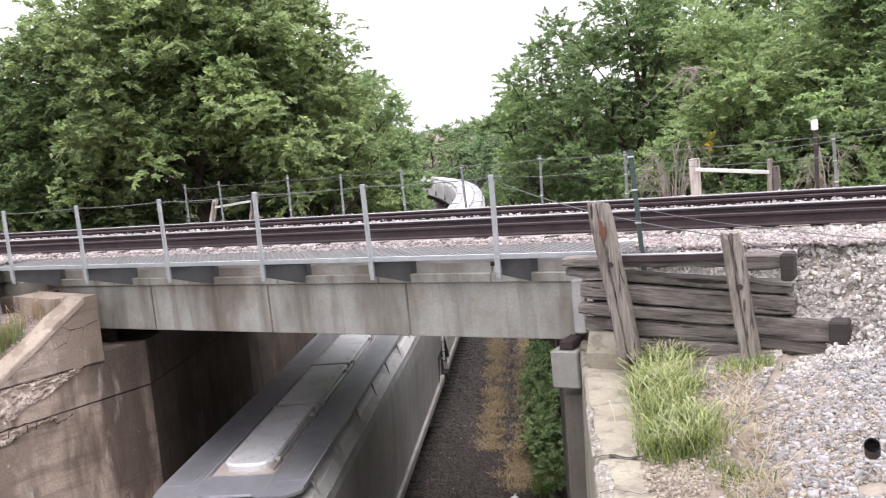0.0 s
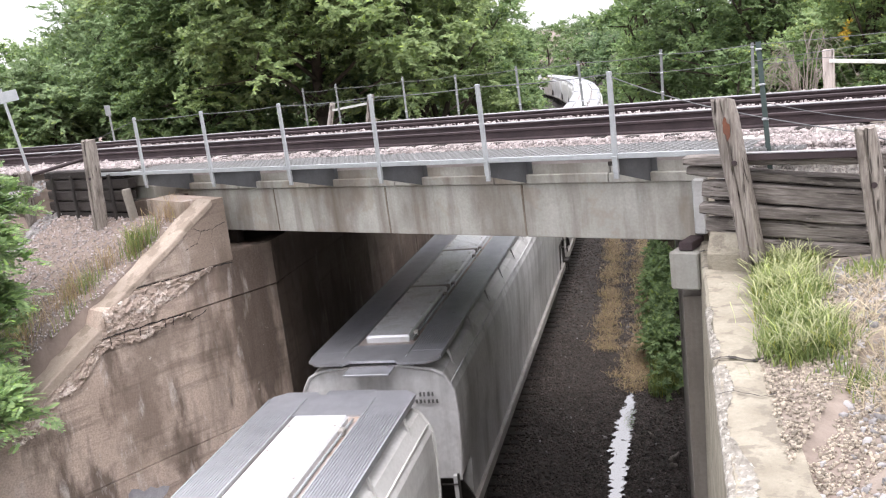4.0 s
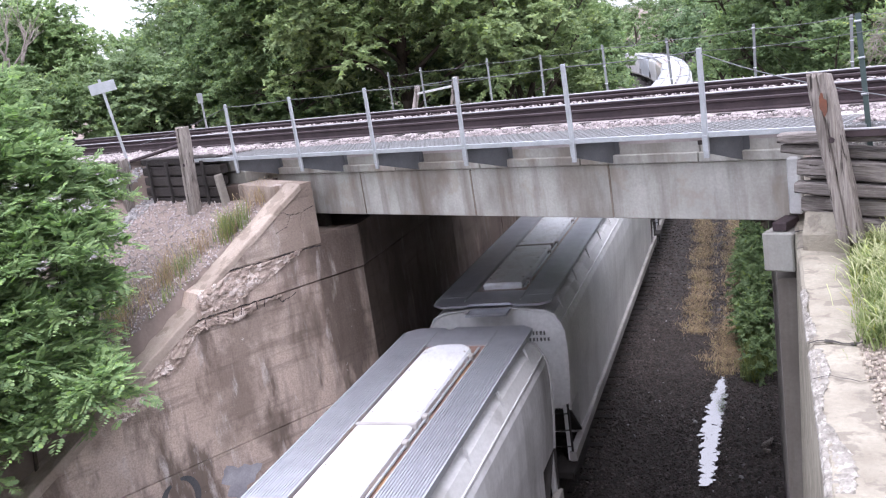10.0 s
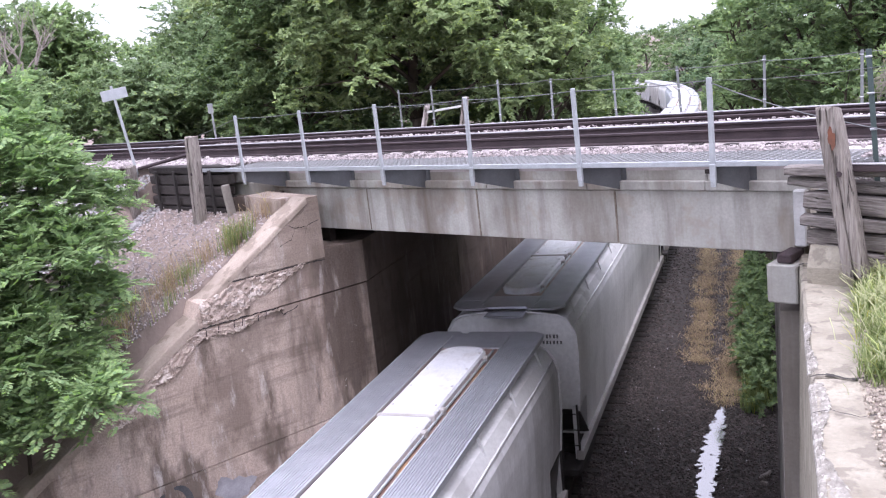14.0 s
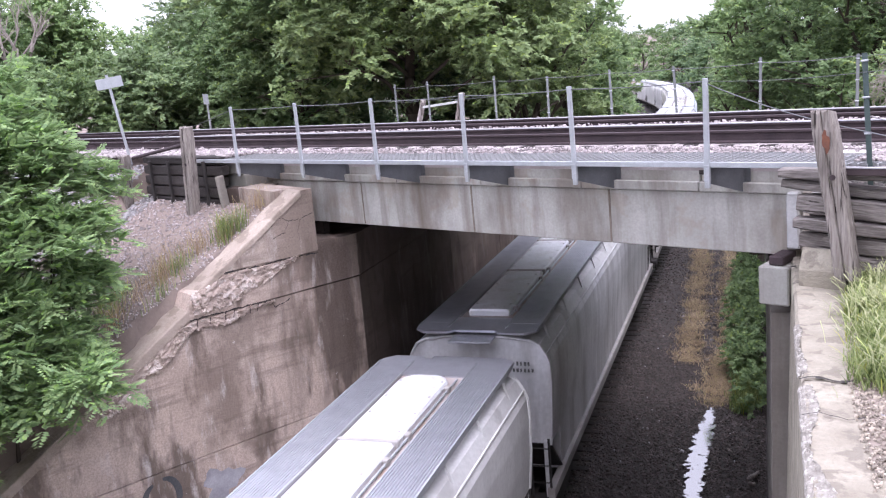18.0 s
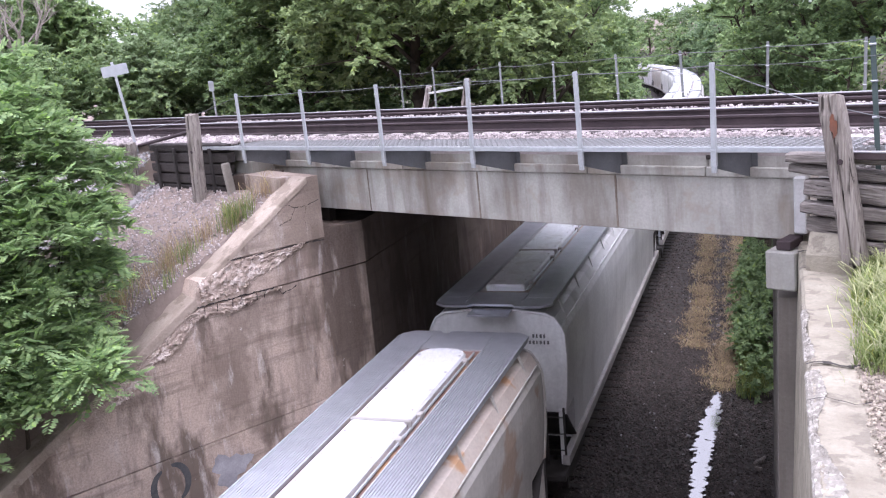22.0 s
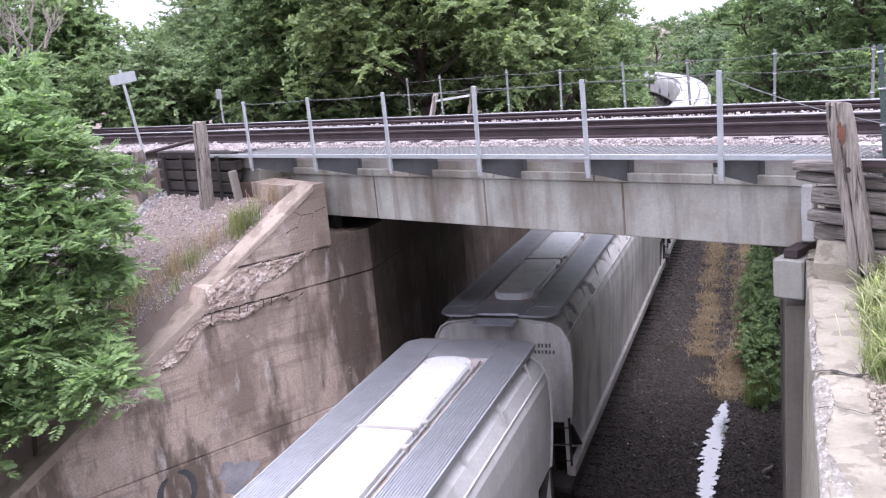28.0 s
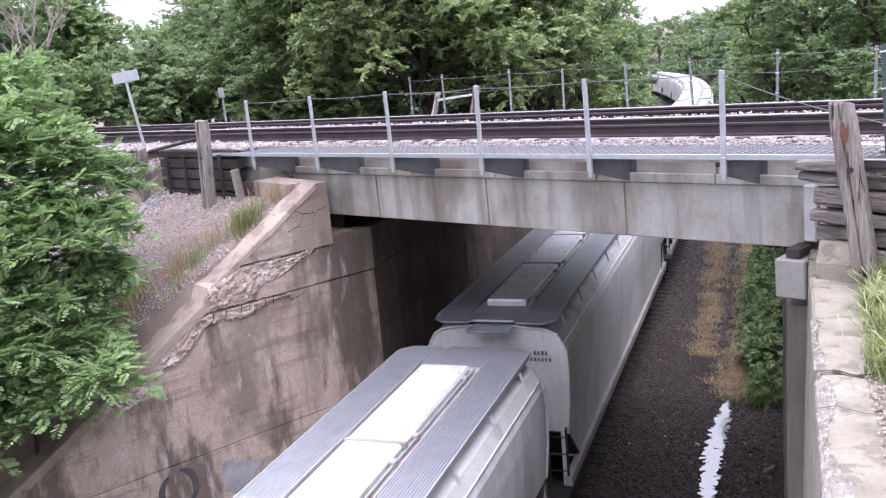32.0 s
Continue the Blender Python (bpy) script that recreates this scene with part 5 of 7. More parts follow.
def build_cribs():
    c = thing("timber_crib", BRIDGE, "stacked weathered timber crib holding back the ballast", "retaining crib")
    # left end, right end, bottom and top at the left, drop towards the right
    rows = [(0.97, 3.0, -0.125, -0.015, 0.03), (0.98, 3.44, -0.245, -0.135, 0.23), (1.14, 3.5, -0.5, -0.29, 0.2), (1.16, 2.95, -0.69, -0.55, 0.11), (1.17, 2.95, -0.91, -0.73, 0.09),
            (2.9, 3.92, -0.88, -0.66, 0.1), (2.92, 3.46, -0.19, -0.03, -0.01), (3.0, 3.9, -1.02, -0.86, 0.13), (1.6, 2.95, -1.1, -0.96, 0.05)]
    for i, (x0, x1, z0, z1, drop) in enumerate(rows):
        timber("timber", x0, x1, -0.32 + 0.035 * (i * 2 % 3) - 0.03 * (x0 > 2), z0 - drop / 2, z1 - drop / 2, c, WOOD, 0.2, math.degrees(math.atan(drop / (x1 - x0))), 0.6 * math.sin(3.0 * i), 40 + i)
    part("end_timber", Geo().box(3.86, -0.58, -1.3, 4.05, -0.33, -0.68, 0.02), WOOD_DARK, c, "dark tarred end block")
    part("end_timber", Geo().box(3.42, -0.5, -0.28, 3.55, -0.25, 0.0, 0.02), WOOD_DARK, c, "dark tarred end block")
    part("steel_strap", Geo().box(1.66, -0.4, -0.07, 2.95, -0.33, 0.012, 0.008), RUST, c, "dark steel rail strap")
    part("worn_edge", Geo().box(1.66, -0.405, 0.004, 2.95, -0.33, 0.02, 0.004), RAIL_TOP, c, "worn bright edge of the strap")
    upright(c, (1.78, -0.47, -1.15), (1.54, -0.5, 0.61), 0.23, 0.2, 1, "tall split weathered post with a rust stain")
    upright(c, (3.1, -0.52, -1.2), (2.97, -0.6, 0.25), 0.19, 0.18, 2, "short weathered post")
    # dark sheet added to paint the shade in the gaps between timbers
    part("backing_timber", Geo().box(1.22, -0.09, -1.15, 3.4, -0.02, -0.4, 0.02), WOOD_DARK, c, "dark sheet standing in for shade between the timbers")
    part("stone_fill", Geo().sweep_x([(-0.01, -1.15), (0.98, -1.15), (0.98, 0.02), (0.8, -0.03), (-0.01, -0.33)], 1.22, 3.45), STONE_PALE, c, "crushed stone packed behind the timbers")
    part("stone_fill", Geo().sweep_x([(-0.2, -1.2), (0.98, -1.2), (0.98, 0.03), (0.5, -0.1), (-0.2, -0.72)], 3.452, 4.3), STONE_PALE, c, "crushed stone packed behind the timbers")
    part("stone_fill", Geo().sweep_x([(0.3, -0.5), (1.0, -0.5), (1.0, 0.045), (0.3, -0.12)], 4.302, 9.0), STONE_PALE, c, "crushed stone along the track")
    part("concrete_pad", Geo().sweep_x([(-0.4, -1.36), (-0.14, -1.36), (-0.14, -0.87), (-0.28, -0.91), (-0.4, -1.12)], 1.22, 1.72), CONCRETE_CAP, c, "worn concrete under the foot of the post")
    c2 = thing("timber_crib", BRIDGE, "dark tarred timber crib beside the bridge end", "retaining crib")
    for i, (x0, x1, z0, z1) in enumerate(((-13.0, -10.15, -0.32, -0.12), (-13.0, -10.2, -0.54, -0.34), (-13.05, -10.15, -0.76, -0.56), (-13.1, -10.25, -0.98, -0.78), (-13.0, -10.2, -0.1, 0.06))):
        timber("timber", x0, x1, 0.0, z0, z1, c2, WOOD_DARK, 0.22, 0.3 * (i % 2), 0, 60 + i)
    part("stone_fill", Geo().box(-13.1, 0.2, -1.15, -10.9, 0.98, -0.03, 0.03), STONE_PINK, c2, "crushed stone packed behind the timbers")
    for x in (-12.6, -11.9, -10.6):
        part("steel_stake", Geo().box(x - 0.03, -0.1, -1.15, x + 0.03, -0.04, -0.02, 0.008), UNDER, c2, "dark steel stake")
    upright(c2, (-10.84, -0.3, -1.2), (-10.64, -0.3, 0.67), 0.25, 0.2, 3, "tall weathered post")
    upright(c2, (-13.3, -0.35, -1.1), (-13.1, -0.35, 0.12), 0.22, 0.2, 4, "short weathered post")
    part("slanting_bar", Geo().rod((-13.1, -0.15, 0.05), (-11.0, -0.15, 0.33), 0.035, n=8), RUST, c2, "dark slanting steel bar")
    part("concrete_chunk", Geo().box(-0.04, -0.1, -0.55, 0.04, 0.1, 0.2, 0.025, pose(-10.12, -0.05, -0.5, 3, -4, 8)), CONCRETE_GREY, c2, "leaning concrete slab")
    end = thing("bridge_end_block", BRIDGE, "square concrete bridge end blocks", "block", kind="structure")
    part("block", Geo().box(-10.85, 0.35, -0.33, -10.0, 0.95, -0.09, 0.02), CONCRETE_NEW, end)
    part("block", Geo().box(-10.85, 0.4, -1.1, -9.9, 1.0, -0.34, 0.02), CONCRETE_NEW, end)


def t_post(m, h, material, label, name="fence_post"):
    ob = thing(name, m, label, "fence post", "fence posts")
    part("stake", Geo().box(-0.028, -0.006, -0.3, 0.028, 0.006, h, 0.002).box(-0.005, 0.0, -0.3, 0.005, 0.035, h), material, ob)
    for j in range(3):
        part("clip", Geo().rod((-0.035, -0.01, h - 0.08 - j * 0.38), (0.035, -0.01, h - 0.08 - j * 0.38), 0.012, n=6), STEEL_GALV, ob, "pale wire clip")
    return ob


def build_fences():
    t_post(at(1.83, 0.02, 0.0, 0, -2.5, 0), 1.16, GREEN_STEEL, "green steel stake fence post beside the walkway")
    rng = random.Random(5)
    xs = [-12.6, -11.4, -9.19, -7.63, -5.92, -4.36, -2.57, -0.75, 3.1]
    for x in xs:
        t_post(at(x, 7.4, -0.15, rng.uniform(-1, 1), rng.uniform(-2, 2), 0), 1.08 + rng.uniform(-0.05, 0.05), GREY_POST, "grey steel stake fence post on the far side")
    f = thing("fence_wire", BRIDGE, "two thin fence wires on the far side", "fence wire")
    cable(f, "wire", [(x, 7.38, 0.86) for x in xs], 0.008, 0.03)
    cable(f, "wire", [(x, 7.38, 0.5) for x in (-12.6, -11.4, -9.19)], 0.007, 0.03)
    cable(f, "wire", [(x, 7.38, 0.5) for x in (-0.75, 0.5, 3.1)], 0.007, 0.02)
    cable(f, "wire", [(3.1, 7.38, 0.9), (5.5, 8.2, 1.05), (9.0, 9.0, 0.6)], 0.005, 0.05)
    b = thing("rail_barrier", BRIDGE, "old wooden barrier with a pale horizontal board", "barrier")
    part("barrier_post", Geo().box(0.36, 7.95, -0.6, 0.55, 8.1, 0.61, 0.02), PALE_POST, b, "bleached pale grey post")
    part("barrier_post", Geo().box(-0.045, 0, -0.6, 0.045, 0.12, 0.5, 0.015, pose(1.86, 7.96, 0, 0, 2, 0)), WOOD_UP, b, "split wooden post")
    part("barrier_post", Geo().box(-0.06, 0, -0.6, 0.06, 0.14, 0.36, 0.015, pose(1.98, 7.97, 0, 0, -1, 0)), WOOD_UP, b, "broken wooden post")
    part("board", Geo().box(0, 0, -0.035, 1.38, 0.05, 0.035, 0.006, pose(0.5, 7.9, 0.4, 0, 6.0, 0)), PALE_BOARD, b, "pale horizontal board")
    b2 = thing("rail_barrier", BRIDGE, "leaning wooden barrier with a pale board", "barrier")
    part("barrier_post", Geo().box(-0.05, 0, -0.6, 0.05, 0.14, 0.5, 0.015, pose(-12.4, 8, 0, 0, 22, 0)), PALE_POST, b2, "leaning bleached post")
    part("barrier_post", Geo().box(-0.03, 0, -0.6, 0.03, 0.06, 0.42, 0.01, pose(-12.25, 7.9, 0, 0, 12, 0)), PALE_POST, b2, "thin leaning stake")
    part("barrier_post", Geo().box(-0.045, 0, -0.6, 0.045, 0.14, 0.62, 0.015, pose(-11.02, 8, 0, 0, 16, 0)), WOOD_UP, b2, "leaning wooden post")
    part("barrier_post", Geo().box(-0.045, 0, -0.6, 0.045, 0.1, 0.6, 0.015, pose(-10.9, 8.02, 0, 0, 10, 0)), WOOD_UP, b2, "leaning wooden post")
    part("board", Geo().box(0, 0, -0.03, 1.3, 0.04, 0.03, 0.006, pose(-12.22, 7.95, 0.27, 0, -4.5, 0)), PALE_BOARD, b2, "pale board")
    s = thing("track_sign", at(-14.05, 0.3, 0.0, 0, 0, 55) @ pose(0, 0, 0, 0, -6.5, 0), "blank grey back of a trackside sign on a leaning steel post", "sign")
    part("sign_post", Geo().box(-0.03, -0.02, -0.6, 0.03, 0.02, 1.86, 0.005), STEEL_GALV, s)
    part("sign_plate", Geo().box(-0.26, -0.035, 1.56, 0.3, -0.022, 1.79, 0.003), STEEL_GALV, s, "plain grey sign back")
    s = thing("track_marker", at(-19.3, 6.0, -0.3), "small pale marker plate on a thin steel post", "marker")
    part("marker_post", Geo().box(-0.03, -0.02, -0.3, 0.03, 0.02, 1.2, 0.004), STEEL_GALV, s)
    part("marker_plate", Geo().box(-0.14, -0.035, 1.12, 0.14, -0.022, 1.42, 0.003), STEEL_GALV, s, "small pale plate")
    s = thing("track_marker", at(2.7, 8.0, -0.3), "small white marker plate on a brown steel post", "marker")
    part("marker_post", Geo().box(-0.035, -0.02, -0.3, 0.035, 0.02, 1.24, 0.004), RUST, s)
    part("marker_plate", Geo().box(-0.062, -0.035, 1.27, 0.062, -0.022, 1.46, 0.003), mat("white_plate", (0.75, 0.75, 0.74), (0.65, 0.65, 0.64), 5, 40, 0.5, 0.02), s, "small white plate")


def build_pipe():
    m = pose(2.07, 6.14, 7.7, 62, 0, -19)
    ob = thing("drain_pipe", m, "open end of a small black drain pipe in the gravel", "pipe")
    g = Geo()
    n = 18
    vs = [(r * math.cos(6.2832 * i / n), r * math.sin(6.2832 * i / n), z) for r, z in ((0.052, -0.3), (0.052, 0.015), (0.047, 0.015), (0.047, -0.12), (0.001, -0.12)) for i in range(n)]
    g.add(vs, [(k * n + i, k * n + (i + 1) % n, (k + 1) * n + (i + 1) % n, (k + 1) * n + i) for k in range(4) for i in range(n)])
    part("tube", g, WOOD_DARK, ob)


build_cribs()
build_fences()
build_pipe()


# ---- stones ----

def stones(name, seed, places, size, material, label, flat=0.7):
    """Loose broken stones, each with its own shape, sunk a little into the ground."""
    rng = np.random.default_rng(seed)
    v = np.array([(x, y, z) for x in (-1, 1) for y in (-1, 1) for z in (-1, 1)]) * 0.66
    f = np.array([(0, 1, 3), (0, 3, 2), (4, 6, 7), (4, 7, 5), (0, 4, 5), (0, 5, 1), (2, 3, 7), (2, 7, 6), (1, 5, 7), (1, 7, 3)])
    n = len(places)
    s = size * np.exp(rng.normal(0, 0.3, n))[:, None, None]
    shape = v[None] * rng.uniform(0.65, 1.2, (n, 1, 3)) * np.array([1, 1, flat]) + np.clip(rng.normal(0, 0.17, (n, 8, 3)), -0.3, 0.3)
    a = rng.uniform(0, 6.283, n)
    c, si = np.cos(a)[:, None], np.sin(a)[:, None]
    x, y = shape[..., 0] * c - shape[..., 1] * si, shape[..., 0] * si + shape[..., 1] * c
    tilt = rng.normal(0, 0.3, (n, 1))
    z = shape[..., 2] + x * tilt
    p = np.stack([x, y, z], -1) * s * 0.5 + places[:, None]
    ob = new(name, bulk(name, p.reshape(-1, 3), (f[None] + 8 * np.arange(n)[:, None, None]).reshape(-1, 3), material))
    return tagged(ob, label, "gravel", kind="stuff")


def scatter(rng, x0, x1, y0, y1, n, keep=None):
    x, y = rng.uniform(x0, x1, n), rng.uniform(y0, y1, n)
    if keep is not None:
        k = keep(x, y)
        x, y = x[k], y[k]
    return np.stack([x, y, ground_z(x, y)], -1)


def in_upper(rng, x0, x1, y0, y1, n, z):
    """Places on the upper line's own plane, in world space."""
    p = np.stack([rng.uniform(x0, x1, n), rng.uniform(y0, y1, n), np.full(n, z) + rng.uniform(-0.015, 0.02, n)], -1)
    m = np.array(BRIDGE)
    return p @ m[:3, :3].T + m[:3, 3]


def build_stones():
    rng = np.random.default_rng(3)
    def right_side(x, y):
        lx, ly = upper(x, y)
        return (ly < 0.9) & ~((lx > 0.9) & (lx < 3.4) & (ly > -0.42)) & ~((lx >= 3.4) & (lx < 4.02) & (ly > -0.5) & (ly < -0.22)) & (x > 0.6 + 0.085 * np.clip(y - 7.6, 0, 4)) & ~((lx < 0.9) & (ly > -0.3)) & (np.hypot(x - 2.07, y - 6.14) > 0.11)
    stones("loose_gravel", 1, scatter(rng, 0.75, 8.5, 3.0, 14.0, 66000, lambda x, y: right_side(x, y) & (upper(x, y)[1] < -0.75 + 0.3 * rng.normal(0, 1, len(x))) & (x > 1.62 + 0.2 * np.sin(y * 1.7) - 0.5 * (y < 5.5) + rng.normal(0, 0.25, len(x)))), 0.044, STONE, "pale grey crushed limestone gravel on the bank")
    stones("loose_gravel", 23, scatter(rng, 1.5, 9.5, 7.5, 14.5, 42000, lambda x, y: right_side(x, y) & (upper(x, y)[0] > 3.3) & (upper(x, y)[1] > -0.9 + 0.3 * rng.normal(0, 1, len(x)))), 0.042, STONE_PALE, "pale cream crushed stone on the shoulder of the upper line")
    stones("loose_gravel", 21, scatter(rng, -1.5, 6, -5.0, 3.0, 9000, lambda x, y: (x > 0.9 + (y - 5) * 0.288) & (x > -1.4)), 0.07, STONE, "pale grey crushed stone on the terrace")
    stones("loose_gravel", 22, scatter(rng, 2.0, 5.2, 8.8, 12.6, 9000, lambda x, y: right_side(x, y) & (upper(x, y)[0] > 3.3) & (upper(x, y)[0] < 5.4) & (upper(x, y)[1] > -0.9)), 0.038, STONE_PALE, "pale grey crushed stone packed beside the timbers")
    # the slope from the track down to the timbers
    n = 17000
    lx, ly = rng.uniform(1.5, 9.0, n), rng.uniform(-0.2, 1.05, n)
    k = ((lx > 2.05) | (ly < 0.3)) & ((ly > 0.0) | ((lx > 3.5) & (lx < 4.3))) & ((lx < 4.3) | (ly > 0.3))
    z = np.where(lx < 3.45, -0.33 + 0.345 * (ly + 0.01), np.where(lx < 4.3, np.minimum(-0.72 + 0.886 * (ly + 0.2), -0.1 + 0.27 * (ly - 0.5)), -0.12 + 0.236 * (ly - 0.3)))
    p = np.stack([lx, ly, np.minimum(z, 0.04) + rng.uniform(-0.01, 0.03, n)], -1)[k]
    m = np.array(BRIDGE)
    stones("shoulder_gravel", 24, p @ m[:3, :3].T + m[:3, 3], 0.042, STONE_PALE, "pale crushed stone sloping down to the timbers")
    p = scatter(rng, 2.0, 9.0, 7.0, 13.5, 26000, lambda x, y: right_side(x, y) & (upper(x, y)[0] > 3.55) & (upper(x, y)[1] > -1.1) & (upper(x, y)[1] < 0.1))
    p[:, 2] = np.max([ground_z(p[:, 0] + a, p[:, 1] + b) for a in (-0.1, 0, 0.1) for b in (-0.1, 0, 0.1)], 0)
    stones("loose_gravel", 25, p, 0.042, STONE_PALE, "pale crushed stone beside the end of the timbers")
    stones("small_gravel", 2, scatter(rng, 0.58, 2.6, 3.5, 11.0, 26000, right_side), 0.022, STONE_TAN, "fine pale gravel between the larger stones")
    stones("track_ballast", 3, np.concatenate([in_upper(rng, -12.5, 9, 1.0, 1.32, 11000, 0.03), in_upper(rng, -12.5, 9, 1.38, 3.9, 12000, 0.085), in_upper(rng, -12, 9, 0.9, 1.06, 2200, 0.0), in_upper(rng, -14, 9, 2.0, 2.62, 3600, 0.222), in_upper(rng, -12, 11, 3.34, 4.0, 2200, 0.235), in_upper(rng, 1.0, 3.5, -0.05, 1.0, 2600, -0.06), in_upper(rng, 1.6, 4.4, 0.2, 1.1, 4200, 0.0)]), 0.036, STONE_PINK, "pinkish crushed stone ballast along the upper rails")
    stones("track_ballast", 4, np.concatenate([in_upper(rng, -32, -12.5, 0.2, 3.8, 5500, 0.03), in_upper(rng, -18, -10.2, 0.18, 1.3, 8000, 0.03)]), 0.06, STONE_PINK, "pale ballast on the shoulder of the upper line")
    def left_bank(x, y):
        lx, ly = upper(x, y)
        return (ly < -0.02) & (ly > -7) & (lx < -8.5) & (x < -8.1 - (15.05 - y) * 0.577 + 0.05)
    stones("bank_rubble", 5, scatter(rng, -18, -8, 9, 18, 26000, left_bank), 0.036, STONE_PINK, "brownish rubble on the earth bank")
    stones("shoulder_gravel", 15, scatter(rng, -22, -11, 10, 19, 30000, lambda x, y: (upper(x, y)[1] < 0.3) & (upper(x, y)[1] > -2.6) & (upper(x, y)[0] < -12.6)), 0.065, STONE, "pale grey ballast spilling down the bank")
    def floor(x, y):
        return (np.abs(x - track_x(y)) > 0.95) & (x < 0.1) & (x > -7.2)
    stones("dirty_ballast", 6, scatter(rng, -4.4, 0.1, 14, 30, 26000, floor) + np.array([0, 0, 0.012]), 0.048, STONE_DARK, "dark dirty ballast beside the lower track")
    stones("dirty_ballast", 7, scatter(rng, -4.2, 0.1, 30, 48, 5000, floor), 0.085, STONE_DARK, "dark dirty ballast further along the lower track")
    stones("pale_stones", 8, scatter(rng, -3.6, 0.0, 17, 40, 90, floor) + np.array([0, 0, 0.02]), 0.07, STONE, "few pale stones on the dark ballast")


# ---- plants ----
def sprays(rng, base, out, count, length, size, lift=0.1):
    """Flat leafy twigs: leaves set along each twig to both sides, lying nearly level."""
    n = len(base)
    d = out + rng.normal(0, 0.45, (n, 3))
    d[:, 2] = d[:, 2] * 0.75 + lift
    d /= np.linalg.norm(d, axis=1)[:, None]
    t = (np.arange(count) + 0.5) / count
    side = np.stack([-d[:, 1], d[:, 0], np.zeros(n)], -1)
    side /= np.linalg.norm(side, axis=1)[:, None] + 1e-6
    side[:, 2] = rng.normal(0, 0.25, n)
    ln = length * rng.uniform(0.6, 1.3, n)
    p = base[:, None] + d[:, None] * (ln[:, None] * t[None])[..., None]
    p[..., 2] -= 0.28 * ln[:, None] * t[None] ** 2
    sign = np.where(np.arange(count) % 2, 1.0, -1.0)
    ld = d[:, None] * 0.55 + side[:, None] * sign[None, :, None] * 0.75 + rng.normal(0, 0.35, (n, count, 3))
    ld[..., 2] -= 0.2
    ld /= np.linalg.norm(ld, axis=2)[..., None]
    up = np.array([0, 0, 1.0]) + 0.75 * out[:, None] + rng.normal(0, 0.45, (n, count, 3))
    w = np.cross(ld, up)
    w /= np.linalg.norm(w, axis=2)[..., None] + 1e-6
    s = (size * rng.uniform(0.65, 1.3, (n, count)))[..., None]
    v = np.stack([p + w * s * 0.3 + ld * s * 0.2, p - w * s * 0.3 + ld * s * 0.1, p + ld * s], 2).reshape(-1, 3)
    return v, np.arange(len(v)).reshape(-1, 3)


def crown_mesh(name, seed, lobes, twigs, per, length, size, material, open_=0.35):
    """A crown of leafy twigs on uneven lobes (x, y, z, rx, ry, rz)."""
    rng = np.random.default_rng(seed)
    vs, fs, k = [], [], 0
    area = np.array([l[3] * l[5] + l[4] * l[5] for l in lobes])
    for lobe, share in zip(lobes, area / area.sum()):
        c, r = np.array(lobe[:3]), np.array(lobe[3:])
        # twigs gather in tufts, with gaps between them
        per_tuft = 22
        n = max(2, int(twigs * share / per_tuft))
        u = rng.normal(0, 1, (n, 3))
        u /= np.linalg.norm(u, axis=1)[:, None]
        u[:, 2] = np.where(u[:, 2] < -0.55, -u[:, 2], u[:, 2])
        depth = 1 - open_ * rng.random(n) ** 1.6 + rng.normal(0, 0.12, n)
        centre = np.repeat(c + u * r * depth[:, None], per_tuft, 0)
        u = np.repeat(u, per_tuft, 0)
        off = rng.normal(0, 1, u.shape)
        base = centre + off * np.array([0.32, 0.32, 0.2]) * (0.5 + length)
        u = u * 0.8 + off * np.array([0.5, 0.5, 0.15]) + np.array([0, 0, 0.25])
        u /= np.linalg.norm(u, axis=1)[:, None]
        v, f = sprays(rng, base, u, per, length, size)
        vs.append(v)
        fs.append(f + k)
        k += len(v)
    return bulk(name, np.concatenate(vs), np.concatenate(fs), material)


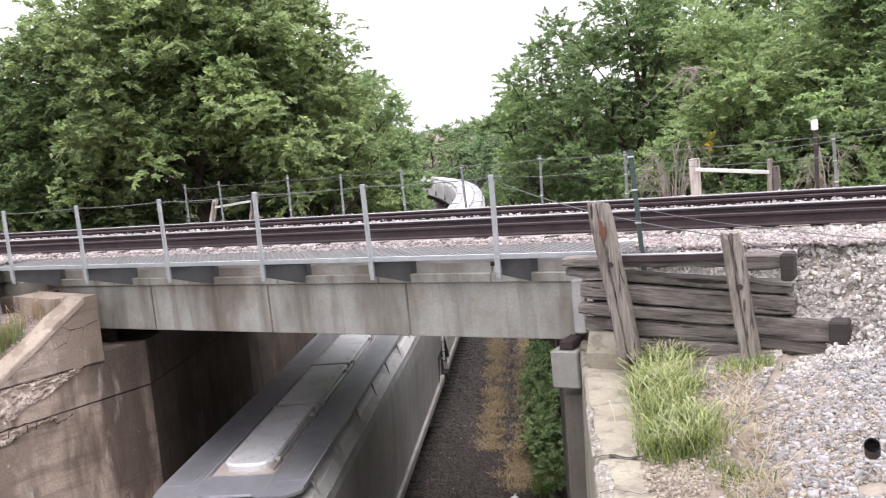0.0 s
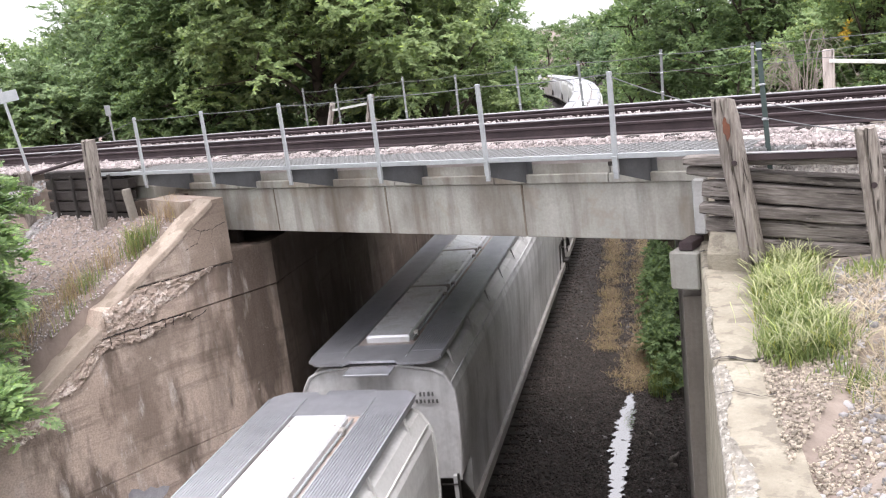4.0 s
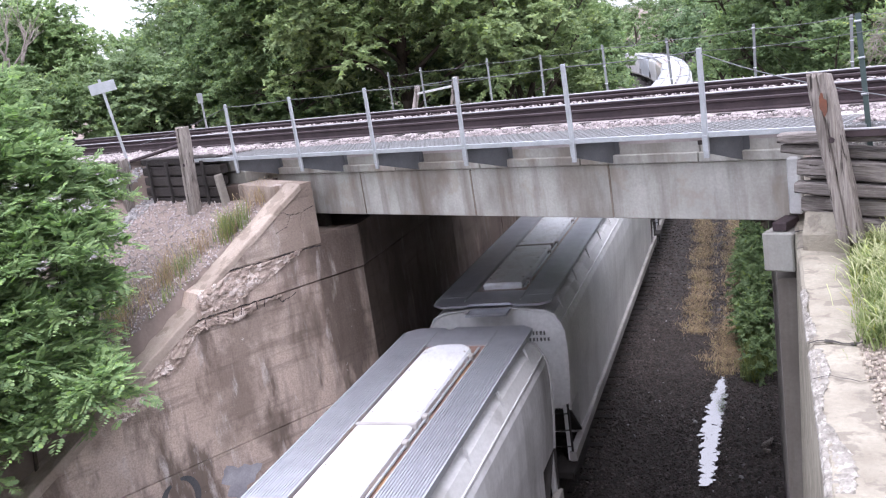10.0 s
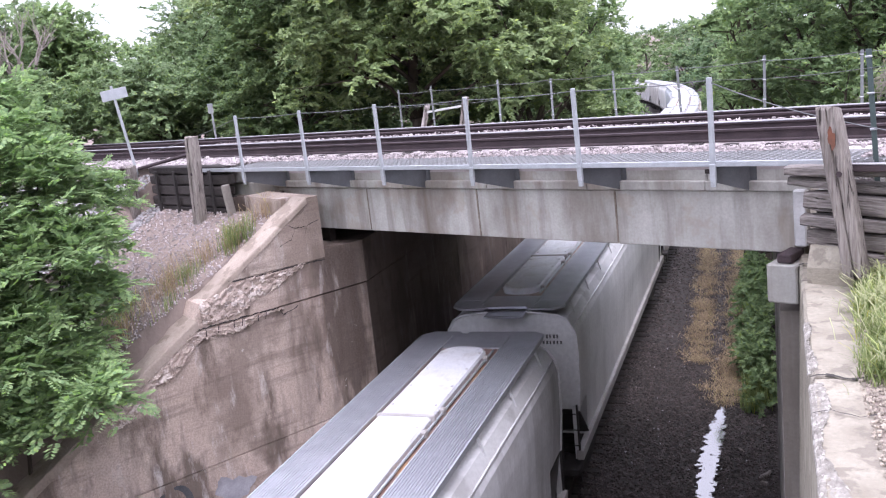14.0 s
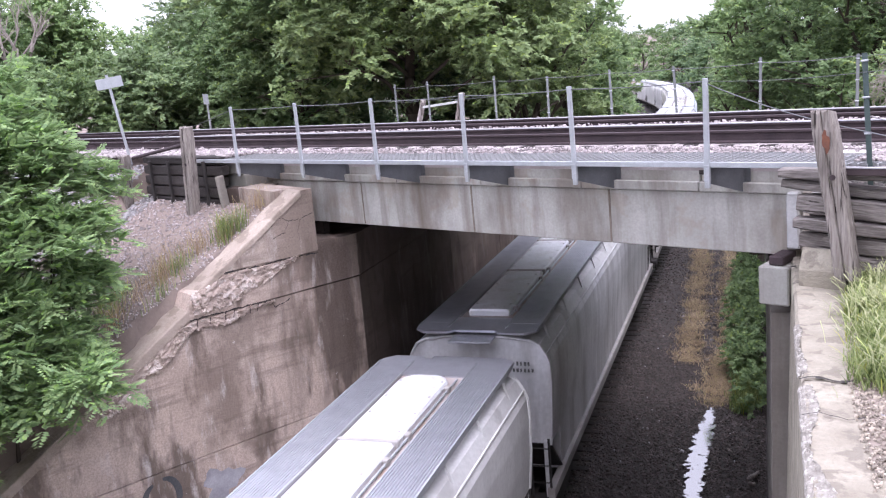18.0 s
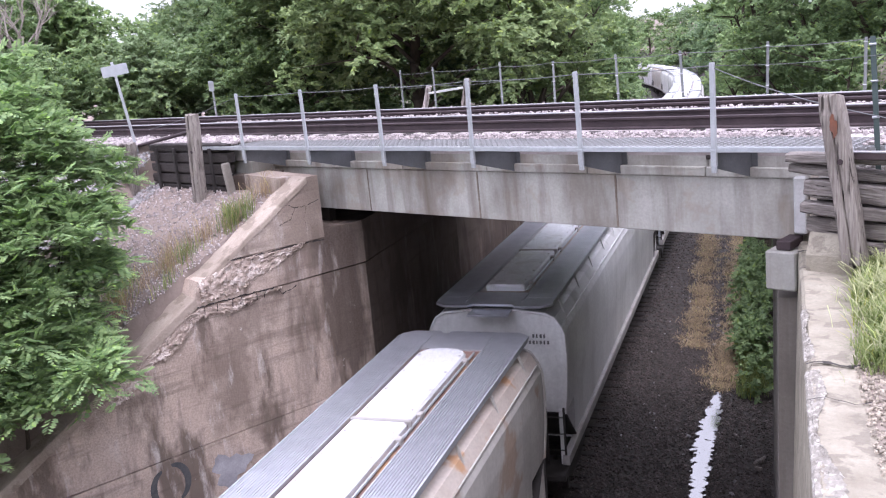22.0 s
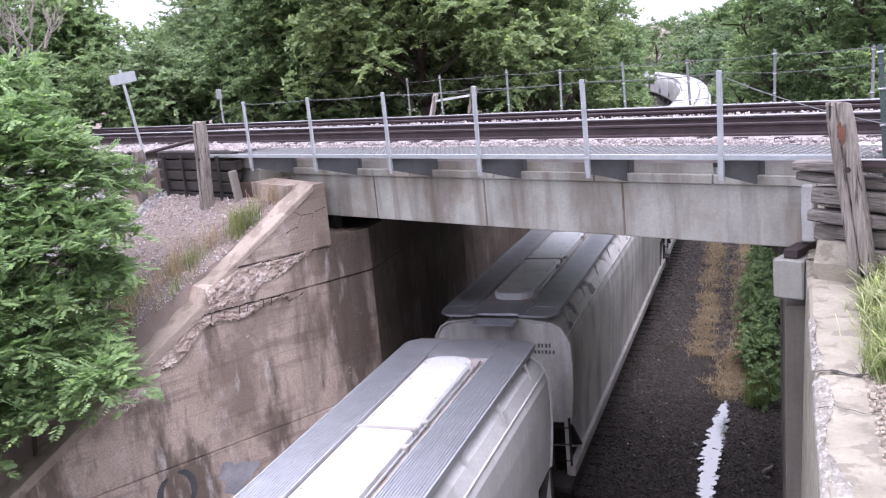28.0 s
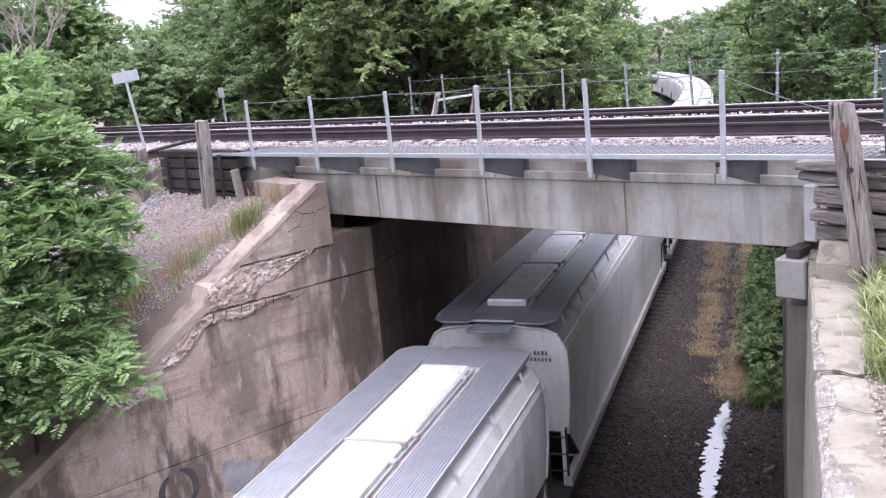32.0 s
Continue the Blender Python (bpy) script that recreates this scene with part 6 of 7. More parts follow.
def tree(m, seed, height, radius, material, label, twigs=1500, per=12, size=0.2, low=0.0, length=0.75, open_=0.35, n=13, name="tree"):
    """One tree: trunk, limbs, crown."""
    ob = thing(name, m, label, "tree" if name == "tree" else "bush", "trees along the line")
    rng = random.Random(seed)
    lobes = []
    for i in range(n):
        t = (i + 0.5) / n
        a = i * 2.4 + rng.uniform(-0.4, 0.4)
        z = height * (low + 0.1 + (0.78 - low) * t)
        w = radius * (0.72 - 0.1 * low) * math.sin(math.pi * min(0.97, 0.3 + 0.62 * t)) * rng.uniform(0.75, 1.1)
        rr = radius * rng.uniform(0.3, 0.46)
        lobes.append((w * math.cos(a), w * math.sin(a), z, rr, rr, rr * rng.uniform(0.7, 1.0)))
    lobes.append((0, 0, height * 0.5, radius * 0.42, radius * 0.42, height * 0.26))
    g = Geo()
    p, r = Vector((0, 0, -0.5)), 0.028 * height
    for i in range(5):
        q = Vector((rng.uniform(-0.1, 0.1) * i, rng.uniform(-0.1, 0.1) * i, height * 0.13 * (i + 1)))
        g.rod(p, q, r, r * 0.82, 9)
        p, r = q, r * 0.82
    part("trunk", g, BARK, ob, smooth=True)
    for l in lobes[:-1]:
        s = Vector((0, 0, max(0.5, l[2] - height * 0.2)))
        e = Vector(l[:3])
        mid = s.lerp(e, 0.5) + Vector((rng.uniform(-0.2, 0.2), rng.uniform(-0.2, 0.2), 0.25))
        g = Geo().rod(s, mid, 0.008 * height, 0.005 * height, 6).rod(mid, e, 0.005 * height, 0.002 * height, 6)
        for _ in range(3):
            tip = e + Vector((rng.uniform(-1, 1), rng.uniform(-1, 1), rng.uniform(-0.3, 0.9))) * l[3]
            g.rod(mid.lerp(e, rng.uniform(0.4, 1)), tip, 0.003 * height, 0.001 * height, 4)
        part("limb", g, BARK, ob)
    part("crown", crown_mesh("crown", seed, lobes, twigs, per, length, size, material, open_), None, ob)
    return ob


def polar(az, dist, dz=-0.1, floor=None):
    a = radians(az)
    x, y = -dist * math.sin(a), dist * math.cos(a)
    z = float(ground_z(x, y)) if floor is None else floor
    return Matrix.Translation((x, y, z + dz))


def place_trees():
    D, M, L = LEAF_DARK, LEAF_MID, LEAF_LIGHT
    dark, mid, light = "dense dark green elm beside the railway", "green broadleaf tree behind the far fence", "light green tree with a loose crown"
    # azimuth to the left of the lower track, distance, elevation of the top, radius, leaf, label, twigs, leaf size
    rows = [(20.5, 30, 11.3, 5.7, LEAF_ELM, dark, 8800, 0.19), (13.6, 31.5, 7.8, 2.9, LEAF_ELM, dark, 1900, 0.17), (27.4, 31, 6.5, 2.7, M, dark, 2000, 0.17), (32.7, 38, 4.8, 2.6, LEAF_SOFT, mid, 2200, 0.17), (36.0, 33, 1.0, 1.8, LEAF_SOFT, mid, 900, 0.17),
            (18.5, 35, 0.3, 2.4, D, dark, 900, 0.22), (25.5, 36, 0.3, 2.4, D, dark, 900, 0.22), (30.5, 32.5, 1.5, 2.2, M, mid, 900, 0.2), (34.8, 35, -0.5, 1.9, M, mid, 800, 0.2),
            (10.2, 66, 4.6, 3.3, L, light, 1300, 0.24), (11.2, 50, 5.6, 2.8, M, mid, 1300, 0.22), (9.6, 90, 1.7, 3.2, L, light, 900, 0.3), (8.6, 72, 0.9, 2.0, M, mid, 800, 0.26), (9.8, 58, -0.4, 2.2, M, mid, 800, 0.24), (8.0, 95, 0.7, 2.4, L, light, 800, 0.3), (4.2, 185, -0.9, 3.6, D, mid, 700, 0.4),
            (23, 46, 9.0, 5.0, D, dark, 1500, 0.27), (31, 48, 4.8, 3.6, M, mid, 1300, 0.27), (15, 48, 6.0, 4.0, D, dark, 1200, 0.27),
            (40.5, 40, 5.2, 2.1, L, light, 2000, 0.19), (36.2, 46, 2.0, 2.2, L, light, 900, 0.25), (38.0, 34, 0.6, 2.0, L, light, 800, 0.21), (43.5, 44, 6.0, 2.4, LEAF_SOFT, mid, 1000, 0.25), (47, 38, 6.0, 3.5, M, mid, 1200, 0.24), (42.3, 32, 0.5, 2.0, M, mid, 800, 0.2), (51, 30, 6.0, 4, M, mid, 1000, 0.24),
            (-2.8, 35, 7.0, 3.0, M, mid, 1700, 0.2), (0.2, 37, 4.9, 2.2, L, light, 900, 0.2), (0.9, 41, 3.8, 1.5, L, light, 330, 0.2), (-6.5, 31, 9.0, 3.2, M, mid, 2200, 0.17), (-11.8, 25.5, 6.4, 2.7, LEAF_LIME, light, 2300, 0.15), (-12.5, 33, 10.0, 4.0, LEAF_LIME, light, 1900, 0.19),
            (-17.5, 29, 8.5, 3.5, LEAF_LIME, light, 2200, 0.17), (-22.5, 27, 8.0, 3.6, M, dark, 1900, 0.17), (-29, 28, 8.0, 4, M, mid, 1100, 0.24), (-5.0, 26.5, -1.5, 1.5, M, mid, 600, 0.18), (-8.5, 24.0, -2.2, 1.3, M, mid, 500, 0.17), (-15.2, 24.0, -1.0, 1.6, M, mid, 600, 0.17), (-19, 24, 0.6, 1.8, L, light, 700, 0.18),
            (-1.2, 60, 1.5, 3.0, M, mid, 900, 0.26), (0.9, 84, 0.6, 2.9, L, light, 800, 0.3), (-10, 48, 6.0, 5, D, dark, 1100, 0.3), (-18, 46, 7.0, 5, D, dark, 1100, 0.3)]
    for i, (az, dist, el, r, leaf, label, twigs, size) in enumerate(rows):
        m = polar(az, dist)
        h = CZ + dist * math.tan(radians(el)) - m.translation.z
        grown = tree(m, 100 + i, h, r, leaf, label, int(twigs * 1.4), 24 if dist < 43 else 13, size * (0.84 if leaf is LEAF_ELM else 0.74 if dist < 43 else 1.05), 0.16 if r > 5.2 else max(0.0, (h - 2.2 * r) / h * 0.45), 0.42 if leaf is LEAF_ELM else 0.26 + 0.06 * r, 0.35, 24 if r > 5.2 else 13)
        if az == -11.8:
            # a few leaves have turned
            r5 = np.random.default_rng(77)
            v, f = sprays(r5, np.array([-1.0, -1.9, 9.2 - m.translation.z]) + r5.normal(0, 0.05, (9, 3)), r5.normal(0, 1, (9, 3)), 9, 0.16, 0.1)
            part("yellow_leaf_spray", bulk("yellow_leaf_spray", v, f, LEAF_TURNED), None, grown, "bright yellow turned leaves")
    # unseen tall trees added both sides of the line behind the camera, blocking skylight
    for i, (x, y, h, r) in enumerate(((8.5, -6, 12, 4.2), (9, -15, 13, 4.6), (6, -24, 12, 4.4), (11, 3, 11, 3.8), (-15.5, -3, 13, 4.0), (-16, -12, 14, 4.6), (-15, -22, 13, 4.6), (-18, 4, 12, 3.6), (-4, -38, 14, 5.0), (-13, -34, 14, 4.8), (4, -36, 13, 4.8))):
        tree(Matrix.Translation((x, y, float(ground_z(x, y)) - 0.1)), 300 + i, h, r, M, "tall unseen green tree, added to block low sky light", 900, 10, 0.42, 0.0, 0.8, 0.3, 11)
    far = [(5.3, 215, -0.7, 5.5), (3.0, 168, -0.6, 4.5), (6.5, 250, 0.2, 6.0), (2.2, 128, 0.8, 4.2), (1.0, 120, 1.0, 4.2), (11.0, 112, 1.8, 3.6), (4.5, 190, -0.9, 6.0), (4.0, 240, 0.1, 6.5), (5.6, 275, 0.1, 7.5), (2.4, 215, 0.4, 5.5), (7.4, 300, 0.3, 8.0)]
    for i, (az, dist, el, r) in enumerate(far):
        m = polar(az, dist, -0.3)
        tree(m, 200 + i, CZ + dist * math.tan(radians(el)) - m.translation.z, r, D if i % 2 else M, "distant green trees at the bend of the line", 700, 10, 0.5, 0.0, 1.0, 0.3, 9)


def woods():
    """Far woods all round, past counting."""
    rng = np.random.default_rng(50)
    n = 850
    a = rng.uniform(0, 2 * np.pi, n)
    near_cut = (np.cos(a) > 0.985)
    d = np.where(near_cut, rng.uniform(190, 330, n), rng.uniform(70, 260, n))
    x, y = -d * np.sin(a), d * np.cos(a)
    lx, ly = upper(x, y)
    keep = (np.abs(ly - 3.5) > 9) & (np.abs(x - track_x(np.clip(y, -400, 250))) > 9) & ~((np.degrees(a) > 34.5) & (np.degrees(a) < 38.2))
    x, y, a, near_cut = x[keep], y[keep], a[keep], near_cut[keep]
    vs, fs, k = [], [], 0
    for i in range(len(x)):
        h = rng.uniform(3.5, 6.5) if near_cut[i] else rng.uniform(5, 9)
        u = rng.normal(0, 1, (26, 3))
        u /= np.linalg.norm(u, axis=1)[:, None]
        base = np.array([x[i], y[i], float(ground_z(x[i], y[i])) + h * 0.5]) + u * np.array([2.6, 2.6, h * 0.5])
        v, f = sprays(rng, base, u, 7, 1.6, 1.1)
        vs.append(v)
        fs.append(f + k)
        k += len(v)
    tagged(new("woods", bulk("woods", np.concatenate(vs), np.concatenate(fs), LEAF_MID)), "distant green woods around the railway", "woods", kind="stuff")


def bank_shrubs():
    """Scrub that covers the banks of the cutting beyond the bridge."""
    rng = np.random.default_rng(52)
    vs, fs, k = [], [], 0
    y = rng.uniform(27, 170, 1500)
    side = rng.random(1500) < 0.62
    off = rng.uniform(0.4, 13, 1500) + np.where(side, 0.0, np.clip((y - 50) * 0.1, 0, 2.5))
    x = np.where(side, track_x(y) + 5.4 + off, track_x(y) - 2.6 - off)
    z = ground_z(x, y)
    for i in range(1500):
        if (not side[i] and y[i] < 39 and off[i] < 1.2) or upper(x[i], y[i])[1] < 10.4:
            continue
        h = rng.uniform(0.5, 1.5) * (0.7 if off[i] < 2 else 1.0)
        big = 1 + (y[i] > 60) * 0.7
        u = rng.normal(0, 1, (int(24 / big), 3))
        u /= np.linalg.norm(u, axis=1)[:, None]
        v, f = sprays(rng, np.array([x[i], y[i], z[i] + h * 0.45]) + u * np.array([0.9, 0.9, h * 0.6]), u, 11, 0.5 * big, 0.22 * big)
        vs.append(v)
        fs.append(f + k)
        k += len(v)
    tagged(new("bank_scrub", bulk("bank_scrub", np.concatenate(vs), np.concatenate(fs), LEAF_MID)), "green scrub covering the banks of the cutting", "scrub", kind="stuff")


def fronds(rng, base, out, pairs, length, leaflet):
    """Feathery compound leaves: leaflets in pairs along a drooping stalk."""
    n = len(base)
    d = out + rng.normal(0, 0.42, (n, 3))
    d[:, 2] = d[:, 2] * 0.75 + 0.08
    d /= np.linalg.norm(d, axis=1)[:, None]
    side = np.stack([-d[:, 1], d[:, 0], rng.normal(0, 0.2, n)], -1)
    side /= np.linalg.norm(side, axis=1)[:, None]
    ln = length * rng.uniform(0.6, 1.3, n)
    t = np.repeat((np.arange(pairs) + 1.0) / pairs, 2)
    sign = np.tile([1.0, -1.0], pairs)
    p = base[:, None] + d[:, None] * (ln[:, None] * t)[..., None]
    p[..., 2] -= 0.22 * ln[:, None] * t ** 2
    shape = np.sin(np.pi * np.clip(t * 0.85 + 0.12, 0, 1))
    ld = side[:, None] * sign[None, :, None] + d[:, None] * 0.45 + rng.normal(0, 0.1, (n, 2 * pairs, 3))
    ld[..., 2] -= 0.25
    ld /= np.linalg.norm(ld, axis=2)[..., None]
    w = d[:, None] * np.ones((1, 2 * pairs, 1))
    s = (leaflet * (0.5 + 0.6 * shape))[None, :, None] * rng.uniform(0.8, 1.2, (n, 1, 1))
    v = np.stack([p, p + ld * s * 0.5 + w * s * 0.33, p + ld * s, p + ld * s * 0.5 - w * s * 0.33], 2).reshape(-1, 3)
    return v, np.arange(len(v)).reshape(-1, 4)


def build_bush():
    ob = thing("locust_bush", pose(-10.6, 9.6, float(ground_z(-10.6, 9.6))), "large feathery green locust bush overhanging the wing wall", "bush")
    o = Vector((-10.6, 9.6, float(ground_z(-10.6, 9.6))))
    lobes = [(-11.9, 12.2, 9.6, 0.75), (-11.3, 12.2, 9.1, 0.6), (-11.15, 11.4, 8.35, 0.9), (-10.75, 11.9, 8.0, 0.45), (-10.35, 11.2, 7.42, 0.7),
             (-10.3, 11.3, 6.76, 0.35), (-10.2, 11.5, 7.1, 0.22), (-10.95, 12.4, 8.5, 0.5), (-10.75, 12.5, 8.0, 0.35), (-10.7, 10.6, 7.22, 0.85), (-10.3, 10.4, 6.41, 0.6), (-10.05, 10.6, 6.1, 0.3), (-10.6, 10.0, 6.1, 0.75), (-10.1, 9.9, 5.7, 0.4), (-9.75, 10.1, 5.6, 0.25), (-9.3, 10.3, 5.7, 0.26), (-9.95, 9.85, 5.3, 0.3),
             (-10.4, 9.7, 5.5, 0.4), (-10.6, 9.3, 5.0, 0.35), (-12.14, 11.4, 8.61, 1.3), (-11.66, 10.2, 6.53, 1.3), (-11.19, 9.2, 5.25, 1.0), (-13.2, 10.4, 7.64, 1.5), (-12.77, 9.2, 5.77, 1.4)]
    rng = np.random.default_rng(31)
    vs, fs, k = [], [], 0
    for x, y, z, r in lobes:
        # branches gather in clumps on the lobe's skin, with a thinner core; the upper edge over the gravel is loose
        loose = 0.4 if (y > 11.8 and r < 0.7) else 1.0
        count, each = int(loose * (24 if x > -11.3 else 13) * r * r) + 4, 9
        u = rng.normal(0, 1, (count, 3))
        u /= np.linalg.norm(u, axis=1)[:, None]
        u[:, 2] = np.where(u[:, 2] < -0.5, -u[:, 2], u[:, 2])
        heart = np.array([x, y, z]) - np.array(o) + u * r * rng.uniform(0.65, 1.22, (count, 1))
        turn = rng.normal(0, 1, (count, each, 3))
        b = (heart[:, None] + turn * np.array([0.13, 0.13, 0.06]) * (0.6 + 0.4 * r)).reshape(-1, 3)
        d = (u[:, None] * 0.8 + turn * np.array([0.55, 0.55, 0.12])).reshape(-1, 3)
        deep = int(loose * 26 * r * r)
        w = rng.normal(0, 1, (deep, 3))
        w /= np.linalg.norm(w, axis=1)[:, None] + 1e-6
        b = np.concatenate([b, np.array([x, y, z]) - np.array(o) + w * r * rng.uniform(0.2, 0.6, (deep, 1))])
        d = np.concatenate([d, w + rng.normal(0, 0.3, (deep, 3))])
        n = len(b)
        d[:, 2] = 0.6 * d[:, 2] + 0.12
        d /= np.linalg.norm(d, axis=1)[:, None]
        # several fronds set along each level branch, pointing alternately to its two sides
        per = 5
        t = np.arange(per) / (per - 1)
        side = np.stack([-d[:, 1], d[:, 0], np.zeros(n)], -1)
        base = (b[:, None] + d[:, None] * (t * 0.38)[None, :, None] - np.array([0, 0, 0.16]) * (t ** 2)[None, :, None]).reshape(-1, 3)
        sign = np.where(np.arange(per) % 2, 1.0, -1.0)
        out = (d[:, None] * 0.7 + side[:, None] * sign[None, :, None] * (1 - 0.7 * t)[None, :, None]).reshape(-1, 3)
        v, f = fronds(rng, base, out, 6, 0.27, 0.1)
        vs.append(v)
        fs.append(f + k)
        k += len(v)
    part("crown", bulk("crown", np.concatenate(vs), np.concatenate(fs), LEAF_BUSH), None, ob)
    r2 = random.Random(6)
    for x, y, z, r in lobes:
        if z < 6.6:
            continue
        g = Geo()
        e = Vector((x, y, z)) - o
        s = Vector((-0.9 + r2.uniform(-0.3, 0.3), 0.6 + r2.uniform(-0.3, 0.3), -0.3))
        mid = s.lerp(e, 0.55) + Vector((0, 0, 0.3))
        g.rod(s, mid, 0.05, 0.035, 6).rod(mid, e, 0.035, 0.012, 6)
        part("stem", g, BARK, ob)


def blades(name, seed, places, height, width, material, label, lean=0.5, heads=0.0):
    """Bent grass blades, each of three pieces."""
    rng = np.random.default_rng(seed)
    n = len(places)
    a = rng.uniform(0, 6.283, n)
    d = np.stack([np.cos(a), np.sin(a), np.zeros(n)], -1)
    w = np.stack([-d[:, 1], d[:, 0], np.zeros(n)], -1) * width * rng.uniform(0.7, 1.3, n)[:, None]
    h = height * rng.uniform(0.5, 1.25, n)[:, None]
    bend = lean * rng.uniform(0.2, 1.2, n)[:, None] * h
    z = np.array([0, 0, 1.0])
    p0, p1, p2, p3 = places, places + z * h * 0.4 + d * bend * 0.15, places + z * h * 0.75 + d * bend * 0.5, places + z * h * 0.95 + d * bend
    tip = w * (0.15 + heads)
    v = np.stack([p0 - w, p0 + w, p1 - w * 0.9, p1 + w * 0.9, p2 - w * 0.6, p2 + w * 0.6, p3 - tip, p3 + tip], 1).reshape(-1, 3)
    f = np.array([(0, 1, 3, 2), (2, 3, 5, 4), (4, 5, 7, 6)])
    ob = new(name, bulk(name, v, (f[None] + 8 * np.arange(n)[:, None, None]).reshape(-1, 4), material))
    return tagged(ob, label, "grass", kind="stuff")


def clumps(rng, centres, per, spread):
    c = np.repeat(np.asarray(centres, float), per, 0) + rng.normal(0, spread, (len(centres) * per, 2))
    return np.stack([c[:, 0], c[:, 1], ground_z(c[:, 0], c[:, 1]) - 0.02], -1)


def build_grass():
    rng = np.random.default_rng(61)
    c = [(rng.uniform(0.84, 1.2) + 0.03 * (q - 7.5), q) for q in rng.uniform(7.5, 10.2, 34)]
    blades("grass_tuft", 1, clumps(rng, c, 240, 0.11), 0.165, 0.0058, GRASS, "bright green grass growing beside the wall top", 1.0, 0.3)
    blades("seed_grass", 11, clumps(rng, c[:30], 34, 0.12), 0.27, 0.0045, SEED_GRASS, "pale seed heads above the green grass", 0.9, 1.1)
    blades("grass_tuft", 2, clumps(rng, [(1.25, 7.1), (1.35, 6.9), (1.9, 9.2), (1.8, 9.4), (2.1, 9.3)], 70, 0.1), 0.13, 0.008, GRASS, "short green grass tuft in the gravel", 0.6)
    blades("dry_grass", 3, clumps(rng, [(rng.uniform(1.38, 1.62) + 0.12 * (q - 7), q) for q in rng.uniform(6.4, 9.2, 34)], 22, 0.07), 0.13, 0.004, STRAW, "flattened dry grass stalks on gravel", 3.2)
    # left bank
    a = [(-8.9 - rng.uniform(0, 1.3), 14.2 - rng.uniform(0, 2.6)) for _ in range(15)]
    blades("dry_grass", 4, clumps(rng, a, 36, 0.15), 0.42, 0.004, GRASS_DRY, "tall dry weeds on the earth bank", 0.5, 0.5)
    blades("weeds", 5, clumps(rng, [(-8.8 - rng.uniform(0, 2.4), 14.4 - rng.uniform(0, 3.0)) for _ in range(17)], 40, 0.16), 0.3, 0.005, GRASS, "green weeds on the earth bank", 0.6)
    # weeds and dry stalks along the back of the sloping coping
    def behind_coping(w0, w1, k):
        w, o = rng.uniform(w0, w1, k), rng.uniform(0.55, 1.1, k)
        return np.stack([-7.35 - 0.5 * w - 0.866 * o, 15.83 - 0.866 * w + 0.5 * o], -1)
    blades("weeds", 31, clumps(rng, behind_coping(1.4, 2.8, 6), 40, 0.1), 0.42, 0.006, GRASS, "tall green weeds behind the coping", 0.5, 0.3)
    blades("dry_grass", 32, clumps(rng, behind_coping(1.4, 5.5, 11), 26, 0.1), 0.4, 0.0045, GRASS_DRY, "tall dry stalks behind the coping", 0.6, 0.6)
    blades("weeds", 33, clumps(rng, behind_coping(3.2, 7.5, 9), 34, 0.11), 0.22, 0.008, GRASS, "low green weeds behind the coping", 0.8)
    # floor of the cutting
    y = np.concatenate([rng.uniform(29.0, 47, 210), rng.uniform(26.5, 47, 260), rng.uniform(25.6, 29.5, 70)])
    x = np.concatenate([rng.normal(-2.28, 0.16, 210) - 0.02 * (y[:210] - 31), rng.normal(-1.0, 0.22, 260) - 0.006 * (y[210:470] - 31), rng.normal(-1.15, 0.3, 70)])
    blades("dry_grass", 6, clumps(rng, np.stack([x, y], -1), 60, 0.17), 0.12, 0.009, STRAW_DULL, "yellow dry grass strips on the cutting floor", 1.6)
    # climbing plants at the foot of the wall
    ob = thing("wall_weeds", pose(-0.2, 24, -0.5), "dark green leafy weeds at the foot of the abutment", "bush")
    vs, fs, k = [], [], 0
    for i in range(17):
        c = np.array([rng.uniform(-0.5, 0.15), rng.uniform(1.6, 15.0), rng.uniform(0.1, 0.7)])
        c[2] += 0.07 * max(0, c[1])
        u = rng.normal(0, 1, (60, 3))
        u /= np.linalg.norm(u, axis=1)[:, None]
        v, f = sprays(rng, c + u * np.array([0.3, 0.7, 0.5]), u, 13, 0.3, 0.16)
        vs.append(v)
        fs.append(f + k)
        k += len(v)
    part("crown", bulk("crown", np.concatenate(vs), np.concatenate(fs), LEAF_MID), None, ob)
    blades("grass_tuft", 12, clumps(rng, [(rng.uniform(-0.6, -0.15), rng.uniform(25.2, 28.5)) for _ in range(30)], 60, 0.12), 0.5, 0.012, GRASS, "bright green grass at the foot of the abutment", 0.5)
    # bare grey brush by the far fence
    r2 = random.Random(3)
    def side_twigs(g, w, d, n, reach, r):
        for _ in range(n):
            e = w + Vector((d.x + r2.uniform(-0.6, 0.6), d.y + r2.uniform(-0.3, 0.3), r2.uniform(-0.9, 0.35))) * reach * r2.uniform(0.4, 1.0)
            tube(g, [w, w.lerp(e, 0.5) + Vector((r2.uniform(-0.04, 0.04), 0, 0.06 * reach)), e], [r, r * 0.7, r * 0.4], 3)
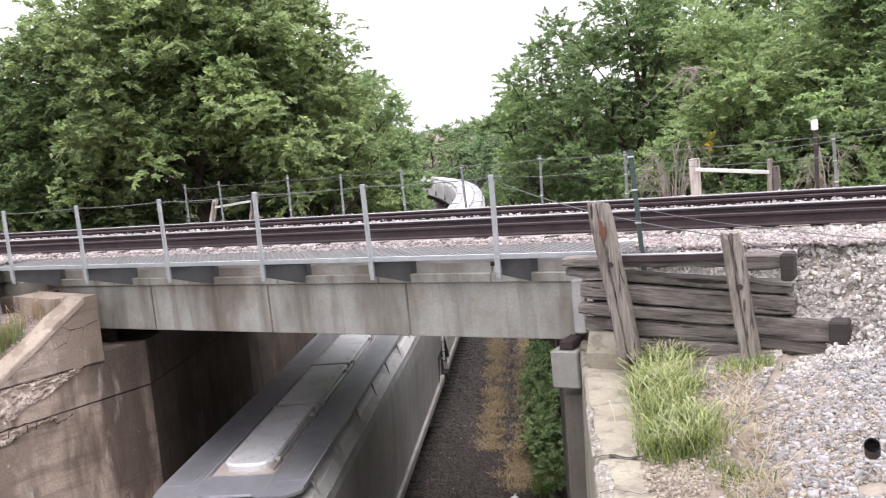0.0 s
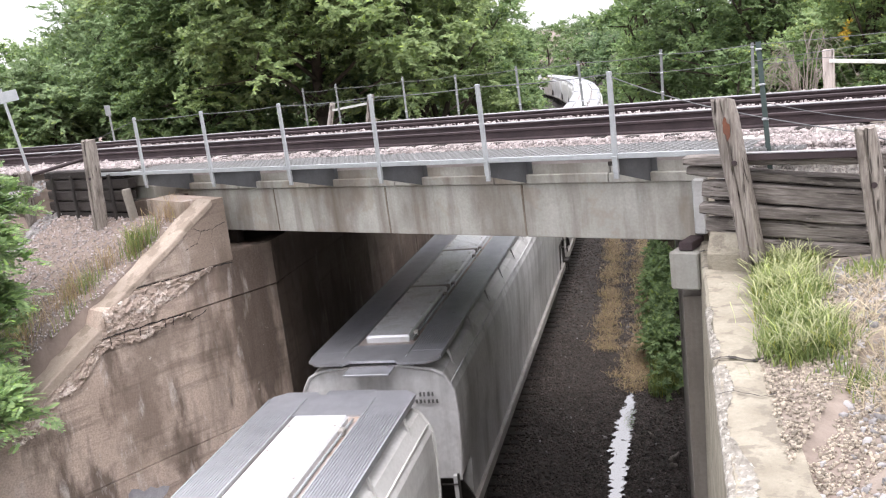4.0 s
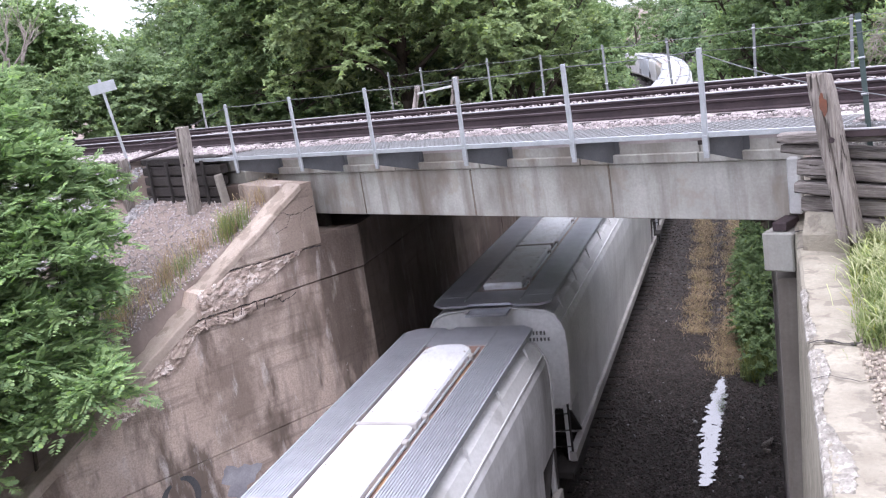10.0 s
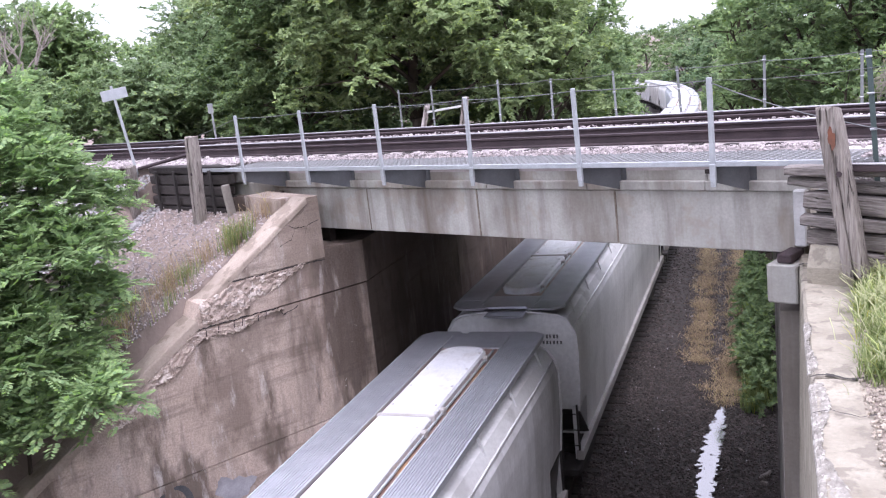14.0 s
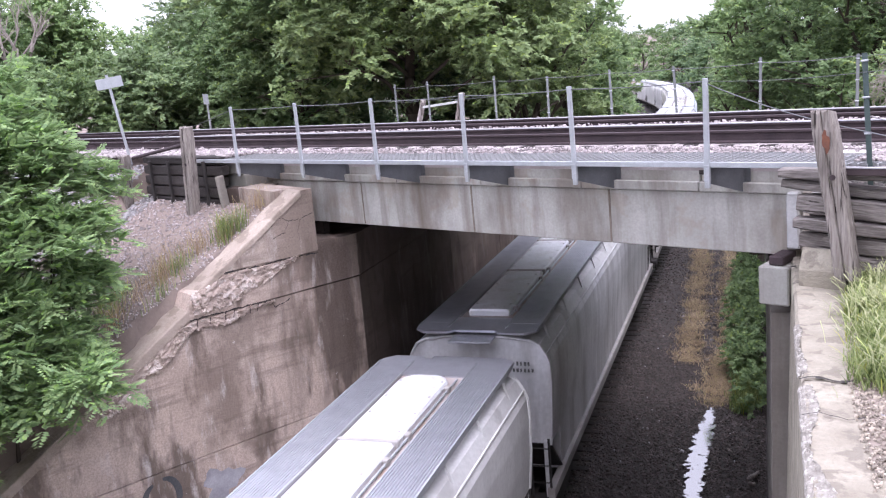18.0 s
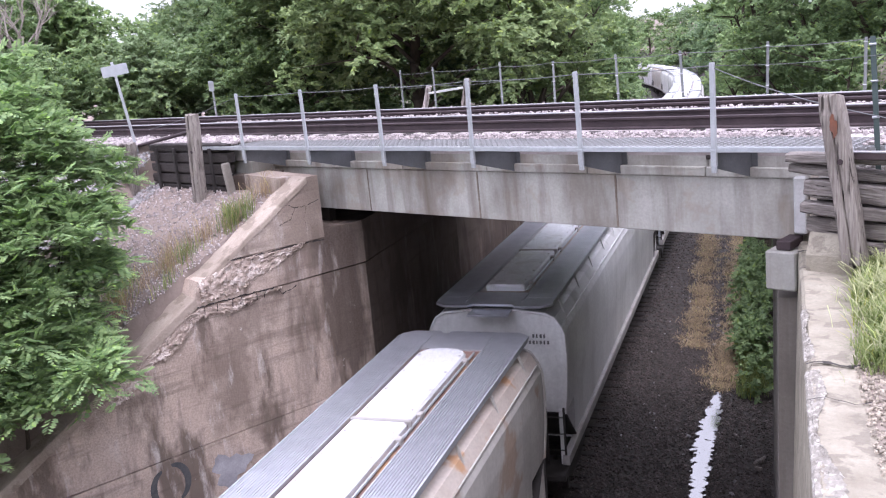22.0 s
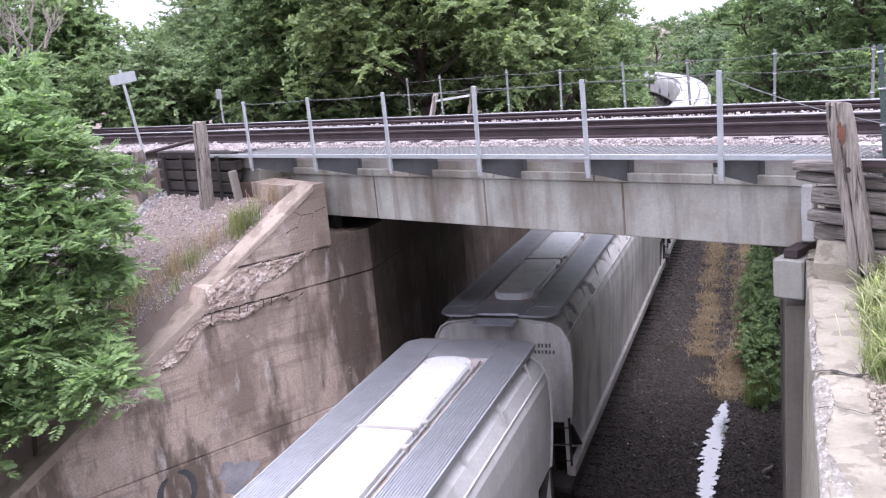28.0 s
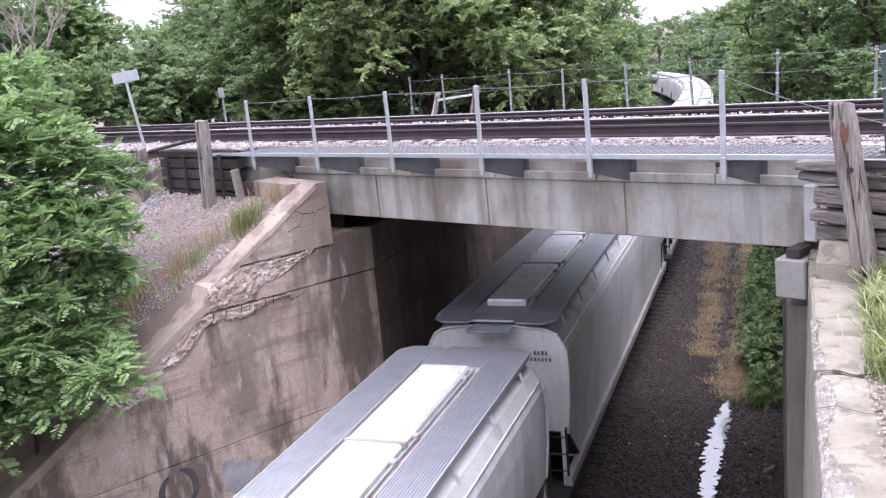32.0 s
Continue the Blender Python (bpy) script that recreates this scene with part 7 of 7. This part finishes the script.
    for az, dist, size, count in ((-8.1, 22.4, 1.0, 26), (-16.6, 21.6, 0.8, 18)):
        ob = thing("dead_brush", polar(az, dist, 0.2), "bare grey dead brush drooping behind the fence", "bush")
        g = Geo()
        for i in range(count):
            a, reach, top = r2.uniform(0, 6.283), r2.uniform(0.4, 1.35) * size, r2.uniform(0.9, 1.95) * size
            d = Vector((math.cos(a), 0.6 * math.sin(a), 0))
            line = [d * r2.uniform(0, 0.3)]
            for f, z in ((0.35, 0.72), (0.6, 1.0), (0.85, 0.86), (1.05, 0.5)):
                line.append(d * reach * f + Vector((r2.uniform(-0.09, 0.09), r2.uniform(-0.05, 0.05), top * z + r2.uniform(-0.08, 0.08))))
            tube(g, line, [0.014, 0.011, 0.008, 0.006, 0.003], 4)
            for k in range(5):
                c = r2.choice((1, 2, 2, 3))
                side_twigs(g, line[c].lerp(line[c + 1], r2.random()), d * 0.5, 2, 0.45 * size, 0.005)
        part("twig_tangle", g, TWIG, ob, "tangled bare twigs")["kind"] = "stuff"
    ob = thing("dead_branch", polar(-8.4, 22.8, 0.0, 10.6), "bare grey dead branch hanging among the leaves", "branch")
    g = Geo()
    for i in range(9):
        d = Vector((r2.uniform(-1, 0.7), r2.uniform(-0.3, 0.3), r2.uniform(-0.5, 0.3)))
        line = [Vector((0.5 + r2.uniform(-0.1, 0.1), 0.2, 0.35)) + d * f + Vector((r2.uniform(-0.06, 0.06), 0, r2.uniform(-0.06, 0.06) - 0.25 * f * f)) for f in (0, 0.4, 0.8, 1.25)]
        tube(g, line, [0.018, 0.013, 0.008, 0.003], 4)
        for k in range(6):
            c = r2.choice((0, 1, 1, 2))
            side_twigs(g, line[c].lerp(line[c + 1], r2.random()), d * 0.6, 2, 0.4, 0.005)
    part("twig_tangle", g, TWIG, ob, "tangled bare twigs")["kind"] = "stuff"


def build_debris():
    """Broken pale wood lying by the foot of the abutment."""
    for x, y, ln, r, yaw in ((-0.2, 21.0, 0.55, 0.06, 64), (-0.22, 20.6, 0.16, 0.06, 10), (-0.75, 22.4, 0.25, 0.03, 120)):
        g = Geo()
        tube(g, [(-ln / 2, 0, 0), (-ln / 6, 0.02, 0.01), (ln / 5, -0.01, 0.0), (ln / 2, 0.01, 0.02)], [r * 0.7, r, r * 0.9, r * 0.6], 8)
        whole("wood_chunk", g, WOOD_UP, "broken piece of pale wood on the dark ballast", "wood", pose(x, y, -0.43 + r, 0, 4, yaw), "wood pieces on the ballast")


def build_bare_tree():
    """Dead, nearly leafless tree among the green ones."""
    ob = thing("bare_tree", polar(43.2, 31), "half dead tree with bare brownish branches", "tree")
    r2 = random.Random(77)

    def grow(p, d, ln, r, level, g):
        q = p + d * ln
        mid = p.lerp(q, 0.5) + Vector((r2.uniform(-1, 1), r2.uniform(-1, 1), 0)) * ln * 0.06
        tube(g, [p, mid, q], [r, r * 0.8, r * 0.55], 5)
        if level:
            for _ in range(3 if level > 1 else 4):
                e = (d + Vector((r2.uniform(-0.8, 0.8), r2.uniform(-0.8, 0.8), r2.uniform(-0.1, 0.5)))).normalized()
                grow(p.lerp(q, r2.uniform(0.5, 1.0)), e, ln * r2.uniform(0.5, 0.75), r * 0.5, level - 1, g)

    g = Geo()
    g.rod((0, 0, -0.5), (0.1, 0, 1.6), 0.13, 0.11, 8)
    part("trunk", g, TWIG, ob)
    for i in range(4):
        g = Geo()
        a = i * 1.6 + 0.4
        grow(Vector((0.1, 0, 1.5)), Vector((0.45 * math.cos(a), 0.45 * math.sin(a), 1.0)).normalized(), 1.7, 0.07, 3, g)
        part("limb", g, TWIG, ob)


def build_puddle():
    m = bpy.data.materials.new("still_water")
    m.use_nodes = True
    b = m.node_tree.nodes["Principled BSDF"]
    b.inputs["Base Color"].default_value, b.inputs["Roughness"].default_value, b.inputs["IOR"].default_value = (0.02, 0.018, 0.016, 1), 0.06, 3.0
    b.inputs["Specular IOR Level"].default_value = 0.5
    # ragged edge, with small islands of ballast standing out of the water
    rng = np.random.default_rng(12)
    st = 0.035
    nx, ny = 30, 178
    bumps = rng.normal(0, 1, (nx + 1, ny + 1))
    for _ in range(2):
        bumps = (bumps + np.roll(bumps, 1, 0) + np.roll(bumps, 1, 1) + np.roll(bumps, -1, 0) + np.roll(bumps, -1, 1)) / 5
    bumps /= bumps.std()
    vs, fs, seen = [], [], {}

    def corner(i, j):
        if (i, j) not in seen:
            t = j / ny
            seen[(i, j)] = len(vs)
            vs.append((-1.53 + 0.22 * t * t + 0.02 * math.sin(11 * t) + (i - nx / 2) * st + 0.01 * bumps[i, j], 19.0 + j * st, -0.425))
        return seen[(i, j)]

    for i in range(nx):
        for j in range(ny):
            t = (j + 0.5) / ny
            wide = 0.21 * math.sin(math.pi * (0.08 + 0.92 * t)) ** 0.5
            if abs((i + 0.5 - nx / 2) * st) + 0.04 * bumps[i, j] < wide and bumps[i, j] < 1.9:
                fs.append((corner(i, j), corner(i + 1, j), corner(i + 1, j + 1), corner(i, j + 1)))
    g = Geo().add(vs, fs)
    whole("puddle", g, m, "long narrow puddle of still water on the cutting floor", "puddle", kind="structure")


build_stones()
place_trees()
woods()
bank_shrubs()
build_bush()
build_grass()
build_bare_tree()
build_debris()
build_puddle()

motions()
